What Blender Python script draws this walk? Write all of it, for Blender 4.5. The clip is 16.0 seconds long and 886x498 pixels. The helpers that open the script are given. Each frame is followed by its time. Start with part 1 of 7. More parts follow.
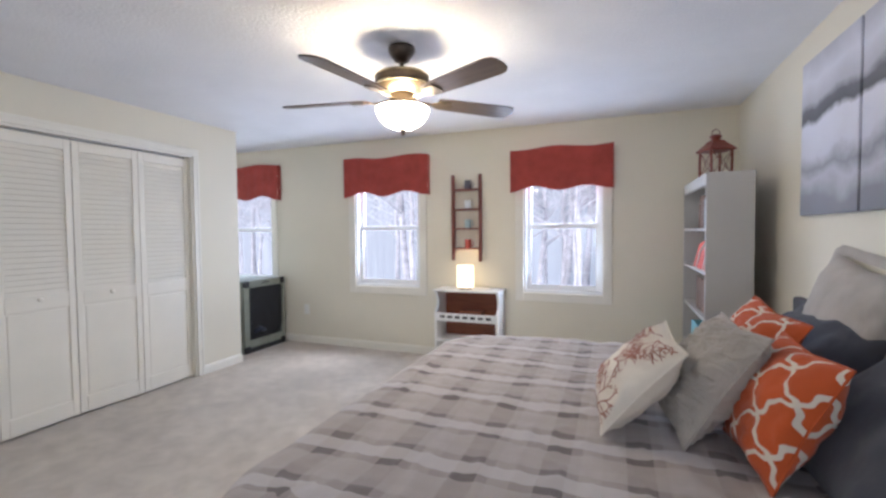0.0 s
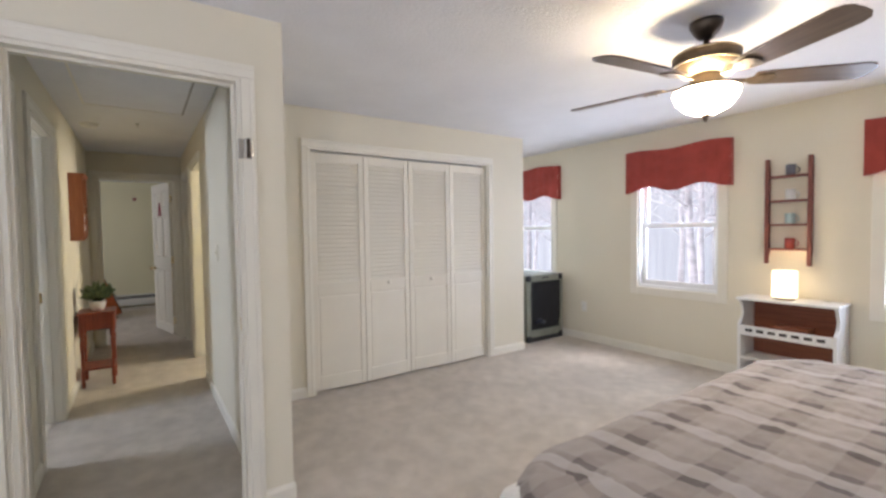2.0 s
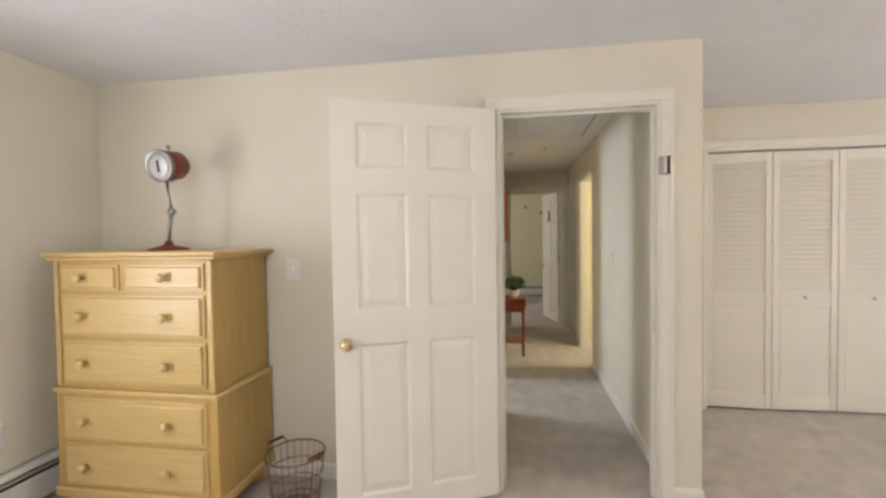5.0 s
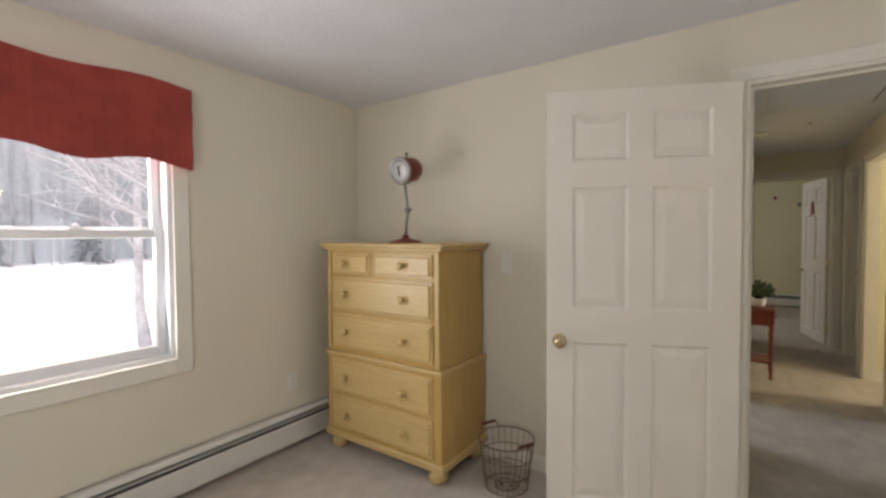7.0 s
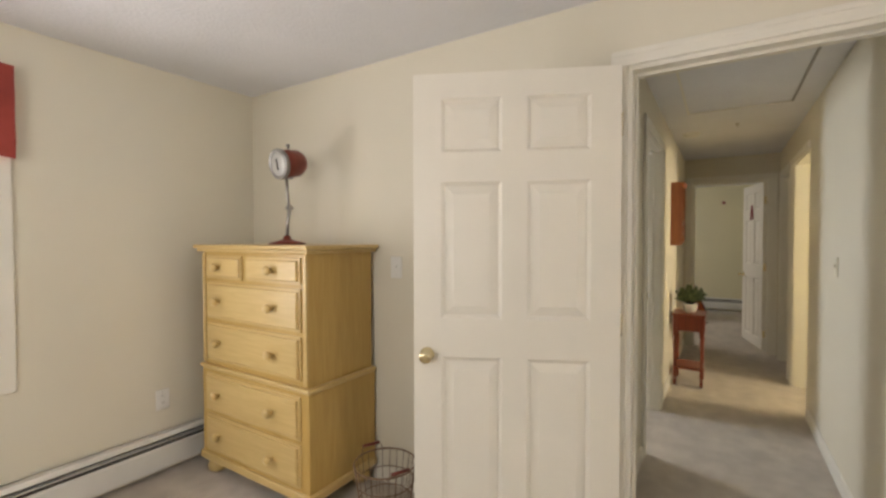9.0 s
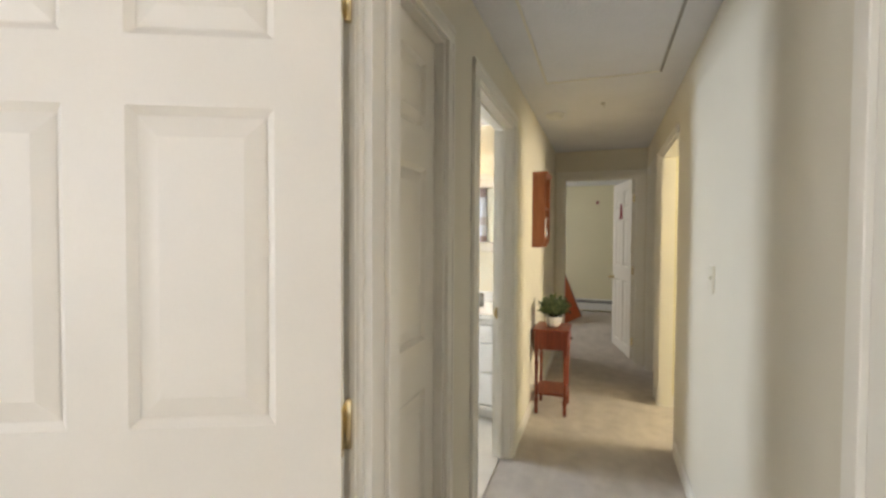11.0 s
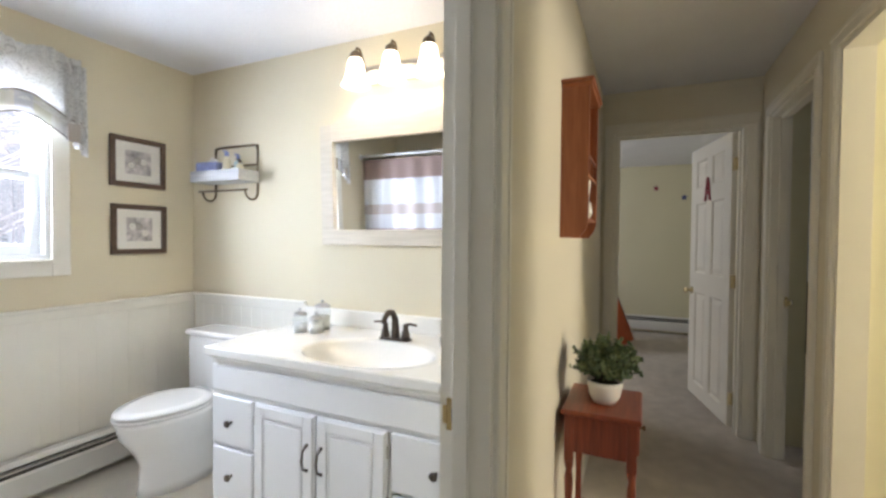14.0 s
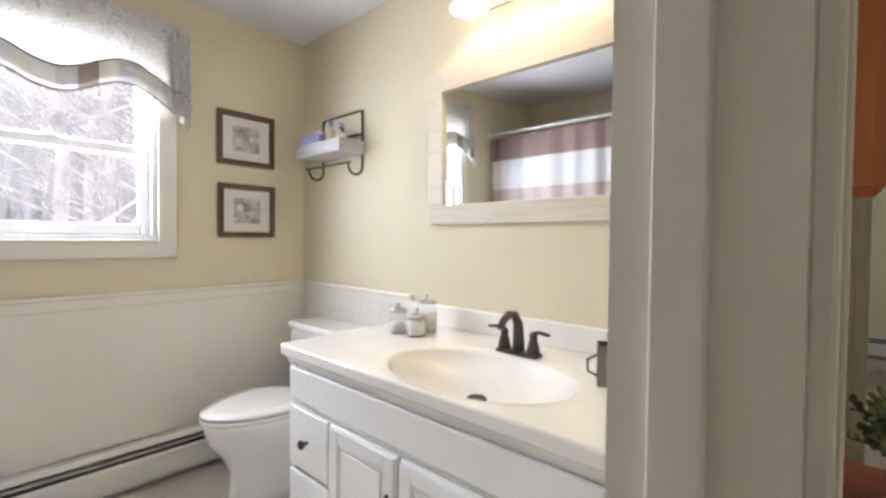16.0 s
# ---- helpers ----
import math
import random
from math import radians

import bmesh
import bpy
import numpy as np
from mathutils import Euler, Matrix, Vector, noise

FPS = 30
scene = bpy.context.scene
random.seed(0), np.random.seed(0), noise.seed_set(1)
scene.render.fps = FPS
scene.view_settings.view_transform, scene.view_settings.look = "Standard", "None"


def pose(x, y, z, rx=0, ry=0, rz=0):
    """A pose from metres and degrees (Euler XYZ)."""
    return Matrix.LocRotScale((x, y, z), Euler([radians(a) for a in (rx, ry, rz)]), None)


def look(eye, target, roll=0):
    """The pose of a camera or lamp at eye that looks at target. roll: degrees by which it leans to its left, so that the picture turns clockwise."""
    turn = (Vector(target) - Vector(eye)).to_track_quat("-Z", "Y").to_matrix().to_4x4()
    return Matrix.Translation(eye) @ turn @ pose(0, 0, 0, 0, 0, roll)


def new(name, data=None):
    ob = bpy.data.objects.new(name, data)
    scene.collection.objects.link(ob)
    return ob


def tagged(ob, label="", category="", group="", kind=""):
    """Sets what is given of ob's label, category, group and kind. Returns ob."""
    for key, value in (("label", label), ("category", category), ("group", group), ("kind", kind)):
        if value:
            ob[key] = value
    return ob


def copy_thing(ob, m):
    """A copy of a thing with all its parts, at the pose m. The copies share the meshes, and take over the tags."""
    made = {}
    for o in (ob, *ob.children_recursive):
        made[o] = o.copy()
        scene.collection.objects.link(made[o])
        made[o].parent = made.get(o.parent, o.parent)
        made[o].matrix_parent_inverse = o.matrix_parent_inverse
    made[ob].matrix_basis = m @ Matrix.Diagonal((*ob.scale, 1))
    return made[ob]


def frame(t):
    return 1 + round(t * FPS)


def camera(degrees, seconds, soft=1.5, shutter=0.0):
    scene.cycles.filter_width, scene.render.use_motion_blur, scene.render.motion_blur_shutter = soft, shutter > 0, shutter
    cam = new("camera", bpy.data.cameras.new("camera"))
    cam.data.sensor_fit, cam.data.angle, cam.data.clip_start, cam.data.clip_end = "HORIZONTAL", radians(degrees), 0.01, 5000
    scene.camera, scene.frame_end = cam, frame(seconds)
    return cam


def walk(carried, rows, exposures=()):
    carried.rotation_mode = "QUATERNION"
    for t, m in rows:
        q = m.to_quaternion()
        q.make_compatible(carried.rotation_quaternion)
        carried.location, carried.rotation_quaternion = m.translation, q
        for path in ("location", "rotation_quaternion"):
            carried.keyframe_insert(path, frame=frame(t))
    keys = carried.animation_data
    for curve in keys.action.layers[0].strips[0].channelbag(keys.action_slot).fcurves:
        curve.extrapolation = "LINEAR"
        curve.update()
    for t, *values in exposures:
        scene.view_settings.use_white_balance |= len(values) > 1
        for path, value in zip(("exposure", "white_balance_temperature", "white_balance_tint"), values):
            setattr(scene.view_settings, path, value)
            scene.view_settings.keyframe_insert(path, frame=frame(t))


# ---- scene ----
cam = camera(90.2, 16.0, soft=2.7)
PATH = [
    (0, (0.075, 0.585, 1.309), (-0.654, 2.446, 1.233), -0.5),
    (0.5, (0.066, 0.569, 1.339), (-0.94, 2.296, 1.251), -0.5),
    (1, (0.066, 0.562, 1.344), (-1.234, 2.079, 1.252), -0.8),
    (1.5, (0.06, 0.537, 1.321), (-1.438, 1.859, 1.238), -0.7),
    (2, (0.044, 0.496, 1.321), (-1.605, 1.626, 1.245), -0.8),
    (2.5, (0.064, 0.455, 1.332), (-1.717, 1.362, 1.258), -0.8),
    (3, (0.094, 0.395, 1.341), (-1.784, 1.077, 1.276), -0.7),
    (3.5, (0.122, 0.333, 1.344), (-1.827, 0.776, 1.285), -0.8),
    (4, (0.151, 0.292, 1.337), (-1.837, 0.509, 1.287), -0.8),
    (4.5, (0.164, 0.257, 1.379), (-1.834, 0.193, 1.313), -0.5),
    (5, (0.198, 0.166, 1.379), (-1.776, -0.152, 1.322), -0.8),
    (5.2, (0.229, 0.186, 1.392), (-1.721, -0.256, 1.329), -0.5),
    (7.3, (0.208, 0.118, 1.36), (-1.381, -1.095, 1.307), -0.5),
    (7.5, (0.188, 0.161, 1.35), (-1.381, -1.078, 1.304), -0.5),
    (8, (0.091, 0.276, 1.34), (-1.48, -0.962, 1.308), -0.3),
    (8.5, (-0.063, 0.369, 1.344), (-1.68, -0.807, 1.307), -0.2),
    (9, (-0.272, 0.408, 1.355), (-1.962, -0.66, 1.309), -0.1),
    (9.5, (-0.507, 0.453, 1.355), (-2.263, -0.502, 1.31), -0.1),
    (10, (-0.805, 0.513, 1.391), (-2.608, -0.35, 1.335), 0.2),
    (10.2, (-0.916, 0.518, 1.386), (-2.742, -0.295, 1.329), 0.2),
    (12.3, (-2.293, 0.488, 1.344), (-4.192, -0.139, 1.298), 0.4),
    (12.5, (-2.409, 0.481, 1.341), (-4.303, -0.157, 1.297), 0.1),
    (13, (-2.694, 0.443, 1.331), (-4.57, -0.248, 1.286), 0.2),
    (13.5, (-2.985, 0.357, 1.296), (-4.839, -0.393, 1.258), 0.4),
    (14, (-3.206, 0.288, 1.279), (-5.026, -0.54, 1.236), 0.5),
    (14.5, (-3.396, 0.245, 1.258), (-5.153, -0.709, 1.218), 0.6),
    (15, (-3.558, 0.164, 1.23), (-5.233, -0.927, 1.181), 0.6),
    (15.5, (-3.677, 0.082, 1.208), (-5.263, -1.136, 1.152), 0.6),
    (16, (-3.75, 0.017, 1.182), (-5.233, -1.324, 1.136), 0.6),
]
# the clip's own exposure and white balance on the way
LIGHT = [(0, 1.98, 5700, 17), (1, 1.9, 5950, 18), (2, 2.03, 6200, 18), (3.5, 2.1, 6550, 17), (4.5, 2.12, 6750, 17), (5, 2.25, 6850, 17), (7.5, 1.45, 6950, 17), (8, 1.4, 7050, 17), (8.5, 1.6, 7200, 17), (9, 2.05, 7350, 16), (10, 2.3, 7050, 14), (12.5, 2.62, 6350, 17), (13, 2.42, 6300, 16), (13.5, 2.22, 6250, 16), (14, 2.12, 6250, 16), (14.5, 2.05, 6300, 17), (15.5, 1.95, 6650, 18), (16, 1.9, 6750, 19)]
walk(cam, [(t, look(eye, target, roll)) for t, eye, target, roll in PATH], LIGHT)

# ---- world, sun, lamps ----
world = bpy.data.worlds.new("winter_sky")
scene.world = world
world.use_nodes = True
wn = world.node_tree.nodes
sky = wn.new("ShaderNodeTexSky")
sky.sky_type = "NISHITA"
sky.sun_disc = False
sky.sun_elevation = radians(55)
sky.sun_rotation = radians(220)
sky.air_density, sky.dust_density, sky.ozone_density = 0.6, 8.0, 0.5
wn["Background"].inputs[1].default_value = 0.075
world.node_tree.links.new(sky.outputs[0], wn["Background"].inputs[0])

sun_data = bpy.data.lights.new("sun", "SUN")
sun_data.energy, sun_data.angle, sun_data.color = 0.95, radians(30), (1.0, 0.96, 0.9)
sun = new("sun", sun_data)
sun.matrix_world = look((0, 0, 30), (-5.9, -7.0, 17))


def area(name, m, w, h, watts, colour):
    d = bpy.data.lights.new(name, "AREA")
    d.shape, d.size, d.size_y, d.energy, d.color = "RECTANGLE", w, h, watts, colour
    ob = new(name, d)
    ob.matrix_world = m
    return ob


def bulb(name, at, watts, colour, radius=0.04):
    d = bpy.data.lights.new(name, "POINT")
    d.energy, d.color, d.shadow_soft_size = watts, colour, radius
    ob = new(name, d)
    ob.location = at
    return ob


DAY = (0.86, 0.93, 1.0)
WARM = (1.0, 0.78, 0.44)
COOL = (0.74, 0.86, 1.0)
# daylight standing in the window openings; the snow throws it up at the ceilings
area("opening_light", look((-4.26, 5.0, 1.35), (-4.26, 0, 2.2)), 0.74, 1.2, 4.0, COOL)
area("opening_light", look((-2.28, 5.0, 1.35), (-2.28, 0, 2.2)), 0.74, 1.2, 6.5, COOL)
area("opening_light", look((-0.40, 5.0, 1.35), (-0.40, 0, 2.2)), 0.74, 1.2, 7.5, COOL)
area("opening_light", look((-0.45, -2.44, 1.35), (-0.45, 3, 2.2)), 0.74, 1.2, 7.0, DAY)
# east lamp: its window is unseen, added to light the room from the south-east
area("opening_light", look((1.08, -0.55, 1.5), (-2, -0.75, 1.0)), 0.9, 1.1, 5.0, DAY)
area("opening_light", look((-4.02, -2.60, 1.56), (-4.02, 3, 1.2)), 0.74, 0.8, 19, COOL)
# unseen openings, added so that the rooms off the hall are lit
area("opening_light", look((-8.3, -2.34, 1.4), (-8.3, 3, 0.6)), 0.9, 1.2, 4.5, DAY)
area("opening_light", look((-8.0, 3.86, 1.4), (-8.0, 0, 1.0)), 0.9, 1.2, 1.0, DAY)
# warm lamp in an added opening, in place of the passage's unseen lamp
area("opening_light", look((-4.9, 3.46, 1.6), (-4.9, 0, 1.0)), 0.7, 1.0, 12.5, (1.0, 0.93, 0.75))
# lamps that are switched on
bulb("fan_bulb", (-1.04, 2.83, 1.985), 5.5, WARM, 0.12)
bulb("table_lamp_bulb", (-1.31, 4.72, 0.87), 1.6, WARM, 0.04)
for yy in (-1.04, -0.835, -0.63):
    bulb("vanity_bulb", (-5.05, yy, 2.097), 0.55, (1.0, 0.80, 0.52), 0.03)

# ---- materials ----
def mat(name, colour, rough=0.6, metal=0.0, vary=0.06, scale=6.0, bump=0.0, bscale=80.0, spec=0.5, coat=0.0, stain=0.0):
    """A painted, metal or plain surface: two scales of tone, fine relief."""
    m = bpy.data.materials.new(name)
    m.use_nodes = True
    t, n = m.node_tree, m.node_tree.nodes
    b = n["Principled BSDF"]
    b.inputs["Roughness"].default_value = rough
    b.inputs["Metallic"].default_value = metal
    b.inputs["Specular IOR Level"].default_value = spec
    b.inputs["Coat Weight"].default_value = coat
    co = n.new("ShaderNodeTexCoord")
    big = n.new("ShaderNodeTexNoise")
    big.inputs["Scale"].default_value, big.inputs["Detail"].default_value = scale, 5
    fine = n.new("ShaderNodeTexNoise")
    fine.inputs["Scale"].default_value, fine.inputs["Detail"].default_value = bscale, 3
    t.links.new(co.outputs["Object"], big.inputs["Vector"])
    t.links.new(co.outputs["Object"], fine.inputs["Vector"])
    add = n.new("ShaderNodeMath")
    add.operation = "MULTIPLY_ADD"
    t.links.new(fine.outputs["Fac"], add.inputs[0])
    add.inputs[1].default_value = 0.4
    t.links.new(big.outputs["Fac"], add.inputs[2])
    ramp = n.new("ShaderNodeValToRGB")
    lo = [max(0, c * (1 - vary * 1.6 - stain)) for c in colour]
    hi = [min(1, c * (1 + vary)) for c in colour]
    ramp.color_ramp.elements[0].position, ramp.color_ramp.elements[1].position = 0.4, 0.95
    ramp.color_ramp.elements[0].color, ramp.color_ramp.elements[1].color = (*lo, 1), (*hi, 1)
    t.links.new(add.outputs[0], ramp.inputs[0])
    t.links.new(ramp.outputs[0], b.inputs["Base Color"])
    rr = n.new("ShaderNodeMapRange")
    rr.inputs["To Min"].default_value, rr.inputs["To Max"].default_value = max(0.02, rough - 0.07), min(1, rough + 0.07)
    t.links.new(big.outputs["Fac"], rr.inputs["Value"])
    t.links.new(rr.outputs[0], b.inputs["Roughness"])
    if bump:
        bp = n.new("ShaderNodeBump")
        bp.inputs["Strength"].default_value, bp.inputs["Distance"].default_value = min(1, bump * 2), 0.01 * bump
        t.links.new(fine.outputs["Fac"], bp.inputs["Height"])
        t.links.new(bp.outputs[0], b.inputs["Normal"])
    return m


def wood(name, dark, light, axis=2, rough=0.45, scale=5.0, stretch=14.0):
    """Wood with grain along one of the object's axes."""
    m = bpy.data.materials.new(name)
    m.use_nodes = True
    t, n = m.node_tree, m.node_tree.nodes
    b = n["Principled BSDF"]
    co, mp = n.new("ShaderNodeTexCoord"), n.new("ShaderNodeMapping")
    sc = [stretch, stretch, stretch]
    sc[axis] = 1.0
    mp.inputs["Scale"].default_value = sc
    no = n.new("ShaderNodeTexNoise")
    no.inputs["Scale"].default_value, no.inputs["Detail"].default_value, no.inputs["Distortion"].default_value = scale, 8, 0.6
    ramp = n.new("ShaderNodeValToRGB")
    ramp.color_ramp.elements[0].position, ramp.color_ramp.elements[1].position = 0.3, 0.72
    ramp.color_ramp.elements[0].color, ramp.color_ramp.elements[1].color = (*dark, 1), (*light, 1)
    bp = n.new("ShaderNodeBump")
    bp.inputs["Strength"].default_value, bp.inputs["Distance"].default_value = 0.12, 0.002
    t.links.new(co.outputs["Object"], mp.inputs["Vector"])
    t.links.new(mp.outputs[0], no.inputs["Vector"])
    t.links.new(no.outputs["Fac"], ramp.inputs[0])
    t.links.new(ramp.outputs[0], b.inputs["Base Color"])
    t.links.new(no.outputs["Fac"], bp.inputs["Height"])
    t.links.new(bp.outputs[0], b.inputs["Normal"])
    b.inputs["Roughness"].default_value = rough
    return m


def glow(name, colour, strength):
    m = bpy.data.materials.new(name)
    m.use_nodes = True
    b = m.node_tree.nodes["Principled BSDF"]
    b.inputs["Base Color"].default_value = (0.9, 0.88, 0.82, 1)
    b.inputs["Roughness"].default_value = 0.35
    b.inputs["Emission Color"].default_value = (*colour, 1)
    b.inputs["Emission Strength"].default_value = strength
    return m


def glass(name, tint=(1, 1, 1), rough=0.0):
    """Thin clear glass: lets light straight through, with a weak mirror on top."""
    m = bpy.data.materials.new(name)
    m.use_nodes = True
    t, n = m.node_tree, m.node_tree.nodes
    out = n["Material Output"]
    tr, gl, mx, fr = (n.new("ShaderNodeBsdfTransparent"), n.new("ShaderNodeBsdfGlossy"), n.new("ShaderNodeMixShader"), n.new("ShaderNodeLayerWeight"))
    tr.inputs[0].default_value = (*tint, 1)
    gl.inputs["Roughness"].default_value = rough
    pw = n.new("ShaderNodeMath")
    pw.operation = "POWER"
    pw.inputs[1].default_value = 5.0
    ad = n.new("ShaderNodeMath")
    ad.operation = "ADD"
    ad.use_clamp = True
    ad.inputs[1].default_value = 0.012
    t.links.new(fr.outputs["Facing"], pw.inputs[0])
    t.links.new(pw.outputs[0], ad.inputs[0])
    t.links.new(ad.outputs[0], mx.inputs[0])
    t.links.new(tr.outputs[0], mx.inputs[1])
    t.links.new(gl.outputs[0], mx.inputs[2])
    t.links.new(mx.outputs[0], out.inputs[0])
    return m


def cloth(name, colour, weave=350.0, vary=0.12, rough=0.95, crease=0.35, cscale=7.0):
    """Woven cloth: creases at a hand's width and a fine weave."""
    m = mat(name, colour, rough, 0, vary, 9, 0.35, weave, 0.2)
    t, n = m.node_tree, m.node_tree.nodes
    b = n["Principled BSDF"]
    co = n.new("ShaderNodeTexCoord")
    no = n.new("ShaderNodeTexNoise")
    no.inputs["Scale"].default_value, no.inputs["Detail"].default_value, no.inputs["Distortion"].default_value = cscale, 3, 0.8
    bp = n.new("ShaderNodeBump")
    bp.inputs["Strength"].default_value, bp.inputs["Distance"].default_value = crease, 0.03
    t.links.new(co.outputs["Object"], no.inputs["Vector"])
    t.links.new(no.outputs["Fac"], bp.inputs["Height"])
    old = b.inputs["Normal"].links[0].from_node
    t.links.new(bp.outputs[0], old.inputs["Normal"])
    b.inputs["Sheen Weight"].default_value = 0.15
    return m


def stripes(t, coord, period, steps):
    """A node that gives a value by bands along one coordinate."""
    n = t.nodes
    d = n.new("ShaderNodeMath")
    d.operation = "DIVIDE"
    d.inputs[1].default_value = period
    t.links.new(coord, d.inputs[0])
    fr = n.new("ShaderNodeMath")
    fr.operation = "FRACT"
    t.links.new(d.outputs[0], fr.inputs[0])
    r = n.new("ShaderNodeValToRGB")
    r.color_ramp.interpolation = "CONSTANT"
    e = r.color_ramp.elements
    e[0].position, e[0].color = steps[0][0], (steps[0][1],) * 3 + (1,)
    e[1].position, e[1].color = steps[1][0], (steps[1][1],) * 3 + (1,)
    for p, v in steps[2:]:
        k = e.new(p)
        k.color = (v, v, v, 1)
    t.links.new(fr.outputs[0], r.inputs[0])
    return r.outputs[0]


def plaid(name):
    """Taupe, pale and dark bands that cross, woven over one another."""
    m = cloth(name, (0.4, 0.36, 0.33), 420, 0.1, 0.9, 0.3, 6)
    t, n = m.node_tree, m.node_tree.nodes
    b = n["Principled BSDF"]
    co, sp = n.new("ShaderNodeTexCoord"), n.new("ShaderNodeSeparateXYZ")
    t.links.new(co.outputs["UV"], sp.inputs[0])
    a = stripes(t, sp.outputs[0], 0.225, [(0.0, 0.0), (0.16, 0.25), (0.44, 1.0), (0.76, 0.35), (0.9, 0.0)])
    c = stripes(t, sp.outputs[1], 0.255, [(0.0, 0.56), (0.18, 0.44), (0.32, 0.82), (0.56, 0.46), (0.70, 0.58), (0.86, 0.53)])
    d = stripes(t, sp.outputs[1], 0.255, [(0.0, 0.40), (0.18, 0.10), (0.32, 0.64), (0.56, 0.14), (0.70, 0.38), (0.86, 0.42)])
    mix = n.new("ShaderNodeMixRGB")
    t.links.new(a, mix.inputs[0])
    t.links.new(c, mix.inputs[1])
    t.links.new(d, mix.inputs[2])
    ramp = n.new("ShaderNodeValToRGB")
    e = ramp.color_ramp.elements
    e[0].position, e[0].color = 0.10, (0.165, 0.14, 0.13, 1)
    e[1].position, e[1].color = 0.95, (0.55, 0.525, 0.52, 1)
    k = e.new(0.44)
    k.color = (0.385, 0.335, 0.30, 1)
    k = e.new(0.70)
    k.color = (0.48, 0.44, 0.415, 1)
    t.links.new(mix.outputs[0], ramp.inputs[0])
    t.links.new(ramp.outputs[0], b.inputs["Base Color"])
    return m


def lattice(name, ground, line):
    """A quatrefoil lattice, pale on a coloured ground."""
    m = cloth(name, ground, 380, 0.08, 0.9, 0.25)
    t, n = m.node_tree, m.node_tree.nodes
    b = n["Principled BSDF"]
    co, sp = n.new("ShaderNodeTexCoord"), n.new("ShaderNodeSeparateXYZ")
    t.links.new(co.outputs["UV"], sp.inputs[0])

    def f(op, x, y=None, k=None):
        q = n.new("ShaderNodeMath")
        q.operation = op
        t.links.new(x, q.inputs[0])
        if y is not None:
            t.links.new(y, q.inputs[1])
        if k is not None:
            q.inputs[1].default_value = k
        return q.outputs[0]

    def wave(x, turns, size):
        return f("MULTIPLY", f("SINE", f("MULTIPLY", x, k=6.2832 * turns)), k=size)

    def band(x, y):
        bent = f("ADD", f("ADD", f("ADD", x, k=0.37), wave(y, 1.0, 0.10)), wave(y, 3.0, 0.022))
        return f("GREATER_THAN", f("ABSOLUTE", f("SUBTRACT", f("FRACT", bent), k=0.5)), k=0.44)

    p = f("MULTIPLY", f("ADD", sp.outputs[0], sp.outputs[1]), k=6.4)
    q = f("MULTIPLY", f("SUBTRACT", sp.outputs[0], sp.outputs[1]), k=6.4)
    near = f("MAXIMUM", band(p, q), band(q, p))
    mix = n.new("ShaderNodeMixRGB")
    mix.inputs[2].default_value = (*line, 1)
    src = b.inputs["Base Color"].links[0].from_socket
    t.links.new(src, mix.inputs[1])
    t.links.new(near, mix.inputs[0])
    t.links.new(mix.outputs[0], b.inputs["Base Color"])
    return m


def swirl_print(name, ground, ink):
    """Cloth with fine scrolling contour lines."""
    m = cloth(name, ground, 400, 0.05, 0.92, 0.25)
    t, n = m.node_tree, m.node_tree.nodes
    b = n["Principled BSDF"]
    co, no = n.new("ShaderNodeTexCoord"), n.new("ShaderNodeTexNoise")
    no.inputs["Scale"].default_value, no.inputs["Detail"].default_value, no.inputs["Distortion"].default_value = 9, 1.5, 2.2
    t.links.new(co.outputs["Object"], no.inputs["Vector"])
    ramp = n.new("ShaderNodeValToRGB")
    e = ramp.color_ramp.elements
    e[0].position, e[0].color = 0.0, (0, 0, 0, 1)
    e[1].position, e[1].color = 1.0, (0, 0, 0, 1)
    for c in (0.36, 0.45, 0.53, 0.62):
        for p, v in ((c - 0.016, 0.0), (c, 0.8), (c + 0.016, 0.0)):
            k = e.new(p)
            k.color = (v, v, v, 1)
    t.links.new(no.outputs["Fac"], ramp.inputs[0])
    mix = n.new("ShaderNodeMixRGB")
    mix.inputs[2].default_value = (*ink, 1)
    t.links.new(b.inputs["Base Color"].links[0].from_socket, mix.inputs[1])
    t.links.new(ramp.outputs[0], mix.inputs[0])
    t.links.new(mix.outputs[0], b.inputs["Base Color"])
    return m


def patchwork(name, colours):
    """Strips of different cloth sewn side by side."""
    m = cloth(name, colours[0], 380, 0.05)
    t, n = m.node_tree, m.node_tree.nodes
    b = n["Principled BSDF"]
    co, sp = n.new("ShaderNodeTexCoord"), n.new("ShaderNodeSeparateXYZ")
    mu, fr, ramp = n.new("ShaderNodeMath"), n.new("ShaderNodeMath"), n.new("ShaderNodeValToRGB")
    mu.operation, mu.inputs[1].default_value, fr.operation = "MULTIPLY", 2.3, "FRACT"
    t.links.new(co.outputs["UV"], sp.inputs[0])
    t.links.new(sp.outputs[0], mu.inputs[0])
    t.links.new(mu.outputs[0], fr.inputs[0])
    t.links.new(fr.outputs[0], ramp.inputs[0])
    ramp.color_ramp.interpolation = "CONSTANT"
    e = ramp.color_ramp.elements
    for i, c in enumerate(colours):
        p = i / len(colours)
        k = e[0] if i == 0 else e[1] if i == 1 else e.new(p)
        k.position, k.color = p, (*c, 1)
    t.links.new(ramp.outputs[0], b.inputs["Base Color"])
    return m


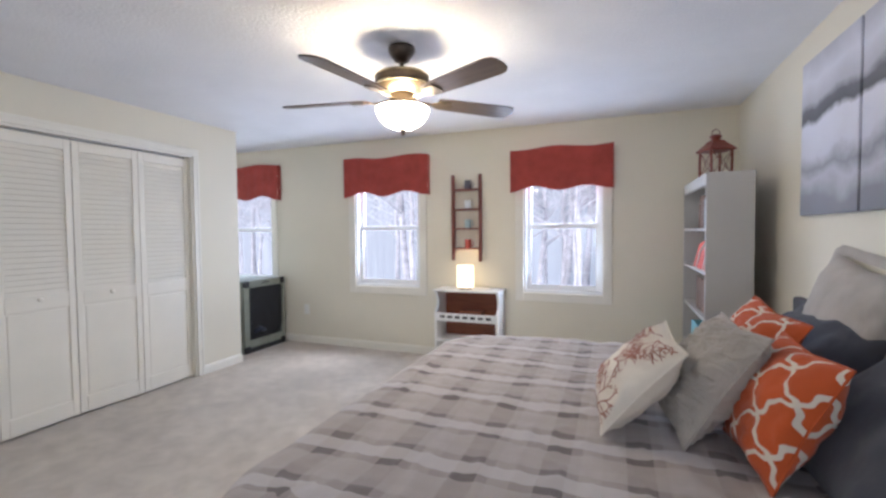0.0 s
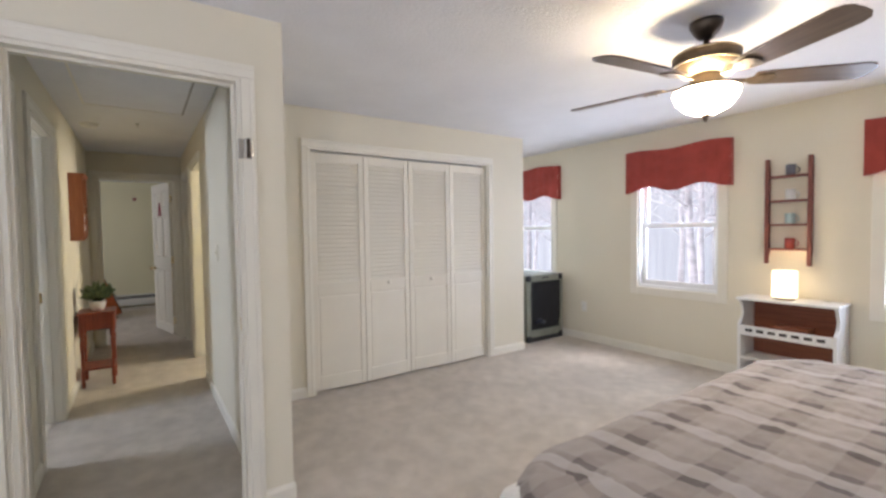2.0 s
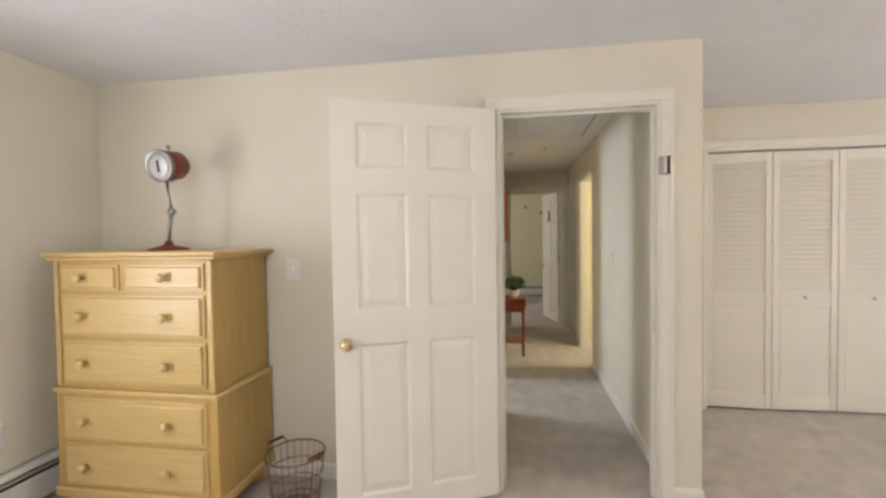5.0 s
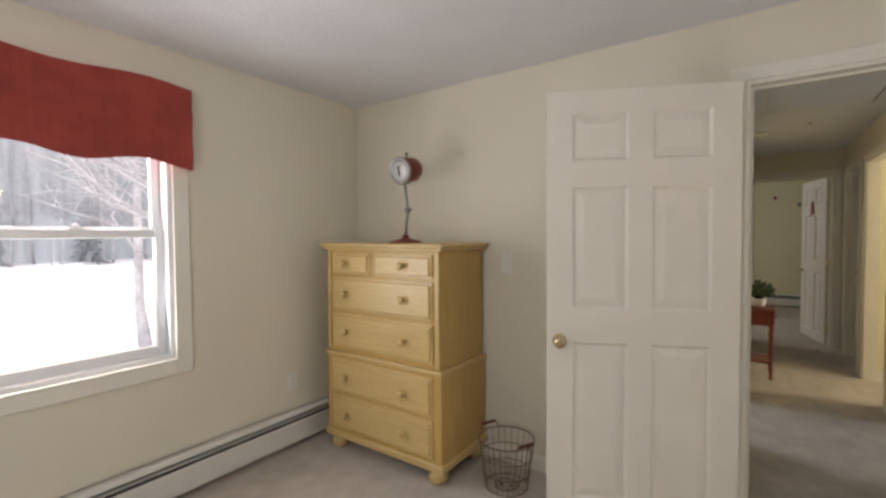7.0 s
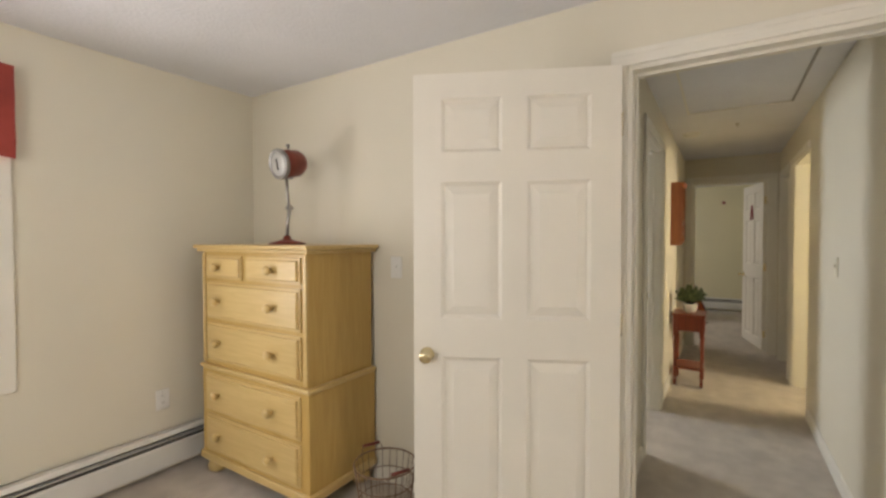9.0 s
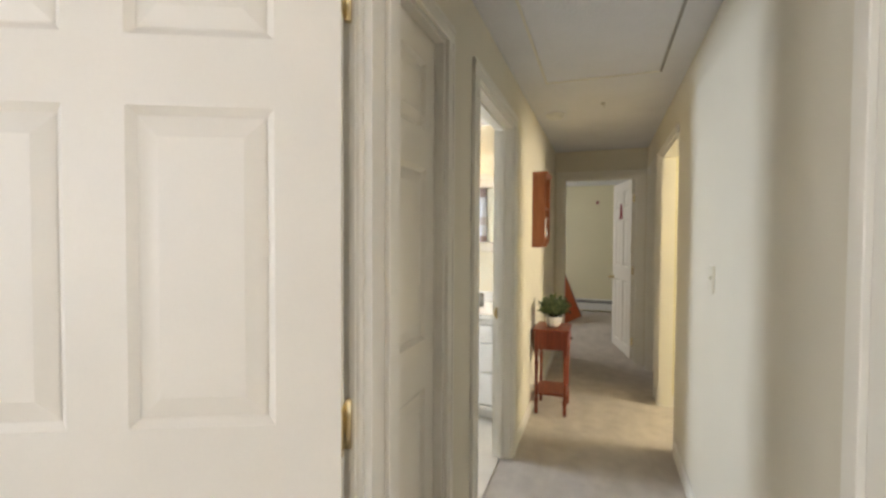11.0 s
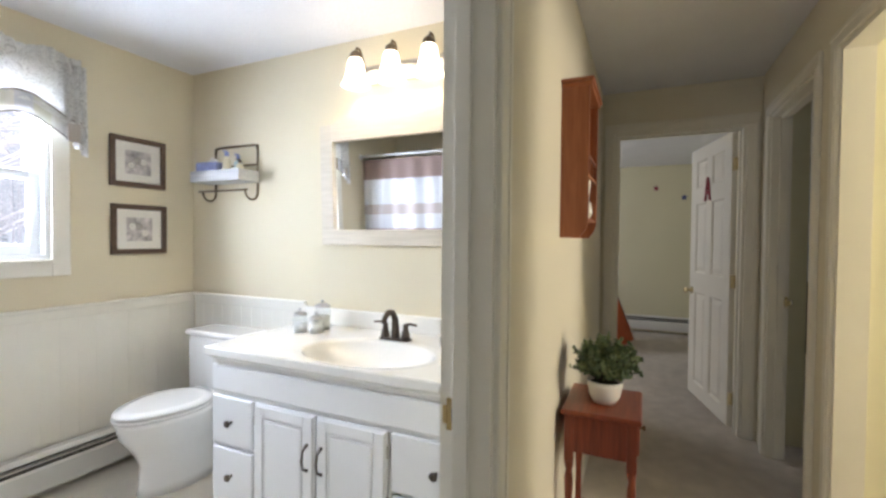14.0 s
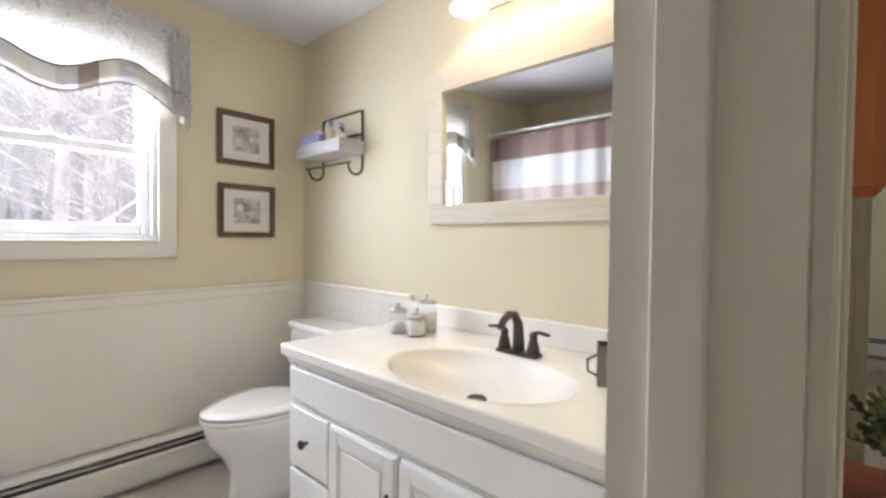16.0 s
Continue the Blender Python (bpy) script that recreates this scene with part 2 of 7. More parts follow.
def sheer(m, through_light, clear):
    """Thin cloth that lets some light through, and a little straight view."""
    t, n = m.node_tree, m.node_tree.nodes
    b, out = n["Principled BSDF"], n["Material Output"]
    tl, tr, m1, m2 = n.new("ShaderNodeBsdfTranslucent"), n.new("ShaderNodeBsdfTransparent"), n.new("ShaderNodeMixShader"), n.new("ShaderNodeMixShader")
    m1.inputs[0].default_value, m2.inputs[0].default_value = through_light, clear
    t.links.new(b.inputs["Base Color"].links[0].from_socket, tl.inputs["Color"])
    t.links.new(b.outputs[0], m1.inputs[1])
    t.links.new(tl.outputs[0], m1.inputs[2])
    t.links.new(m1.outputs[0], m2.inputs[1])
    t.links.new(tr.outputs[0], m2.inputs[2])
    t.links.new(m2.outputs[0], out.inputs[0])
    return m


def carpet_mat(name, colour):
    m = mat(name, colour, 1.0, 0, 0.10, 2.2, 1.0, 160, 0.1)
    b = m.node_tree.nodes["Principled BSDF"]
    b.inputs["Sheen Weight"].default_value = 0.25
    t, n = m.node_tree, m.node_tree.nodes
    co = n.new("ShaderNodeTexCoord")
    no = n.new("ShaderNodeTexNoise")
    no.inputs["Scale"].default_value, no.inputs["Detail"].default_value = 9, 6
    ramp = n.new("ShaderNodeValToRGB")
    ramp.color_ramp.elements[0].position, ramp.color_ramp.elements[1].position = 0.35, 0.7
    ramp.color_ramp.elements[0].color, ramp.color_ramp.elements[1].color = (0.82, 0.81, 0.80, 1), (1, 1, 1, 1)
    mix = n.new("ShaderNodeMixRGB")
    mix.blend_type, mix.inputs[0].default_value = "MULTIPLY", 1.0
    src = b.inputs["Base Color"].links[0].from_socket
    t.links.new(co.outputs["Object"], no.inputs["Vector"])
    t.links.new(no.outputs["Fac"], ramp.inputs[0])
    t.links.new(src, mix.inputs[1])
    t.links.new(ramp.outputs[0], mix.inputs[2])
    t.links.new(mix.outputs[0], b.inputs["Base Color"])
    return m


M = {}
M["wall"] = mat("cream_wall_paint", (0.745, 0.70, 0.578), 0.8, 0, 0.025, 1.4, 0.22, 220, 0.25)
M["yellow_wall"] = mat("pale_yellow_wall_paint", (0.73, 0.685, 0.485), 0.8, 0, 0.025, 1.4, 0.22, 220, 0.25)
M["bath_wall"] = mat("tan_wall_paint", (0.72, 0.645, 0.475), 0.75, 0, 0.025, 1.4, 0.22, 220, 0.25)
M["blue_wall"] = mat("pale_blue_wall_paint", (0.55, 0.60, 0.66), 0.8, 0, 0.03, 1.4, 0.2, 220, 0.25)
M["ceiling"] = mat("ceiling_paint", (0.77, 0.775, 0.80), 0.95, 0, 0.03, 3, 0.42, 62, 0.15)
M["trim"] = mat("cream_trim_paint", (0.80, 0.77, 0.68), 0.42, 0, 0.02, 5, 0.05, 120)
M["door"] = mat("off_white_door_paint", (0.80, 0.76, 0.66), 0.45, 0, 0.02, 5, 0.08, 160)
M["white"] = mat("white_gloss_paint", (0.85, 0.85, 0.83), 0.3, 0, 0.015, 6, 0.03, 90)
M["vinyl"] = mat("white_window_vinyl", (0.84, 0.85, 0.85), 0.35, 0, 0.015, 8)
M["porcelain"] = mat("white_porcelain", (0.86, 0.85, 0.82), 0.12, 0, 0.01, 4, 0, 80, 0.6, 0.5)
M["counter"] = mat("cultured_marble", (0.86, 0.84, 0.78), 0.15, 0, 0.03, 5, 0, 60, 0.5, 0.4)
M["carpet"] = carpet_mat("beige_carpet", (0.66, 0.59, 0.505))
M["bath_floor"] = mat("cream_vinyl_floor", (0.66, 0.60, 0.50), 0.35, 0, 0.06, 7, 0.06, 60)
M["brass"] = mat("brass", (0.76, 0.64, 0.40), 0.2, 1, 0.06, 20)
M["bronze"] = mat("dark_bronze", (0.10, 0.08, 0.065), 0.38, 0.85, 0.2, 14)
M["antique"] = mat("antique_bronze", (0.16, 0.115, 0.07), 0.4, 0.8, 0.25, 16)
M["nickel"] = mat("brushed_nickel", (0.52, 0.50, 0.47), 0.3, 1, 0.05, 30)
M["rust_wire"] = mat("rusty_copper_wire", (0.26, 0.17, 0.11), 0.5, 0.7, 0.3, 30)
M["steel"] = mat("dull_steel", (0.36, 0.35, 0.34), 0.4, 1, 0.1, 25)
M["black"] = mat("black_plastic", (0.02, 0.02, 0.022), 0.5, 0, 0.2, 12)
# near-black standing in for shade in gaps and holes; also one lamp mark
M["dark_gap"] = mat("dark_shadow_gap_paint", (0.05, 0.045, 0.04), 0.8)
M["red_cloth"] = cloth("brick_red_linen", (0.37, 0.066, 0.052), 330, 0.14)
M["grey_sham"] = cloth("charcoal_cotton", (0.075, 0.078, 0.095), 400, 0.1)
M["grey_pillow"] = cloth("grey_textured_cotton", (0.44, 0.40, 0.34), 300, 0.12, 0.95, 0.9, 14)
M["greige"] = cloth("greige_cotton", (0.45, 0.41, 0.36), 380, 0.08)
M["plaid"] = plaid("plaid_duvet")
M["orange_lattice"] = lattice("orange_lattice_cotton", (0.55, 0.10, 0.025), (0.72, 0.64, 0.52))
M["coral_print"] = cloth("cream_cotton", (0.78, 0.71, 0.59), 300, 0.05)
M["coral_ink"] = cloth("rust_embroidery", (0.40, 0.15, 0.10), 500)
M["floral"] = sheer(swirl_print("sheer_floral_print", (0.74, 0.73, 0.70), (0.36, 0.34, 0.31)), 0.14, 0.03)
M["patchwork"] = sheer(patchwork("patchwork_border", ((0.62, 0.60, 0.56), (0.52, 0.50, 0.52), (0.30, 0.24, 0.19), (0.64, 0.61, 0.53), (0.55, 0.55, 0.57), (0.58, 0.57, 0.48))), 0.08, 0.0)
M["cord"] = cloth("taupe_cord", (0.26, 0.23, 0.20), 500)
M["orange"] = cloth("orange_nylon", (0.85, 0.24, 0.10), 300, 0.08)
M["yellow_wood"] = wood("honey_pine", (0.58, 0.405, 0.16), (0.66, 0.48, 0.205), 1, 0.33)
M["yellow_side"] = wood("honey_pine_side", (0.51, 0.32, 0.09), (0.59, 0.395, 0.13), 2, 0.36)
M["cherry"] = wood("red_mahogany", (0.16, 0.03, 0.014), (0.29, 0.06, 0.026), 2, 0.35)
M["cherry_x"] = wood("red_mahogany_top", (0.17, 0.032, 0.015), (0.30, 0.065, 0.028), 0, 0.3)
M["shelf_red"] = wood("orange_stained_pine", (0.29, 0.09, 0.035), (0.41, 0.145, 0.06), 2, 0.45)
M["ladder"] = wood("weathered_red_wood", (0.13, 0.035, 0.028), (0.24, 0.075, 0.055), 2, 0.6)
M["brown_panel"] = wood("brown_backboard", (0.20, 0.055, 0.025), (0.32, 0.10, 0.045), 0, 0.5)
M["blade"] = wood("walnut_blade", (0.075, 0.048, 0.033), (0.14, 0.09, 0.06), 0, 0.35)
M["frame_wood"] = wood("walnut_frame", (0.055, 0.03, 0.018), (0.13, 0.075, 0.045), 0, 0.35)
M["grey_box"] = wood("grey_washed_wood", (0.40, 0.40, 0.40), (0.55, 0.54, 0.52), 0, 0.6)
M["whitewash"] = wood("whitewashed_wood", (0.60, 0.53, 0.42), (0.72, 0.65, 0.53), 0, 0.6)
M["bookcase"] = mat("pale_grey_laminate", (0.50, 0.485, 0.46), 0.5, 0, 0.03, 3)
M["fan_glass"] = glow("lit_alabaster_glass", (1.0, 0.85, 0.58), 13.0)
M["shade_lit"] = glow("lit_paper_shade", (1.0, 0.76, 0.40), 0.6)
M["vanity_glass"] = glow("lit_frosted_glass", (1.0, 0.86, 0.62), 1.2)
M["pane"] = glass("window_glass")
M["jar_glass"] = glass("clear_jar_glass", (0.93, 0.95, 0.95), 0.02)
M["cotton"] = mat("cotton_wool", (0.82, 0.80, 0.76), 0.95, 0, 0.05, 20, 0.8, 90)
M["crate"] = cloth("sage_green_canvas", (0.27, 0.285, 0.235), 300, 0.1)
M["mesh_black"] = cloth("black_mesh_cloth", (0.02, 0.02, 0.022), 600, 0.2)
M["pad"] = cloth("navy_fleece", (0.035, 0.04, 0.06), 200, 0.3)
M["red_enamel"] = mat("red_enamel", (0.21, 0.042, 0.026), 0.35, 0.2, 0.2, 10, 0.05, 60)
M["lamp_face"] = mat("silver_reflector", (0.55, 0.55, 0.53), 0.35, 0.3, 0.05, 10)
M["pot"] = mat("white_ceramic", (0.82, 0.81, 0.78), 0.3, 0, 0.03, 8)
M["leaf"] = mat("box_leaf", (0.10, 0.15, 0.075), 0.6, 0, 0.4, 14)
M["leaf_pale"] = mat("young_box_leaf", (0.22, 0.28, 0.13), 0.6, 0, 0.3, 14)
M["soil"] = mat("dark_soil", (0.03, 0.022, 0.016), 1, 0, 0.3, 20, 0.8, 60)
M["snow"] = mat("snow", (0.80, 0.83, 0.88), 0.85, 0, 0.04, 0.4, 0.6, 3)
# bark and needles are paled: distance haze put into their colour
M["bark"] = mat("hazy_pale_bark", (0.46, 0.47, 0.49), 0.95, 0, 0.35, 3, 0.6, 20)
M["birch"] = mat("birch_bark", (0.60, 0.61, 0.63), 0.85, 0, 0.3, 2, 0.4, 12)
M["pine"] = mat("hazy_needles", (0.34, 0.38, 0.39), 0.9, 0, 0.4, 2)
M["plate_white"] = mat("white_switch_plate", (0.80, 0.79, 0.74), 0.35, 0, 0.01, 10)
M["cream_plate"] = mat("ivory_switch_plate", (0.72, 0.67, 0.52), 0.35, 0, 0.01, 10)
M["mug_grey"] = mat("slate_glaze", (0.10, 0.10, 0.12), 0.3, 0, 0.1, 20)
M["mug_white"] = mat("white_glaze", (0.75, 0.77, 0.76), 0.3, 0, 0.04, 20)
M["mug_teal"] = mat("pale_teal_glaze", (0.42, 0.55, 0.53), 0.3, 0, 0.06, 20)
M["mug_red"] = mat("red_glaze", (0.42, 0.07, 0.045), 0.3, 0, 0.06, 20)
M["paper"] = mat("white_mat_board", (0.78, 0.76, 0.70), 0.9, 0, 0.02, 8)
M["coral_box"] = mat("coral_pink_fabric", (0.62, 0.14, 0.12), 0.85, 0, 0.1, 10, 0.3, 200)
M["teal"] = mat("aqua_painted_box", (0.22, 0.52, 0.60), 0.5, 0, 0.06, 8)
M["book_brown"] = mat("brown_book_cloth", (0.16, 0.09, 0.06), 0.7, 0, 0.2, 12)
M["book_blue"] = mat("pale_blue_paper", (0.40, 0.50, 0.54), 0.7, 0, 0.1, 12)
M["tissue_blue"] = mat("blue_packaging", (0.28, 0.32, 0.58), 0.5, 0, 0.25, 18)
M["lotion"] = mat("cream_lotion_bottle", (0.72, 0.66, 0.45), 0.3, 0, 0.05, 10)
M["heater"] = mat("white_enamelled_steel", (0.74, 0.73, 0.68), 0.4, 0, 0.02, 6)
M["letter_red"] = mat("painted_red_letter", (0.30, 0.03, 0.04), 0.6, 0, 0.1, 10)
M["star_red"] = mat("dark_red_star_vinyl", (0.28, 0.04, 0.06), 0.6)
M["star_blue"] = mat("navy_star_vinyl", (0.06, 0.08, 0.24), 0.6)
M["dark_wood"] = wood("black_stained_wood", (0.012, 0.010, 0.012), (0.03, 0.026, 0.03), 0, 0.5)
M["tin"] = mat("grey_tin", (0.20, 0.19, 0.18), 0.4, 0.7, 0.2, 14)

# ---- mesh helpers ----
def bx(bm, x0, x1, y0, y1, z0, z1, bev=0.0, seg=2):
    """A box between two corners, with rounded edges if bev is given."""
    vs = [bm.verts.new((x, y, z)) for x in (x0, x1) for y in (y0, y1) for z in (z0, z1)]
    fs = [bm.faces.new([vs[i] for i in q]) for q in ((0, 1, 3, 2), (4, 6, 7, 5), (0, 4, 5, 1), (2, 3, 7, 6), (0, 2, 6, 4), (1, 5, 7, 3))]
    if bev:
        es = list({e for f in fs for e in f.edges})
        bmesh.ops.bevel(bm, geom=es, offset=bev, segments=seg, profile=0.5, affect="EDGES")
    return bm


def lathe(bm, profile, seg=24, at=(0, 0, 0), axis="z", cap=True):
    """A turned shape from (radius, height) pairs."""
    rings = []
    for r, h in profile:
        ring = []
        for k in range(seg):
            a = 2 * math.pi * k / seg
            p = (r * math.cos(a), r * math.sin(a), h)
            if axis == "x":
                p = (h, p[0], p[1])
            elif axis == "y":
                p = (p[0], h, p[1])
            ring.append(bm.verts.new((p[0] + at[0], p[1] + at[1], p[2] + at[2])))
        rings.append(ring)
    for a, b in zip(rings, rings[1:]):
        for k in range(seg):
            f = bm.faces.new((a[k], a[(k + 1) % seg], b[(k + 1) % seg], b[k]))
            f.smooth = True
    if cap and profile[0][0] > 1e-4:
        bm.faces.new(rings[0][::-1])
    if cap and profile[-1][0] > 1e-4:
        bm.faces.new(rings[-1])
    return bm


def tube(bm, pts, r, seg=10, close=False):
    """A round bar along a line of points; r is a number or one per point."""
    pts = [Vector(p) for p in pts]
    rs = r if isinstance(r, (list, tuple)) else [r] * len(pts)
    rings, n = [], len(pts)
    for i, p in enumerate(pts):
        d = (pts[(i + 1) % n] - pts[i - 1]) if close else (pts[min(i + 1, n - 1)] - pts[max(i - 1, 0)])
        d.normalize()
        q = d.to_track_quat("Z", "Y").to_matrix()
        if rings:
            u = (last_u - d * last_u.dot(d)).normalized()
        else:
            u = q.col[0]
        last_u = u
        w = d.cross(u)
        rings.append([bm.verts.new(p + rs[i] * (math.cos(2 * math.pi * k / seg) * u + math.sin(2 * math.pi * k / seg) * w)) for k in range(seg)])
    for a, b in (list(zip(rings, rings[1:] + rings[:1])) if close else list(zip(rings, rings[1:]))):
        for k in range(seg):
            f = bm.faces.new((a[k], a[(k + 1) % seg], b[(k + 1) % seg], b[k]))
            f.smooth = True
    if not close:
        bm.faces.new(rings[0][::-1])
        bm.faces.new(rings[-1])
    return bm


def arc(c, r, a0, a1, n, plane="xz"):
    out = []
    for k in range(n + 1):
        a = radians(a0 + (a1 - a0) * k / n)
        u, v = r * math.cos(a), r * math.sin(a)
        out.append({"xz": (c[0] + u, c[1], c[2] + v), "yz": (c[0], c[1] + u, c[2] + v), "xy": (c[0] + u, c[1] + v, c[2])}[plane])
    return out


def grid(bm, nu, nv, fn, uv=None):
    """A sheet of nu by nv cells; fn(u, v) gives the place, u and v from 0 to 1."""
    vs = [[bm.verts.new(fn(i / nu, j / nv)) for j in range(nv + 1)] for i in range(nu + 1)]
    lay = bm.loops.layers.uv.verify()
    for i in range(nu):
        for j in range(nv):
            f = bm.faces.new((vs[i][j], vs[i + 1][j], vs[i + 1][j + 1], vs[i][j + 1]))
            f.smooth = True
            for l, (a, b) in zip(f.loops, ((i, j), (i + 1, j), (i + 1, j + 1), (i, j + 1))):
                l[lay].uv = uv(a / nu, b / nv) if uv else (a / nu, b / nv)
    return bm


def extrude_outline(bm, pts, d):
    """A flat outline of points, given thickness along d."""
    a = [bm.verts.new(p) for p in pts]
    b = [bm.verts.new(Vector(p) + Vector(d)) for p in pts]
    n = len(a)
    bm.faces.new(a)
    bm.faces.new(b[::-1])
    for k in range(n):
        bm.faces.new((a[k], b[k], b[(k + 1) % n], a[(k + 1) % n]))
    return bm


def mesh_of(bm, name, material, smooth=False):
    bmesh.ops.recalc_face_normals(bm, faces=bm.faces[:])
    me = bpy.data.meshes.new(name)
    bm.to_mesh(me)
    bm.free()
    me.materials.append(material)
    if smooth:
        for p in me.polygons:
            p.use_smooth = True
    return me


def part(name, bm, material, parent, label="", m=None, smooth=False):
    """One mesh under a thing or under a part."""
    ob = new(name, mesh_of(bm, name, material, smooth) if isinstance(bm, bmesh.types.BMesh) else bm)
    ob.parent = parent
    if m is not None:
        ob.matrix_basis = m
    return tagged(ob, label)


def thing(name, m, label, category, group="", kind=""):
    ob = new(name)
    ob.empty_display_size = 0.1
    ob.matrix_basis = m
    return tagged(ob, label, category, group, kind)


def solid(name, bm, material, label, category, group="", kind="", smooth=False, m=None):
    ob = new(name, mesh_of(bm, name, material, smooth))
    if m is not None:
        ob.matrix_basis = m
    return tagged(ob, label, category, group, kind)


def B():
    return bmesh.new()


def pane_shadowless(ob):
    ob.visible_shadow = False
    return ob


# ---- structure ----
H = 2.335
T = 0.12


def wall(name, axis, p0, p1, a0, a1, holes, material, label, z1=H):
    """A wall that stands between p0 and p1 across and from a0 to a1 along; holes are (from, to, low, high)."""
    bm = B()

    def put(u0, u1, z0, zt):
        if u1 - u0 > 1e-4 and zt - z0 > 1e-4:
            if axis == "y":
                bx(bm, u0, u1, p0, p1, z0, zt)
            else:
                bx(bm, p0, p1, u0, u1, z0, zt)

    u = a0
    for h0, h1, lo, hi in sorted(holes):
        put(u, h0, 0, z1)
        put(h0, h1, 0, lo)
        put(h0, h1, hi, z1)
        u = h1
    put(u, a1, 0, z1)
    return solid(name, bm, material, label, "wall", kind="structure")


WIN_Z0, WIN_Z1 = 0.710, 2.0
CW = "smooth cream painted plaster wall"
wall("wall_north", "y", 4.905, 5.06, -5.1, 1.14, [(-4.645, -3.875, WIN_Z0, WIN_Z1), (-2.68, -1.88, WIN_Z0, WIN_Z1), (-0.765, -0.035, WIN_Z0, WIN_Z1)], M["wall"], CW + " with three windows")
# the hole takes an unseen window, added for its light
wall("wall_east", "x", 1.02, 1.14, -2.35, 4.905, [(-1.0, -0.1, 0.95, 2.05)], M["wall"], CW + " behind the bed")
wall("wall_south", "y", -2.50, -2.35, -2.17, 1.14, [(-0.85, -0.08, 0.735, 2.045)], M["wall"], CW + " with one window")
wall("wall_west", "x", -2.29, -2.17, -2.35, 1.09, [(0.085, 0.895, 0, 2.04)], M["wall"], CW + " with the bedroom doorway")
wall("wall_closet_front", "x", -3.62, -3.50, 1.09, 4.01, [(1.63, 3.50, 0, 2.02)], M["wall"], CW + " round the bifold closet")
wall("wall_closet_end", "y", 3.89, 4.01, -5.1, -3.62, [], M["wall"], CW + " at the end of the closet")
wall("wall_closet_back", "x", -4.32, -4.20, 1.09, 3.89, [], M["wall"], CW + " inside the closet")
wall("wall_alcove_west", "x", -5.10, -4.98, 4.01, 4.905, [], M["wall"], CW + " of the alcove")
wall("wall_hall_north", "y", 0.965, 1.09, -3.62, -2.29, [], M["wall"], CW + " between the hall and the bedroom")
wall("wall_hall_north_far", "y", 0.965, 1.06, -6.62, -3.62, [(-5.386, -4.56, 0, 2.03), (-6.40, -5.64, 0, 2.03)], M["wall"], CW + " of the hall with two doorways")
wall("wall_hall_south", "y", -0.10, 0.0, -6.62, -2.29, [(-2.86, -2.40, 0, 2.04), (-4.10, -3.265, 0, 2.04)], M["wall"], CW + " of the hall with two doorways")
wall("wall_hall_end", "x", -6.74, -6.62, -2.35, 1.09, [(0.09, 0.88, 0, 2.04)], M["wall"], CW + " at the end of the hall")
# stair passage off the hall
wall("wall_passage_west", "x", -5.52, -5.40, 1.06, 3.4, [], M["yellow_wall"], CW + " of the side passage")
wall("wall_passage_east", "x", -4.54, -4.42, 1.06, 3.4, [], M["yellow_wall"], CW + " of the side passage")
# the opening is added, out of view, for the warm passage lamp
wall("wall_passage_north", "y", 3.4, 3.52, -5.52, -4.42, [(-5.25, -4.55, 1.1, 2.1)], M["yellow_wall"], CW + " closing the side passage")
# bedroom at the end of the hall
wall("wall_far_room_west", "x", -10.2, -10.08, -2.35, 1.09, [], M["yellow_wall"], "plain cream wall with star stickers")
# openings of the far room and side room are unseen, added for their lamps
wall("wall_far_room_south", "y", -2.47, -2.35, -10.2, -6.74, [(-8.75, -7.85, 0.8, 2.0)], M["yellow_wall"], CW + " of the far room")
wall("wall_far_room_north", "y", 1.09, 1.21, -10.2, -6.62, [], M["yellow_wall"], CW + " between the two far rooms")
# room beside it
wall("wall_side_room_north", "y", 3.8, 3.92, -10.2, -5.52, [(-8.45, -7.55, 0.8, 2.0)], M["blue_wall"], "plain pale blue wall of the side room")
wall("wall_side_room_west", "x", -10.2, -10.08, 1.21, 3.8, [], M["blue_wall"], "plain pale blue wall of the side room")
# bathroom
wall("wall_bath_west", "x", -5.29, -5.17, -2.41, -0.102, [], M["bath_wall"], "tan painted bathroom wall above the vanity")
wall("wall_bath_south", "y", -2.56, -2.41, -5.29, -2.38, [(-4.40, -3.64, 1.16, 2.0)], M["bath_wall"], "tan painted bathroom wall with one window")
wall("wall_bath_east", "x", -2.50, -2.38, -2.41, -0.102, [], M["bath_wall"], "tan painted bathroom wall behind the tub")
wall("wall_bath_north", "y", -0.114, -0.102, -5.17, -2.50, [(-4.10, -3.265, 0, 2.04)], M["bath_wall"], "tan painted bathroom face of the hall wall")

solid("floor", bx(B(), -10.2, 1.14, -2.5, 5.06, -0.15, 0), M["carpet"], "beige cut-pile wall-to-wall carpet", "floor", kind="structure")
solid("floor_bath", bx(B(), -5.17, -2.5, -2.41, -0.06, -0.05, 0.006), M["bath_floor"], "cream sheet vinyl bathroom floor", "floor", kind="structure")
solid("ceiling", bx(B(), -10.2, 1.14, -2.6, 5.06, H, H + 0.15), M["ceiling"], "white stippled plaster ceiling", "ceiling", kind="structure")


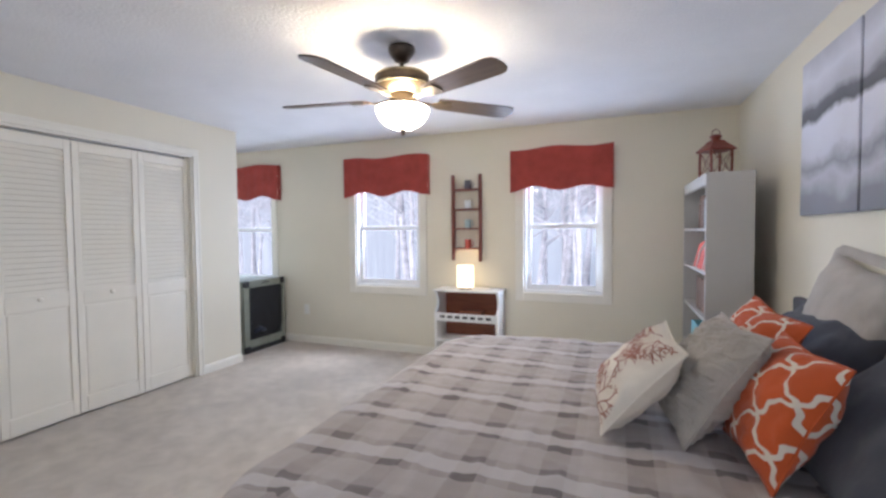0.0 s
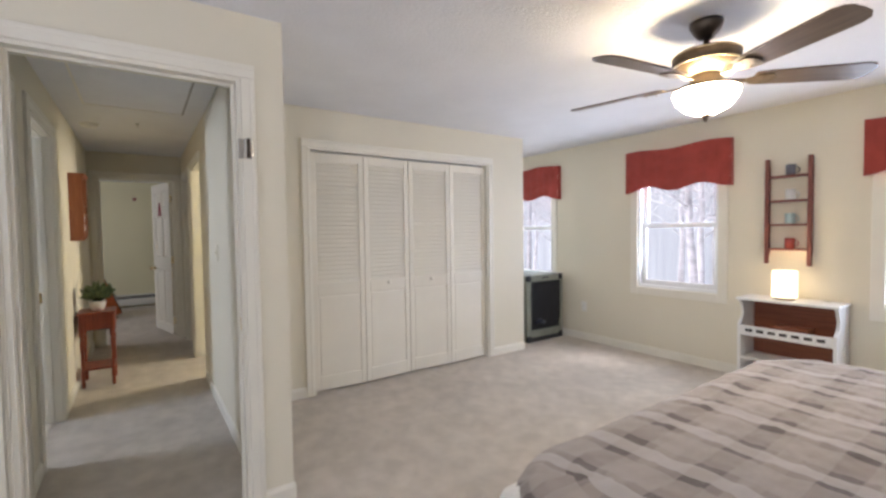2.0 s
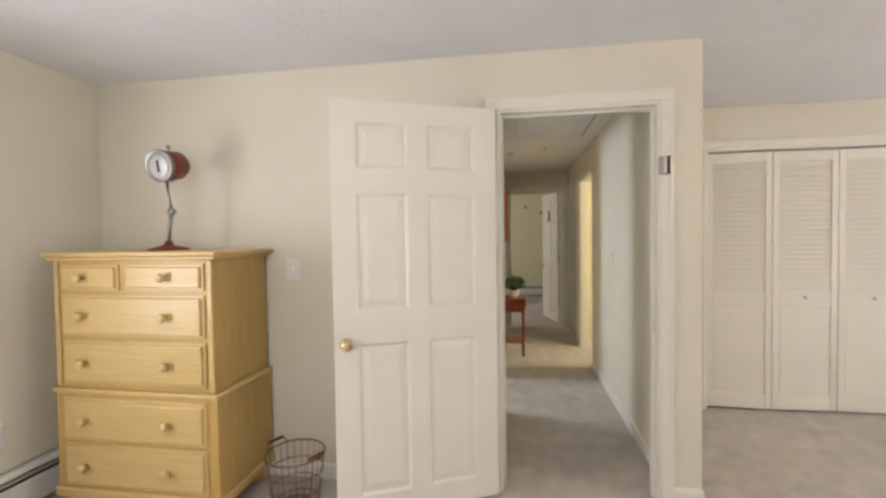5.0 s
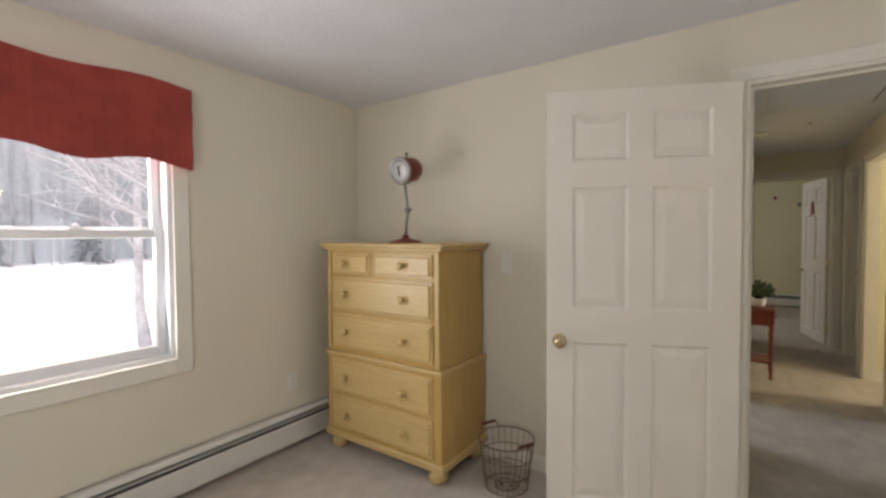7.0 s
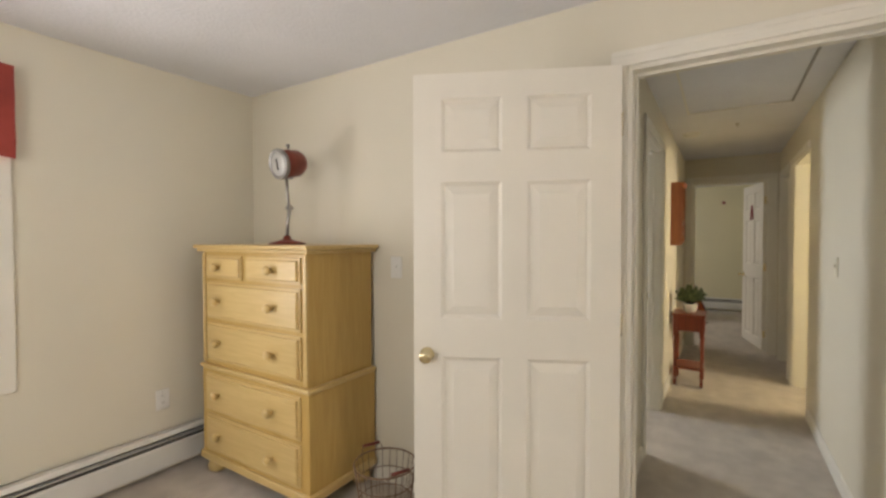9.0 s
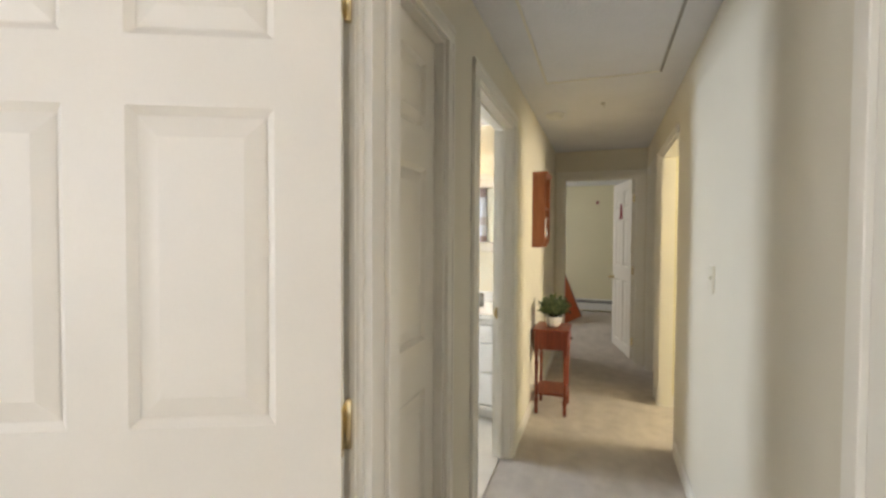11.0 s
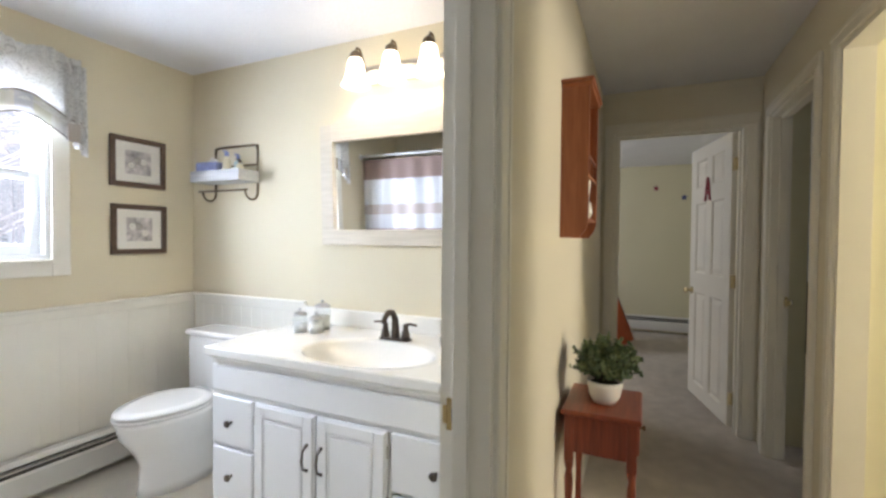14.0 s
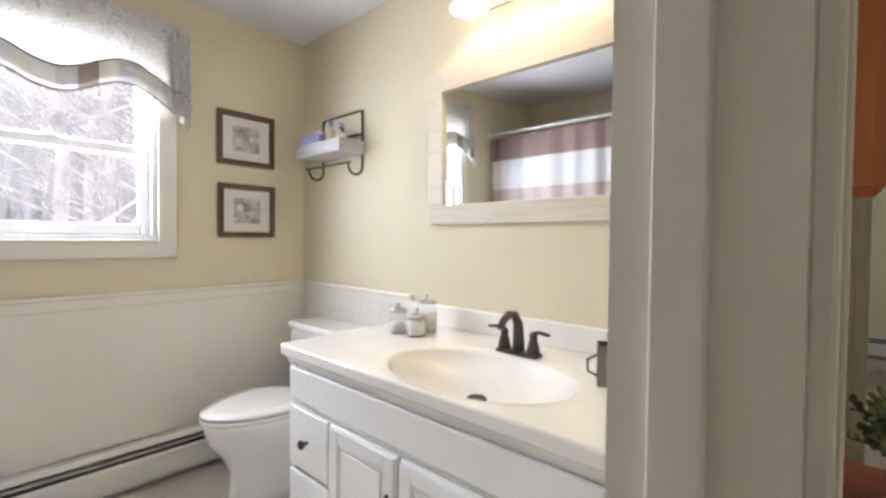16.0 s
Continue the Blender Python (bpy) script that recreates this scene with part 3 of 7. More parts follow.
def casing(name, m, w, h, material=None, wid=0.062, label="cream painted door casing", sides=(1, 1), top=True):
    """Door casing round an opening w by h, on a wall that faces local -y; the opening starts at x 0."""
    t = thing(name, m, label, "trim", kind="structure")
    mt = material or M["trim"]

    def leg(x0):
        bm = B()
        bx(bm, x0, x0 + wid, -0.017, 0, 0, h, 0.004)
        bx(bm, x0 + wid * 0.62, x0 + wid * 0.86, -0.021, -0.016, 0, h, 0.002)
        return bm

    if sides[0]:
        part("casing_side", leg(-wid), mt, t)
    if sides[1]:
        part("casing_side", leg(w), mt, t)
    if top:
        bm = B()
        bx(bm, -wid * sides[0], w + wid * sides[1], -0.017, 0, h, h + wid, 0.004)
        bx(bm, -wid * sides[0], w + wid * sides[1], -0.021, -0.016, h + wid * 0.6, h + wid * 0.85, 0.002)
        part("casing_head", bm, mt, t)
    return t


def jamb(name, m, w, h, deep, label="cream painted door jamb", stop=True):
    """Lining of an opening through a wall: local y runs from 0 to deep."""
    t = thing(name, m, label, "trim", kind="structure")
    for x0, x1 in ((-0.001, 0.017), (w - 0.017, w + 0.001)):
        bm = bx(B(), x0, x1, -0.002, deep + 0.002, 0, h)
        part("jamb_side", bm, M["trim"], t)
    part("jamb_head", bx(B(), 0.017, w - 0.017, -0.002, deep + 0.002, h - 0.017, h + 0.001), M["trim"], t)
    if stop:
        y0 = deep * 0.42
        part("door_stop", bx(B(), 0.017, 0.029, y0, y0 + 0.035, 0, h - 0.017, 0.002), M["trim"], t)
        part("door_stop", bx(B(), w - 0.029, w - 0.017, y0, y0 + 0.035, 0, h - 0.017, 0.002), M["trim"], t)
        part("door_stop", bx(B(), 0.029, w - 0.029, y0, y0 + 0.035, h - 0.029, h - 0.017, 0.002), M["trim"], t)
    return t


# bedroom doorway: seen from both sides
casing("trim", pose(-2.17, 0.085, 0, 0, 0, 90), 0.81, 2.04)
casing("trim", pose(-2.29, 0.895, 0, 0, 0, -90), 0.81, 2.04)
jamb("trim", pose(-2.17, 0.085, 0, 0, 0, 90), 0.81, 2.04, 0.12)
# closet
casing("trim", pose(-3.50, 1.63, 0, 0, 0, 90), 1.87, 2.02)
jamb("trim", pose(-3.50, 1.63, 0, 0, 0, 90), 1.87, 2.02, 0.12, stop=False)
# hall doorways
casing("trim", pose(-3.265, 0, 0, 0, 0, 180), 0.835, 2.04, wid=0.072)
jamb("trim", pose(-3.265, 0, 0, 0, 0, 180), 0.835, 2.04, 0.112)
casing("trim", pose(-2.40, 0, 0, 0, 0, 180), 0.46, 2.04)
jamb("trim", pose(-2.40, 0, 0, 0, 0, 180), 0.46, 2.04, 0.10)
casing("trim", pose(-5.386, 0.965, 0), 0.826, 2.03, sides=(1, 0))
jamb("trim", pose(-5.386, 0.965, 0), 0.826, 2.03, 0.095, stop=False)
casing("trim", pose(-6.40, 0.965, 0), 0.76, 2.03)
jamb("trim", pose(-6.40, 0.965, 0), 0.76, 2.03, 0.095)
casing("trim", pose(-6.62, 0.09, 0, 0, 0, 90), 0.79, 2.04, wid=0.068)
jamb("trim", pose(-6.62, 0.09, 0, 0, 0, 90), 0.79, 2.04, 0.12)


def baseboard(m, length, tall=0.085):
    """A skirting along local x, on a wall that faces local -y."""
    bm = B()
    pr = [(0, 0), (-0.013, 0), (-0.013, tall - 0.02), (-0.008, tall - 0.006), (-0.003, tall), (0, tall)]
    extrude_outline(bm, [(0, y, z) for y, z in pr], (length, 0, 0))
    ob = solid("baseboard", bm, M["trim"], "cream painted wooden baseboard", "baseboard", kind="structure")
    ob.matrix_basis = m
    return ob


baseboard(pose(-4.98, 4.905, 0), 6.0)
baseboard(pose(1.02, 4.905, 0, 0, 0, -90), 7.25)
baseboard(pose(-2.17, -2.29, 0, 0, 0, 90), 2.31)
baseboard(pose(-2.17, 0.957, 0, 0, 0, 90), 0.133)
baseboard(pose(-2.17, 1.09, 0, 0, 0, 180), 1.33)
baseboard(pose(-3.50, 1.09, 0, 0, 0, 90), 0.478)
baseboard(pose(-3.50, 3.562, 0, 0, 0, 90), 0.448)
baseboard(pose(-3.50, 4.01, 0, 0, 0, 180), 1.48)
baseboard(pose(-4.498, 0.965, 0), 2.2)
baseboard(pose(-5.578, 0.965, 0), 0.13)
baseboard(pose(-2.922, 0, 0, 0, 0, 180), 0.268)
baseboard(pose(-4.165, 0, 0, 0, 0, 180), 2.455)
baseboard(pose(-5.40, 1.06, 0, 0, 0, 90), 2.3)

# ceiling details in the hall
hatch = thing("attic_hatch", pose(-3.58, 0.4975, H), "white attic hatch panel with a dark gap in the hall ceiling", "hatch", kind="structure")
part("hatch_panel", bx(B(), -0.675, 0.675, -0.31, 0.31, -0.006, 0.0, 0.002), M["ceiling"], hatch)
for s in (-1, 1):
    part("hatch_trim", bx(B(), -0.70, 0.70, s * 0.324 - 0.006, s * 0.324 + 0.006, -0.005, 0.0), M["trim"] if s < 0 else M["steel"], hatch)
part("hatch_trim", bx(B(), -0.70, -0.688, -0.318, 0.318, -0.005, 0.0), M["trim"], hatch)

# ---- windows ----
def window(name, m, w, h, deep=0.15, label="white vinyl double-hung window", trim_w=0.08):
    """A double-hung window in an opening w by h; local -y is the room, the opening runs from x 0 and z 0."""
    t = thing(name, m, label, "window", kind="structure")
    wt, vt = M["trim"], M["vinyl"]
    fr = thing("window_frame", Matrix(), "", "")
    fr.parent = t
    for x0, x1, z0, z1 in ((-trim_w, 0, -trim_w, h + trim_w), (w, w + trim_w, -trim_w, h + trim_w), (0, w, h, h + trim_w), (0, w, -trim_w, 0)):
        part("window_casing", bx(B(), x0, x1, -0.018, 0, z0, z1, 0.004), wt, fr)
    part("window_sill", bx(B(), -0.0, w, -0.024, 0.06, -0.012, 0.004, 0.004), wt, t)
    bm = B()
    for x0, x1, z0, z1 in ((0, 0.022, 0.004, h), (w - 0.022, w, 0.004, h), (0.022, w - 0.022, h - 0.022, h), (0.022, w - 0.022, 0.004, 0.026)):
        bx(bm, x0, x1, 0.001, deep, z0, z1, 0.002)
    part("jamb_liner", bm, vt, t)
    mid = h * 0.5

    def sash(nm, z0, z1, y):
        s = thing(nm, Matrix(), "", "")
        s.parent = t
        bm = B()
        k = 0.042
        x0, x1 = 0.022, w - 0.022
        for a, b, c, d in ((x0, x0 + k, z0, z1), (x1 - k, x1, z0, z1), (x0 + k, x1 - k, z1 - k, z1), (x0 + k, x1 - k, z0, z0 + k * 1.2)):
            bx(bm, a, b, y, y + 0.03, c, d, 0.004)
        part("sash_frame", bm, vt, s)
        pane_shadowless(part("pane", bx(B(), x0 + k - 0.004, x1 - k + 0.004, y + 0.013, y + 0.017, z0 + k, z1 - k + 0.002), M["pane"], s))

    sash("lower_sash", 0.026, mid + 0.02, 0.045)
    sash("upper_sash", mid - 0.02, h - 0.022, 0.08)
    lock = B()
    bx(lock, w / 2 - 0.03, w / 2 + 0.03, 0.04, 0.07, mid + 0.02, mid + 0.03, 0.003)
    lathe(lock, [(0.012, mid + 0.03), (0.012, mid + 0.04), (0.004, mid + 0.045)], 12, (w / 2, 0.055, 0))
    part("sash_lock", lock, vt, t)
    return t


def valance(m, w, drop, material, label, waves=2.0, dip=0.028, depth=0.06, folds=9, seed=0, trim=None):
    """A gathered cloth valance with a wavy lower edge; local -y is the room."""
    rnd = random.Random(seed)
    t = thing("valance", m, label, "valance")
    ph = [rnd.uniform(0, 6.28) for _ in range(4)]

    def place(u, v):
        x = w * u
        fold = 0.003 * math.sin(folds * 6.28 * u + ph[0]) + 0.0015 * math.sin(folds * 2.7 * 6.28 * u + ph[1])
        low = drop + dip * math.cos(2 * math.pi * waves * u ) * (0.8 + 0.2 * math.sin(3 * u + ph[2]))
        z = -v * low + 0.012 * math.sin(9 * u + ph[3]) * (1 - v)
        return (x, -depth - fold * (0.3 + 0.7 * v) - 0.004 * math.sin(14 * v + 3 * u), z)

    bm = grid(B(), 90, 22, place)
    part("cloth", bm, material, t)
    for x in (0, w):
        part("return", grid(B(), 4, 16, lambda u, v, x=x: (x, -depth * u - 0.002, place(0 if x == 0 else 1, v)[2])), material, t)
    rod = B()
    tube(rod, [(0.004, -depth + 0.022, -0.05), (w - 0.004, -depth + 0.022, -0.05)], 0.007, 10)
    part("rod", rod, M["vinyl"], t)
    if trim:
        def band(u, v):
            x, y, z = place(u, 1)
            return (x, y - 0.006, z + 0.075 - 0.10 * v)
        part("border", grid(B(), 90, 5, band), trim, t)
        part("lower_braid", grid(B(), 90, 2, lambda u, v: (place(u, 1)[0], place(u, 1)[1] - 0.009, place(u, 1)[2] - 0.018 - 0.009 * v)), M["cord"], t)
        part("braid", grid(B(), 90, 2, lambda u, v: (place(u, 1)[0], place(u, 1)[1] - 0.009, place(u, 1)[2] + 0.082 - 0.010 * v)), M["cord"], t)
        # a gathered header above the rod, and a folded tail at either end
        part("header", grid(B(), 160, 4, lambda u, v: (w * u, -depth - 0.008 * math.sin(150 * u + 2 * math.sin(9 * u)), -0.03 + v * (0.055 + 0.012 * math.sin(31 * u)))), material, t)
        for x0, s in ((0.0, 1), (w, -1)):
            part("tail", grid(B(), 24, 20, lambda u, v, x0=x0, s=s: (x0 + s * (0.10 * u - 0.015), -depth - 0.014 - 0.016 * math.sin(19 * u + 1.5 * v), -0.02 - v * (drop + 0.13 - 0.10 * u))), material, t)
            part("tail_patch", grid(B(), 12, 4, lambda u, v, x0=x0, s=s: (x0 + s * (0.02 + 0.055 * u), -depth - 0.036, -drop + 0.01 - 0.09 * v)), M["greige"], t, "brown patch sewn on the tail")
    return t


WH = WIN_Z1 - WIN_Z0
for x0, w in ((-4.645, 0.77), (-2.68, 0.80), (-0.765, 0.73)):
    window("window_1" if x0 < -4 else "window_2" if x0 < -2 else "window_3", pose(x0, 4.905, WIN_Z0), w, WH)
window("window_4", pose(-0.08, -2.35, 0.735, 0, 0, 180), 0.77, 1.31)
# this one is never in view; added to carry the light from the east
window("unseen_window", pose(1.02, -0.1, 0.95, 0, 0, -90), 0.9, 1.1, 0.12)
window("window_5", pose(-3.64, -2.41, 1.16, 0, 0, 180), 0.76, 0.84)
RL = "brick red linen valance with a wavy hem over a window"
valance(pose(-4.73, 4.905, 2.145), 1.0, 0.40, M["red_cloth"], RL, seed=1)
valance(pose(-2.79, 4.905, 2.13), 1.03, 0.40, M["red_cloth"], RL, seed=2)
valance(pose(-0.885, 4.905, 2.10), 0.94, 0.385, M["red_cloth"], RL, seed=3)
valance(pose(0.0, -2.35, 2.14, 0, 0, 180), 0.935, 0.40, M["red_cloth"], RL, seed=4)
valance(pose(-3.53, -2.41, 2.16, 0, 0, 180), 0.98, 0.33, M["floral"], "sheer grey floral valance with a striped lower border", 2.0, 0.05, 0.06, 12, 5, M["patchwork"])

# ---- doors ----
def knob(parent, x, y, z, side, material=None):
    """A round knob on a rose, standing off along local y by side (+1 or -1)."""
    k = B()
    s = side
    lathe(k, [(0.031, y), (0.031, y + s * 0.006), (0.014, y + s * 0.012), (0.012, y + s * 0.03), (0.022, y + s * 0.038), (0.027, y + s * 0.05), (0.024, y + s * 0.06), (0.012, y + s * 0.064)], 20, (x, 0, z), "y")
    return part("door_knob", k, material or M["brass"], parent, "polished brass door knob")


def panel_door(name, m, w, h=2.03, label="off-white six-panel door", kn=(1, 1), hinges=True, rows=((0.12, 0.86), (1.02, 1.58), (1.70, 1.92)), cols=2, knobz=0.868):
    """A moulded panel door; the hinge edge is at x 0, thickness along y from 0 to 0.035."""
    t = thing(name, m, label, "door", kind="structure")
    th = 0.035
    stile = 0.115 if w > 0.6 else 0.08
    mid = 0.1
    pw = (w - 2 * stile - mid * (cols - 1)) / cols
    bm = B()
    bx(bm, 0, w, 0.012, th - 0.012, 0.012, h)
    part("core", bm, M["door"], t)
    fr = B()
    for y0, y1 in ((0, 0.013), (th - 0.013, th)):
        us = [0] + [v for c in range(cols) for v in (stile + c * (pw + mid), stile + c * (pw + mid) + pw)] + [w]
        for a, b in zip(us[0::2], us[1::2]):
            bx(fr, a, b, y0, y1, 0.012, h)
        for c in range(cols):
            a = stile + c * (pw + mid)
            zs = [0.012] + [v for r in rows for v in r] + [h]
            for z0, z1 in zip(zs[0::2], zs[1::2]):
                bx(fr, a, a + pw, y0, y1, z0, z1)
    part("stiles_and_rails", fr, M["door"], t)
    for c in range(cols):
        a = stile + c * (pw + mid)
        for z0, z1 in rows:
            p = B()
            for y0, s in ((0.012, -1), (th - 0.012, 1)):
                for e, d in ((0.052, 0.0095),):
                    r = e - 0.017
                    vs0 = [p.verts.new((x, y0 + s * 0.001, z)) for x, z in ((a + e - r, z0 + e - r), (a + pw - e + r, z0 + e - r), (a + pw - e + r, z1 - e + r), (a + e - r, z1 - e + r))]
                    vs1 = [p.verts.new((x, y0 + s * d, z)) for x, z in ((a + e, z0 + e), (a + pw - e, z0 + e), (a + pw - e, z1 - e), (a + e, z1 - e))]
                    for k in range(4):
                        p.faces.new((vs0[k], vs0[(k + 1) % 4], vs1[(k + 1) % 4], vs1[k]))
                    p.faces.new(vs1)
                # sticking: a sloped moulding from the stile down to the panel
                o = [(a, z0), (a + pw, z0), (a + pw, z1), (a, z1)]
                i = [(a + 0.014, z0 + 0.014), (a + pw - 0.014, z0 + 0.014), (a + pw - 0.014, z1 - 0.014), (a + 0.014, z1 - 0.014)]
                va = [p.verts.new((x, y0 + s * 0.0118, z)) for x, z in o]
                vb = [p.verts.new((x, y0 + s * 0.0005, z)) for x, z in i]
                for k in range(4):
                    p.faces.new((va[k], va[(k + 1) % 4], vb[(k + 1) % 4], vb[k]))
            part("panel", p, M["door"], t)
    if kn[0]:
        knob(t, w - 0.056, 0.0, knobz, -1)
    if kn[1]:
        knob(t, w - 0.056, th, knobz, 1)
    if kn[0] or kn[1]:
        part("latch_plate", bx(B(), w - 0.001, w + 0.0015, 0.006, th - 0.006, knobz - 0.03, knobz + 0.03), M["brass"], t)
    if hinges:
        for z in (0.2, 1.0, 1.8):
            hb = B()
            lathe(hb, [(0.007, z - 0.045), (0.007, z + 0.045), (0.003, z + 0.05)], 10, (-0.008, -0.004, 0))
            bx(hb, -0.002, 0.001, 0.0, th - 0.004, z - 0.044, z + 0.044)
            part("hinge", hb, M["brass"], t)
    return t


# bedroom door, swung wide into the room
panel_door("door_1", pose(-2.135, 0.060, 0.008, 0, 0, -65), 0.825, 2.02, "off-white six-panel door standing wide open with a brass knob")
# linen closet, shut
panel_door("door_2", pose(-2.42, -0.03, 0.008, 0, 0, 180), 0.425, 2.01, "narrow off-white linen closet door, shut", (0, 1), False, cols=1, knobz=0.82)
# far bedroom door, open
panel_door("door_3", pose(-6.75, 0.855, 0.008, 0, 0, -167), 0.765, 2.02, "off-white six-panel door standing open with a red letter on it")

# ---- bifold closet doors ----
slat_me = mesh_of(bx(B(), -0.1, 0.1, -0.003, 0.003, -0.0235, 0.0235, 0.002, 1), "slat", M["door"])


def bifold(m, w, h, knob_side):
    """One leaf: louvres over a flat panel; hinge edge at x 0, room at local -y."""
    t = thing("bifold_door", m, "cream louvred bifold closet door leaf with a flat lower panel", "closet door", "bifold closet leaves")
    st, th = 0.044, 0.028
    z_mid = 0.81
    for x0 in (0, w - st):
        part("stile", bx(B(), x0, x0 + st, 0, th, 0.015, h, 0.003), M["door"], t)
    for z0, z1 in ((0.015, 0.13), (z_mid, z_mid + 0.10), (h - 0.075, h)):
        part("rail", bx(B(), st, w - st, 0, th, z0, z1, 0.003), M["door"], t)
    part("lower_panel", bx(B(), st, w - st, 0.009, 0.017, 0.13, z_mid), M["door"], t)
    part("panel_moulding", bx(B(), st + 0.012, w - st - 0.012, 0.006, 0.012, 0.145, z_mid - 0.015, 0.004), M["door"], t)
    z0, z1, n = z_mid + 0.10, h - 0.075, 27
    for k in range(n):
        o = part("slat", slat_me, None, t)
        o.matrix_basis = pose(w / 2, 0.014, z0 + (k + 0.5) * (z1 - z0) / n, -24, 0, 0) @ Matrix.Diagonal(((w - 2 * st + 0.008) / 0.2, 1, 1, 1))
    if knob_side is not None:
        k = B()
        lathe(k, [(0.009, 0), (0.007, -0.012), (0.015, -0.02), (0.016, -0.026), (0.010, -0.031)], 16, (knob_side * w, 0, 0.88), "y")
        part("knob", k, M["door"], t, "small round painted knob")
    return t


LW = 1.83 / 4
cl = Vector((-3.535, 1.65, 0))
for k, (ang, kn) in enumerate(((3.0, None), (-3.0, 0.5), (2.4, 0.5), (-2.4, None))):
    base = (cl.x + (0.0 if k in (0, 2) else LW * math.sin(radians(3.0 if k == 1 else 2.4))), cl.y + k * (LW + 0.0015), 0)
    bifold(pose(*base, 0, 0, 90 + (-ang)), LW - 0.003, 1.985, kn)
trk = thing("trim", pose(-3.575, 2.565, 2.0), "grey metal bifold track", "trim", kind="structure")
part("track", bx(B(), -0.015, 0.015, -0.91, 0.91, -0.012, 0.003), M["steel"], trk)

# ---- ceiling fan ----
fan = thing("ceiling_fan", pose(-1.04, 2.83, H), "bronze ceiling fan with five walnut blades and a lit glass bowl", "ceiling fan")
part("canopy", lathe(B(), [(0.075, 0), (0.075, -0.02), (0.062, -0.045), (0.04, -0.075), (0.022, -0.085)], 32), M["bronze"], fan)
part("downrod", lathe(B(), [(0.013, -0.08), (0.013, -0.16)], 16), M["bronze"], fan)
part("motor", lathe(B(), [(0.03, -0.13), (0.10, -0.138), (0.14, -0.15), (0.150, -0.17), (0.150, -0.205), (0.136, -0.215), (0.118, -0.235), (0.08, -0.25), (0.07, -0.26)], 40), M["antique"], fan)
for zz in (-0.163, -0.212):
    part("band", tube(B(), arc((0, 0, zz), 0.150, 0, 350, 35, "xy"), 0.004, 6, True), M["brass"], fan)
part("switch_housing", lathe(B(), [(0.068, -0.255), (0.075, -0.275), (0.068, -0.30), (0.075, -0.31)], 28), M["antique"], fan)
part("fitter", lathe(B(), [(0.130, -0.325), (0.150, -0.324), (0.152, -0.334), (0.130, -0.338)], 36, cap=False), M["antique"], fan)
part("glass_bowl", lathe(B(), [(0.142, -0.33), (0.148, -0.345), (0.134, -0.382), (0.103, -0.419), (0.055, -0.442), (0.012, -0.449)], 36, cap=False), M["fan_glass"], fan, "glowing cream alabaster glass bowl", smooth=True)
part("finial", lathe(B(), [(0.018, -0.444), (0.02, -0.455), (0.010, -0.464), (0.012, -0.474), (0.004, -0.486)], 16), M["bronze"], fan)


def blade_mesh():
    bm = B()
    prof = [(0.20, 0.050), (0.26, 0.058), (0.40, 0.064), (0.55, 0.069), (0.63, 0.070), (0.665, 0.060), (0.682, 0.038), (0.686, 0.0)]
    up = [(x, y, 0) for x, y in prof] + [(x, -y, 0) for x, y in prof[::-1][1:]]
    extrude_outline(bm, up, (0, 0, 0.008))
    return mesh_of(bm, "blade", M["blade"])


def iron_mesh():
    bm = B()
    extrude_outline(bm, [(0.11, 0.018, 0), (0.17, 0.012, 0), (0.21, 0.04, 0), (0.27, 0.045, 0), (0.29, 0.02, 0), (0.29, -0.02, 0), (0.27, -0.045, 0), (0.21, -0.04, 0), (0.17, -0.012, 0), (0.11, -0.018, 0)], (0, 0, 0.006))
    for x, y in ((0.235, 0.026), (0.235, -0.026), (0.275, 0)):
        lathe(bm, [(0.006, -0.003), (0.004, -0.006)], 8, (x, y, 0))
    return mesh_of(bm, "blade_iron", M["antique"])


b_me, i_me = blade_mesh(), iron_mesh()
for k in range(5):
    a = -26 + 72 * k
    bl = part("blade", b_me, None, fan, "walnut-finished wooden blade", pose(0, 0, -0.288, 0, 0, a) @ pose(0, 0, 0, -12, 0, 0) @ Matrix.Diagonal((1.05, 1, 1, 1)))
    part("blade_iron", i_me, None, bl, "antique bronze blade bracket", pose(0, 0, -0.008))

# ---- bed ----
BX0, BX1, BY0, BY1, BZ = -0.975, 0.98, 1.27, 3.52, 0.62
bed = thing("bed", pose(0, 0, 0), "king bed made up with a taupe plaid duvet", "bed")
for x in (BX0 + 0.15, BX1 - 0.12):
    for y in (BY0 + 0.15, BY1 - 0.15):
        part("leg", lathe(B(), [(0.03, 0), (0.035, 0.1), (0.035, 0.14)], 14, (x, y, 0)), M["dark_wood"], bed)
part("box_spring", bx(B(), BX0 + 0.08, BX1, BY0 + 0.08, BY1 - 0.08, 0.14, 0.34, 0.03, 3), M["greige"], bed)
part("mattress", bx(B(), BX0 + 0.05, BX1, BY0 + 0.05, BY1 - 0.05, 0.34, 0.58, 0.05, 4), M["cotton"], bed)


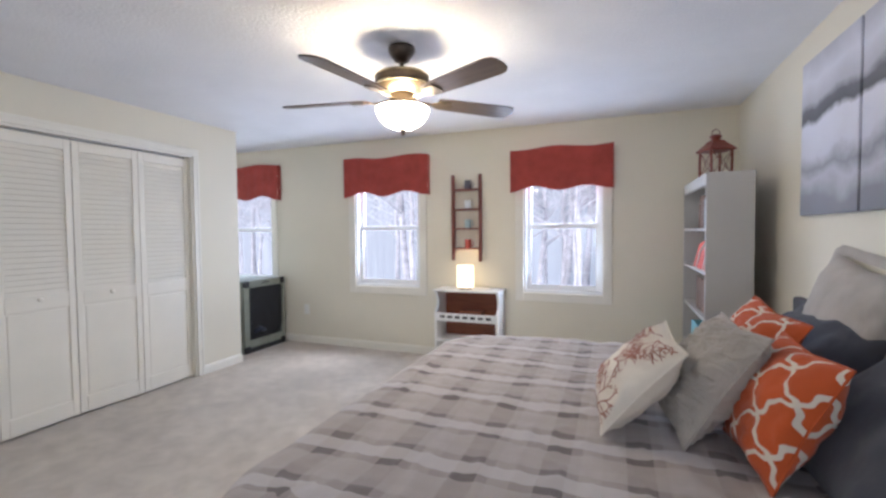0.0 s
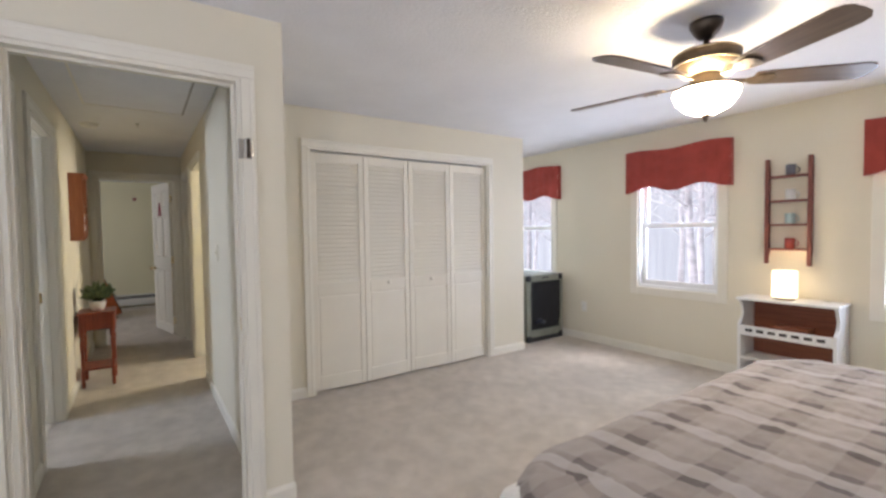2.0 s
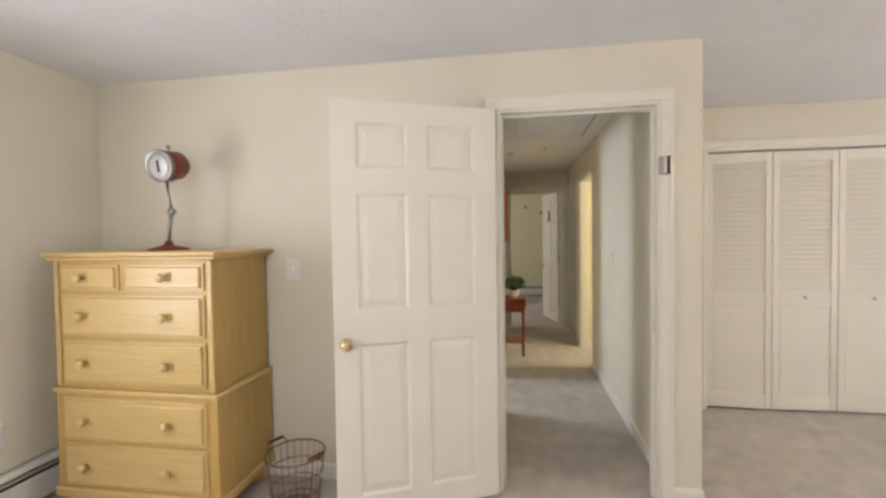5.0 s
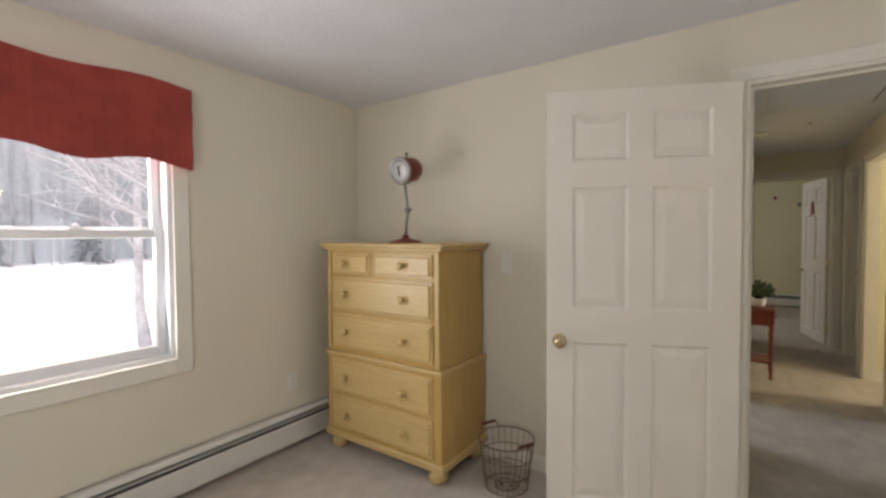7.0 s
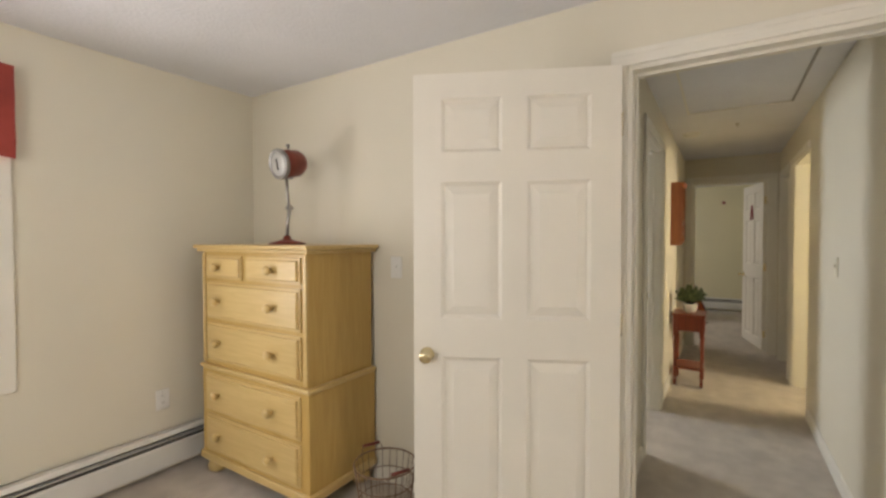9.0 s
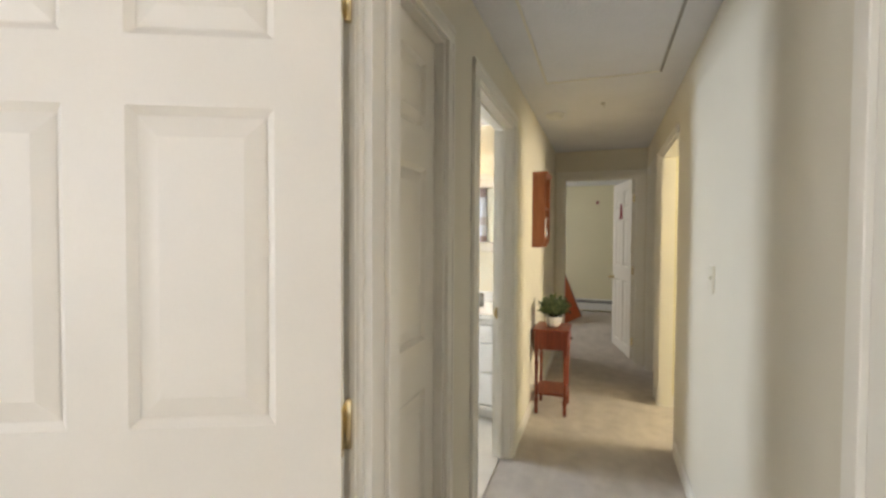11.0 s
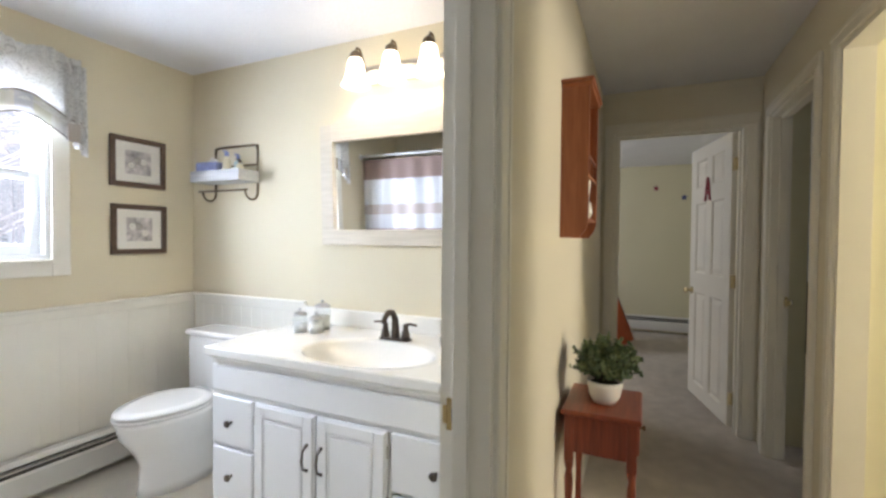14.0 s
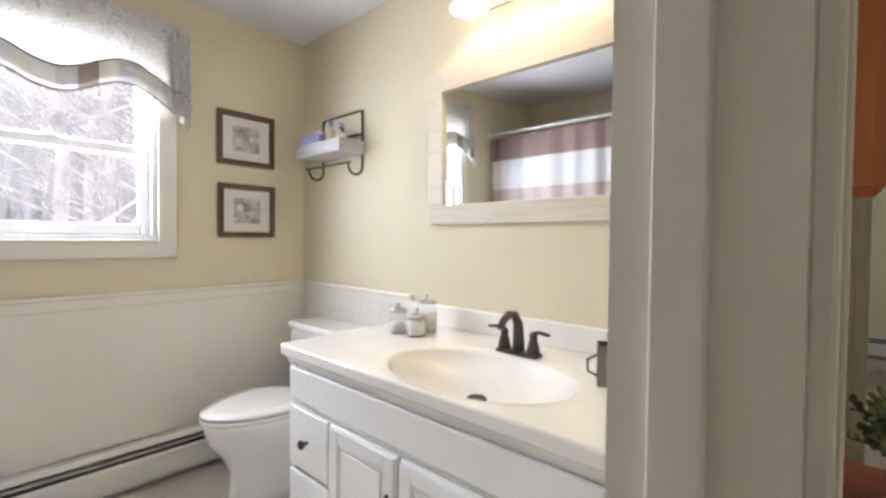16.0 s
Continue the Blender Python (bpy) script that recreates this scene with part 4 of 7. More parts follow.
def duvet_place(u, v):
    """Top sheet that rolls over the foot and both sides and hangs."""
    hang, r = 0.42, 0.10
    lx, ly = (BX1 - 0.02) - BX0, BY1 - BY0
    s, q = u * (lx + hang), v * (ly + 2 * hang)

    def fold(d, edge_in, sign):
        """Distance d past the start of the rounded edge."""
        if d <= 0:
            return d, 0.0
        if d < r * math.pi / 2:
            return r * math.sin(d / r), -(r - r * math.cos(d / r))
        return r + 0.06 * (d - r * math.pi / 2), -r - (d - r * math.pi / 2) * 0.98

    dx, zx = fold(hang - s + r, 0, 1)
    x = BX0 + r - dx
    if q < ly / 2 + hang:
        dy, zy = fold(hang - q + r, 0, 1)
        y = BY0 + r - dy
    else:
        dy, zy = fold(q - hang - ly + r, 0, 1)
        y = BY1 - r + dy
    cx, cy = BX0 + 0.32, BY0 + 0.32 if y < (BY0 + BY1) / 2 else BY1 - 0.32
    if x < cx and (y - cy) * (cy - (BY0 + BY1) / 2) > 0:
        # the cloth rounds the foot corners
        ex, ey = x - cx, y - cy
        q_ = max(abs(ex), abs(ey)) / max(1e-6, math.hypot(ex, ey))
        x, y = cx + ex * q_, cy + ey * q_
    z = BZ + min(zx, zy) if min(zx, zy) < 0 else BZ
    p = Vector((x * 2.2, y * 2.2, 0))
    top = min(zx, zy) > -0.02
    puff = 0.014 * noise.noise(p) + 0.006 * noise.noise(p * 3.1 + Vector((7, 1, 0))) + 0.004 * noise.noise(p * 8)
    rg = Vector((x * 5.0 + 0.8 * y, y * 2.6, 4.0))
    puff += 0.011 * max(0.0, 1 - 5 * abs(noise.noise(rg))) * max(0.0, noise.noise(p * 0.7 + Vector((3, 9, 2))) + 0.35) + 0.006 * max(0.0, 1 - 4 * abs(noise.noise(rg * 2.3)))
    ripple = 0.018 * math.sin(9 * (x + y) + 3 * math.sin(4 * x))
    if top:
        return (x, y, z + puff)
    return (x + (ripple if zx >= zy else -abs(ripple) * 0.6), y + (ripple * 0.5 if zx < zy else (ripple if y > 2.4 else -ripple)), max(0.16, z + puff * 0.5))


dv = part("duvet", grid(B(), 170, 210, duvet_place, lambda u, v: (u * 2.27, v * 2.91)), M["plaid"], bed, "taupe, pale and dark grey plaid duvet")
part("headboard", bx(B(), BX1 - 0.02, BX1 + 0.03, BY0 + 0.05, BY1 - 0.05, 0.1, 0.95, 0.015), M["dark_wood"], bed)


def pillow(m, w, h, t, material, label, flange=0.0, seed=0, group="pillows on the bed", sag=0.0, pucker=0.0, motif=None):
    """A stuffed cushion in the local xz plane, thick along y."""
    rnd = random.Random(seed)
    off = Vector((rnd.uniform(0, 9), rnd.uniform(0, 9), rnd.uniform(0, 9)))
    th = thing("pillow", m, label, "pillow", group)

    def side(s):
        def fn(u, v):
            a, b = 2 * u - 1, 2 * v - 1
            k = (1 - abs(a) ** 2.6) * (1 - abs(b) ** 2.6)
            pin = 1 - 0.10 * (1 - abs(a)) * abs(b) ** 4
            pin2 = 1 - 0.10 * (1 - abs(b)) * abs(a) ** 4
            x, z = a * w / 2 * pin2, b * h / 2 * pin
            d = 0.56 * t * max(k, 0) ** 0.62
            wr = 0.016 * noise.noise(Vector((a * 2.3, b * 2.3, s)) + off) + 0.008 * noise.noise(Vector((a * 6, b * 6, s)) + off)
            z -= sag * (1 - b) * 0.5 * abs(a)
            if pucker:
                q = Vector((a * 2.2 + 0.9 * b, b * 7.5 - 1.5 * a, s * 3)) + off
                wr += pucker * (max(0.0, 1 - 3.2 * abs(noise.noise(q))) + 0.5 * max(0.0, 1 - 3 * abs(noise.noise(q * 2.1))))
            return (x, s * (d + wr * min(1, k * 4)), z)
        return fn

    for s, nm in ((-1, "front"), (1, "back")):
        part(nm, grid(B(), 72 if pucker else 34, 72 if pucker else 34, side(s), lambda u, v: (u * w, v * h)), material, th)
    if motif:
        # stitched coral branches that fork again and again over the front
        front = side(-1)

        def twig(pr, u, v, ang, length, wide, depth):
            n = 4
            for k in range(n):
                u2, v2 = u + math.cos(ang) * length / n, v + math.sin(ang) * length / n
                if not (0.03 < u2 < 0.97 and 0.03 < v2 < 0.97):
                    return
                du, dv = -math.sin(ang) * wide, math.cos(ang) * wide
                q = [Vector(front(a_, b_)) + Vector((0, -0.002, 0)) for a_, b_ in ((u - du, v - dv), (u2 - du, v2 - dv), (u2 + du, v2 + dv), (u + du, v + dv))]
                pr.faces.new([pr.verts.new(x) for x in q])
                u, v = u2, v2
                ang += rnd.gauss(0, 0.12)
            if depth:
                for d in (-0.5, 0.42):
                    twig(pr, u, v, ang + d + rnd.gauss(0, 0.12), length * rnd.uniform(0.68, 0.86), wide * 0.86, depth - 1)

        for u, v, ang in ((0.06, 0.05, 55), (0.52, 0.48, 50), (0.10, 0.52, 95), (0.72, 0.08, 40), (0.40, 0.10, 80), (0.62, 0.90, -35), (0.22, 0.93, -60)):
            pr = B()
            for d in (-34, 0, 34):
                twig(pr, u, v, radians(ang + d), 0.105, 0.0075, 4)
            part("embroidery", pr, motif, th, "stitched rust coral branch")
    if flange:
        bm = B()
        pts = []
        for k in range(64):
            f = k / 64 * 4
            e, q = int(f), f - int(f)
            a, b = [(-1 + 2 * q, -1), (1, -1 + 2 * q), (1 - 2 * q, 1), (-1, 1 - 2 * q)][e]
            pts.append((a, b))
        inner = [bm.verts.new((a * w / 2 * 0.985, 0, b * h / 2 * 0.985)) for a, b in pts]
        outer = [bm.verts.new((a * (w / 2 + flange), 0.008 * math.sin(0.9 * i + 2 * math.sin(0.31 * i)), b * (h / 2 + flange))) for i, (a, b) in enumerate(pts)]
        for k in range(64):
            bm.faces.new((inner[k], inner[(k + 1) % 64], outer[(k + 1) % 64], outer[k])).smooth = True
        part("flange", bm, material, th)
    else:
        part("piping", tube(B(), [(a * w / 2 * (1 - 0.1 * (1 - abs(b)) * abs(a) ** 4), 0, b * h / 2 * (1 - 0.1 * (1 - abs(a)) * abs(b) ** 4)) for a, b in [(-1 + k / 8, -1) for k in range(16)] + [(1, -1 + k / 8) for k in range(16)] + [(1 - k / 8, 1) for k in range(16)] + [(-1, 1 - k / 8) for k in range(16)]], 0.004, 6, True), material, th)
    return th


# cushions lean back towards the headboard; local -y faces the foot of the bed
def lean(x, y, z, yaw, tilt, roll=0):
    return pose(x, y, z, 0, 0, yaw) @ pose(0, 0, 0, -tilt, 0, 0) @ pose(0, 0, 0, 0, roll, 0)


pillow(lean(0.145, 2.296, 0.795, -83, 40, 5), 0.385, 0.385, 0.15, M["coral_print"], "cream cushion stitched with rust coral branches", seed=1, motif=M["coral_ink"])
pillow(lean(0.362, 2.305, 0.815, -83, 33, 0.5), 0.42, 0.42, 0.15, M["grey_pillow"], "grey puckered cotton cushion", seed=2, pucker=0.011)
pillow(lean(0.512, 2.098, 0.805, -84, 25, 2), 0.375, 0.375, 0.14, M["orange_lattice"], "orange cushion with a cream lattice print", seed=3)
pillow(lean(0.52, 2.50, 0.84, -80, 30, 6), 0.42, 0.42, 0.13, M["orange_lattice"], "orange cushion with a cream lattice print", seed=4)
pillow(lean(0.74, 1.90, 0.79, -86, 42, 6), 0.72, 0.50, 0.20, M["grey_sham"], "charcoal grey flanged pillow sham", 0.05, 5)
pillow(lean(0.76, 2.78, 0.775, -86, 48, -5), 0.72, 0.50, 0.20, M["grey_sham"], "charcoal grey flanged pillow sham", 0.05, 6)
pillow(lean(0.91, 1.97, 0.905, -90, 18, 3), 0.68, 0.58, 0.15, M["greige"], "large greige euro pillow against the headboard", 0.04, 7)
pillow(lean(0.91, 2.80, 0.895, -90, 18, 6), 0.68, 0.58, 0.15, M["greige"], "large greige euro pillow against the headboard", 0.04, 8)

# ---- wall picture over the bed ----
def seascape():
    m = bpy.data.materials.new("grey_seascape_canvas")
    m.use_nodes = True
    t, n = m.node_tree, m.node_tree.nodes
    b = n["Principled BSDF"]
    b.inputs["Roughness"].default_value = 0.75
    co, sp, mp = n.new("ShaderNodeTexCoord"), n.new("ShaderNodeSeparateXYZ"), n.new("ShaderNodeMapping")
    no = n.new("ShaderNodeTexNoise")
    mp.inputs["Scale"].default_value = (2.2, 2.2, 2.4)
    no.inputs["Scale"].default_value, no.inputs["Detail"].default_value = 1.5, 10
    t.links.new(co.outputs["Object"], sp.inputs[0])
    t.links.new(co.outputs["Object"], mp.inputs[0])
    t.links.new(mp.outputs[0], no.inputs["Vector"])
    wob = n.new("ShaderNodeMath")
    wob.operation = "MULTIPLY_ADD"
    wob.inputs[1].default_value = 0.26
    t.links.new(no.outputs["Fac"], wob.inputs[0])
    t.links.new(sp.outputs[2], wob.inputs[2])
    r = n.new("ShaderNodeValToRGB")
    e = r.color_ramp.elements
    e[0].position, e[0].color = 0.05, (0.20, 0.20, 0.22, 1)
    e[1].position, e[1].color = 1.0, (0.36, 0.36, 0.39, 1)
    for p, c in ((0.22, 0.25), (0.31, 0.50), (0.36, 0.28), (0.43, 0.62), (0.56, 0.72), (0.60, 0.12), (0.66, 0.16), (0.70, 0.50), (0.82, 0.68)):
        k = e.new(p)
        k.color = (c, c, c * 1.1, 1)
    t.links.new(wob.outputs[0], r.inputs[0])
    t.links.new(r.outputs[0], b.inputs["Base Color"])
    return m


art = thing("canvas_picture", pose(1.02, 3.48, 1.38, 0, 0, -90), "grey seascape canvas print in panels above the bed", "picture")
sea = seascape()
for k in range(3):
    part("canvas_panel", bx(B(), 0.01 + k * 0.62, 0.61 + k * 0.62, -0.035, 0, 0, 0.78, 0.003), sea, art)

# ---- bookcase and what stands on it ----
bk = thing("bookcase", pose(0.615, 4.85, 0), "tall pale grey laminate bookcase, half full", "bookcase")
D, W, HB, th = 0.268, 0.99, 1.68, 0.022
part("side_panel", bx(B(), 0, D, -W, -W + th, 0, HB, 0.002), M["bookcase"], bk)
part("side_panel", bx(B(), 0, D, -th, 0, 0, HB, 0.002), M["bookcase"], bk)
part("back_panel", bx(B(), D - 0.008, D, -W + th, -th, 0.05, HB - 0.02), M["bookcase"], bk)
part("top_panel", bx(B(), 0, D - 0.008, -W + th, -th, HB - 0.022, HB, 0.002), M["bookcase"], bk)
part("fascia", bx(B(), 0.001, 0.018, -W + th, -th, HB - 0.075, HB - 0.022, 0.002), M["bookcase"], bk)
SH = (0.07, 0.40, 0.72, 1.03, 1.32)
for z in SH:
    part("shelf", bx(B(), 0.004, D - 0.008, -W + th, -th, z - 0.018, z, 0.002), M["bookcase"], bk)
part("plinth", bx(B(), 0.02, 0.036, -W + th, -th, 0, 0.052), M["bookcase"], bk)


def book(x, y, z, w, tall, deep, material, label):
    """An upright book or album whose spine faces the room at -x."""
    t = thing("book", pose(x, y, z), label, "book", "books on the bookcase")
    bm = B()
    bx(bm, 0, deep, 0, 0.003, 0, tall, 0.001)
    bx(bm, 0, deep, w - 0.003, w, 0, tall, 0.001)
    bx(bm, 0, 0.004, 0.003, w - 0.003, 0, tall, 0.001)
    part("cover", bm, material, t)
    part("pages", bx(B(), 0.004, deep - 0.005, 0.003, w - 0.003, 0.004, tall - 0.004), M["paper"], t)


for y, w, tl, mt, lb in ((3.95, 0.24, 0.21, "book_blue", "pale blue album box on the shelf"), (4.21, 0.16, 0.24, "book_brown", "thick brown album on the shelf"), (4.39, 0.04, 0.18, "book_brown", "brown book on the shelf")):
    book(0.66, y, SH[4], w, tl, 0.2, M[mt], lb)
for y, w, tl, mt in ((3.92, 0.09, 0.24, "book_brown"), (4.02, 0.08, 0.25, "book_brown"), (4.11, 0.10, 0.23, "book_brown"), (4.22, 0.09, 0.24, "book_brown"), (4.32, 0.1, 0.245, "book_brown")):
    book(0.65, y, SH[2], w, tl, 0.2, M[mt], "dark brown book on the shelf")
tote = thing("storage_bag", pose(0.64, 3.92, SH[3]), "coral pink fabric bag with white piping", "bag")
part("body", extrude_outline(B(), [(0.0, 0.0, 0), (0.0, 0.58, 0), (0.03, 0.54, 0.17), (0.07, 0.40, 0.22), (0.07, 0.18, 0.22), (0.03, 0.04, 0.17)], (0.2, 0, 0)), M["coral_box"], tote)
part("piping", tube(B(), [(-0.002, 0.16, 0), (0.02, 0.175, 0.12), (0.068, 0.20, 0.22)], 0.006, 8), M["pot"], tote)
part("piping", tube(B(), [(-0.002, 0.44, 0), (0.02, 0.42, 0.12), (0.068, 0.38, 0.22)], 0.006, 8), M["pot"], tote)
for k in range(2):
    bn = thing("storage_box", pose(0.622, 3.92 + 0.27 * k, SH[1]), "aqua painted storage box on the bookcase", "box", "aqua storage boxes")
    bm = B()
    for q in ((0, 0.25, 0, 0.25, 0, 0.01), (0, 0.012, 0, 0.25, 0.01, 0.22), (0.238, 0.25, 0, 0.25, 0.01, 0.22), (0.012, 0.238, 0, 0.012, 0.01, 0.22), (0.012, 0.238, 0.238, 0.25, 0.01, 0.22)):
        bx(bm, *q, 0.002)
    part("body", bm, M["teal"], bn)
    part("label_holder", bx(B(), -0.003, 0, 0.09, 0.16, 0.12, 0.15), M["tin"], bn)
lan = thing("lantern", pose(0.74, 4.28, HB, 0, 0, 20) @ Matrix.Scale(0.8, 4), "rusty red metal lantern with cross bars and no candle", "lantern")
part("base", bx(B(), -0.105, 0.105, -0.105, 0.105, 0, 0.02, 0.004), M["red_enamel"], lan)
for sx in (-1, 1):
    for sy in (-1, 1):
        part("post", bx(B(), sx * 0.09 - 0.008, sx * 0.09 + 0.008, sy * 0.09 - 0.008, sy * 0.09 + 0.008, 0.02, 0.24), M["red_enamel"], lan)
for k in range(4):
    bm = tube(B(), [(-0.083, -0.09, 0.03), (0.083, -0.09, 0.23)], 0.003, 6)
    tube(bm, [(0.083, -0.092, 0.03), (-0.083, -0.092, 0.23)], 0.003, 6)
    part("cross_bar", bm, M["red_enamel"], lan, m=pose(0, 0, 0, 0, 0, 90 * k))
rf = B()
bx(rf, -0.115, 0.115, -0.115, 0.115, 0.24, 0.255, 0.003)
for (a, za), (b, zb) in zip([(0.115, 0.255), (0.095, 0.275), (0.06, 0.315)], [(0.095, 0.275), (0.06, 0.315), (0.045, 0.335)]):
    lo = [rf.verts.new((x * a, y * a, za)) for x, y in ((-1, -1), (1, -1), (1, 1), (-1, 1))]
    hi = [rf.verts.new((x * b, y * b, zb)) for x, y in ((-1, -1), (1, -1), (1, 1), (-1, 1))]
    for k in range(4):
        rf.faces.new((lo[k], lo[(k + 1) % 4], hi[(k + 1) % 4], hi[k]))
part("roof", rf, M["red_enamel"], lan)
part("chimney", lathe(B(), [(0.04, 0.33), (0.035, 0.36), (0.05, 0.365), (0.05, 0.375), (0.02, 0.39)], 20), M["red_enamel"], lan)
part("ring", tube(B(), arc((0, 0, 0.40), 0.035, 0, 345, 23, "xz"), 0.004, 6, True), M["red_enamel"], lan)

# ---- wall ladder with mugs ----
ld = thing("wall_ladder_shelf", pose(-1.50, 4.905, 1.0), "weathered red wooden ladder hung as a wall shelf", "wall shelf")
for x in (0, 0.29):
    bm = bx(B(), x, x + 0.028, -0.06, -0.025, 0.02 if x == 0 else 0.01, 0.89, 0.004)
    part("rail", bm, M["ladder"], ld)
    part("bracket", bx(B(), x + 0.004, x + 0.024, -0.025, 0, 0.1, 0.82), M["ladder"], ld)
for z in (0.15, 0.35, 0.545, 0.745):
    part("rung_shelf", bx(B(), 0.028, 0.29, -0.085, -0.005, z - 0.016, z, 0.003), M["ladder"], ld)


def mug(m, material, label, hgt=0.085, r=0.034):
    t = thing("mug", m, label, "mug", "mugs on the ladder shelf")
    part("cup", lathe(B(), [(0.001, 0.004), (r * 0.9, 0), (r, 0.006), (r, hgt), (r - 0.004, hgt), (r - 0.005, 0.008), (0.001, 0.008)], 24), material, t)
    part("handle", tube(B(), arc((r, 0, hgt * 0.5), 0.024, -80, 80, 10, "xz"), 0.004, 8), material, t)


for z, mt, lb in ((1.745, "mug_grey", "slate grey mug on a ladder rung"), (1.545, "mug_white", "white mug on a ladder rung"), (1.35, "mug_teal", "pale teal mug on a ladder rung"), (1.15, "mug_red", "red mug on a ladder rung")):
    mug(pose(-1.325, 4.86, z, 0, 0, 35), M[mt], lb)

# ---- white open cabinet with lamp ----
ns = thing("open_cabinet", pose(-1.60, 4.89, 0), "white painted open cabinet with a brown back and scrolled sides", "cabinet")
NW, ND, NH = 0.645, 0.28, 0.745
for x in (0, NW - 0.022):
    pr = [(0, 0), (-ND, 0), (-ND, 0.52), (-ND + 0.05, 0.56), (-ND + 0.07, 0.62), (-ND + 0.04, 0.69), (-ND, NH - 0.02), (0, NH - 0.02)]
    part("side_panel", extrude_outline(B(), [(x, y, z) for y, z in pr], (0.022, 0, 0)), M["white"], ns)
part("top", bx(B(), -0.012, NW + 0.012, -ND - 0.012, 0, NH - 0.02, NH, 0.004), M["white"], ns)
part("back_panel", bx(B(), 0.022, NW - 0.022, -0.012, -0.002, 0.04, NH - 0.02), M["brown_panel"], ns, "brown wooden back board")
for z in (0.06, 0.25, 0.45):
    part("shelf", bx(B(), 0.022, NW - 0.022, -ND + 0.012, -0.012, z - 0.018, z), M["white"], ns)
fr = bx(B(), 0.022, NW - 0.022, -ND, -ND + 0.012, 0.445, 0.515, 0.002)
gal = part("gallery_rail", fr, M["white"], ns)
for k in range(7):
    part("cutout", bx(B(), 0.06 + 0.078 * k, 0.11 + 0.078 * k, -ND - 0.0015, -ND + 0.001, 0.467, 0.49), M["dark_gap"], gal, "dark pierced slot")
bxo = thing("wooden_box", pose(-1.36, 4.74, 0.45), "small brown wooden box on the cabinet shelf", "box")
part("body", bx(B(), 0, 0.22, -0.07, 0.07, 0, 0.06, 0.003), M["brown_panel"], bxo)
part("lid", bx(B(), -0.003, 0.223, -0.073, 0.073, 0.061, 0.083, 0.004), M["brown_panel"], bxo)
tl = thing("table_lamp", pose(-1.31, 4.72, NH), "lit cream cylinder table lamp on a dark foot", "table lamp")
part("base", lathe(B(), [(0.072, 0), (0.072, 0.012), (0.05, 0.018)], 28), M["tin"], tl)
part("stem", lathe(B(), [(0.012, 0.018), (0.012, 0.04)], 12), M["tin"], tl)
part("shade", lathe(B(), [(0.082, 0.022), (0.084, 0.03), (0.082, 0.232), (0.079, 0.232), (0.079, 0.03)], 36), M["shade_lit"], tl, "glowing paper shade", smooth=True)

# ---- dog crate in the alcove ----
cr = thing("dog_crate", pose(-3.65, 4.21, 0, 0, 0, 0), "sage green soft-sided dog crate with black mesh door", "dog crate")
CD, CWI, CH = 0.9, 0.62, 0.79
fr = B()
for q in ((-0.02, 0.0, 0, 0.075, 0.05, CH), (-0.02, 0.0, CWI - 0.055, CWI, 0.05, CH), (-0.02, 0.0, 0.075, CWI - 0.055, CH - 0.075, CH), (-0.02, 0.0, 0.075, CWI - 0.055, 0.05, 0.14)):
    bx(fr, *q, 0.006)
part("front_panel", fr, M["crate"], cr)
part("mesh_door", bx(B(), -0.012, -0.008, 0.075, CWI - 0.055, 0.14, CH - 0.075), M["mesh_black"], cr, "black mesh door panel")
part("door_piping", tube(B(), [(0.002, 0.08, CH - 0.08), (0.002, 0.08, 0.26), (0.002, 0.10, 0.19), (0.002, 0.15, 0.15), (0.002, CWI - 0.13, 0.15), (0.002, CWI - 0.08, 0.19), (0.002, CWI - 0.06, 0.26), (0.002, CWI - 0.06, CH - 0.08)], 0.008, 8), M["black"], cr)
part("top_panel", bx(B(), -CD, -0.02, 0, CWI, CH - 0.02, CH, 0.006), M["crate"], cr)
part("back_panel", bx(B(), -CD, -CD + 0.02, 0, CWI, 0.0, CH - 0.02), M["crate"], cr)
for y0 in (0, CWI - 0.015):
    part("side_panel", bx(B(), -CD + 0.02, -0.02, y0, y0 + 0.015, 0.0, CH - 0.02), M["crate"], cr)
part("base_band", bx(B(), -0.024, 0.002, 0, CWI, 0, 0.05, 0.004), M["black"], cr)
for y in (0.0, CWI - 0.075):
    for z in (0.0, CH - 0.075):
        part("corner_guard", bx(B(), -0.03, 0.008, y - 0.004, y + 0.079, z - (0 if z == 0 else -0.002), z + 0.079, 0.02, 4), M["black"], cr, "black rounded corner guard")
part("handle", tube(B(), [(0.004, 0.25, CH - 0.04), (0.012, 0.28, CH - 0.028), (0.012, 0.34, CH - 0.028), (0.004, 0.37, CH - 0.04)], 0.006, 8), M["black"], cr)
part("pad", bx(B(), -0.8, -0.04, 0.03, CWI - 0.03, 0.0, 0.10, 0.04, 4), M["pad"], cr)
part("bolster", tube(B(), [(0.014, 0.12, 0.23), (0.016, 0.2, 0.25), (0.015, 0.28, 0.22)], [0.02, 0.03, 0.018], 10), M["pad"], cr)

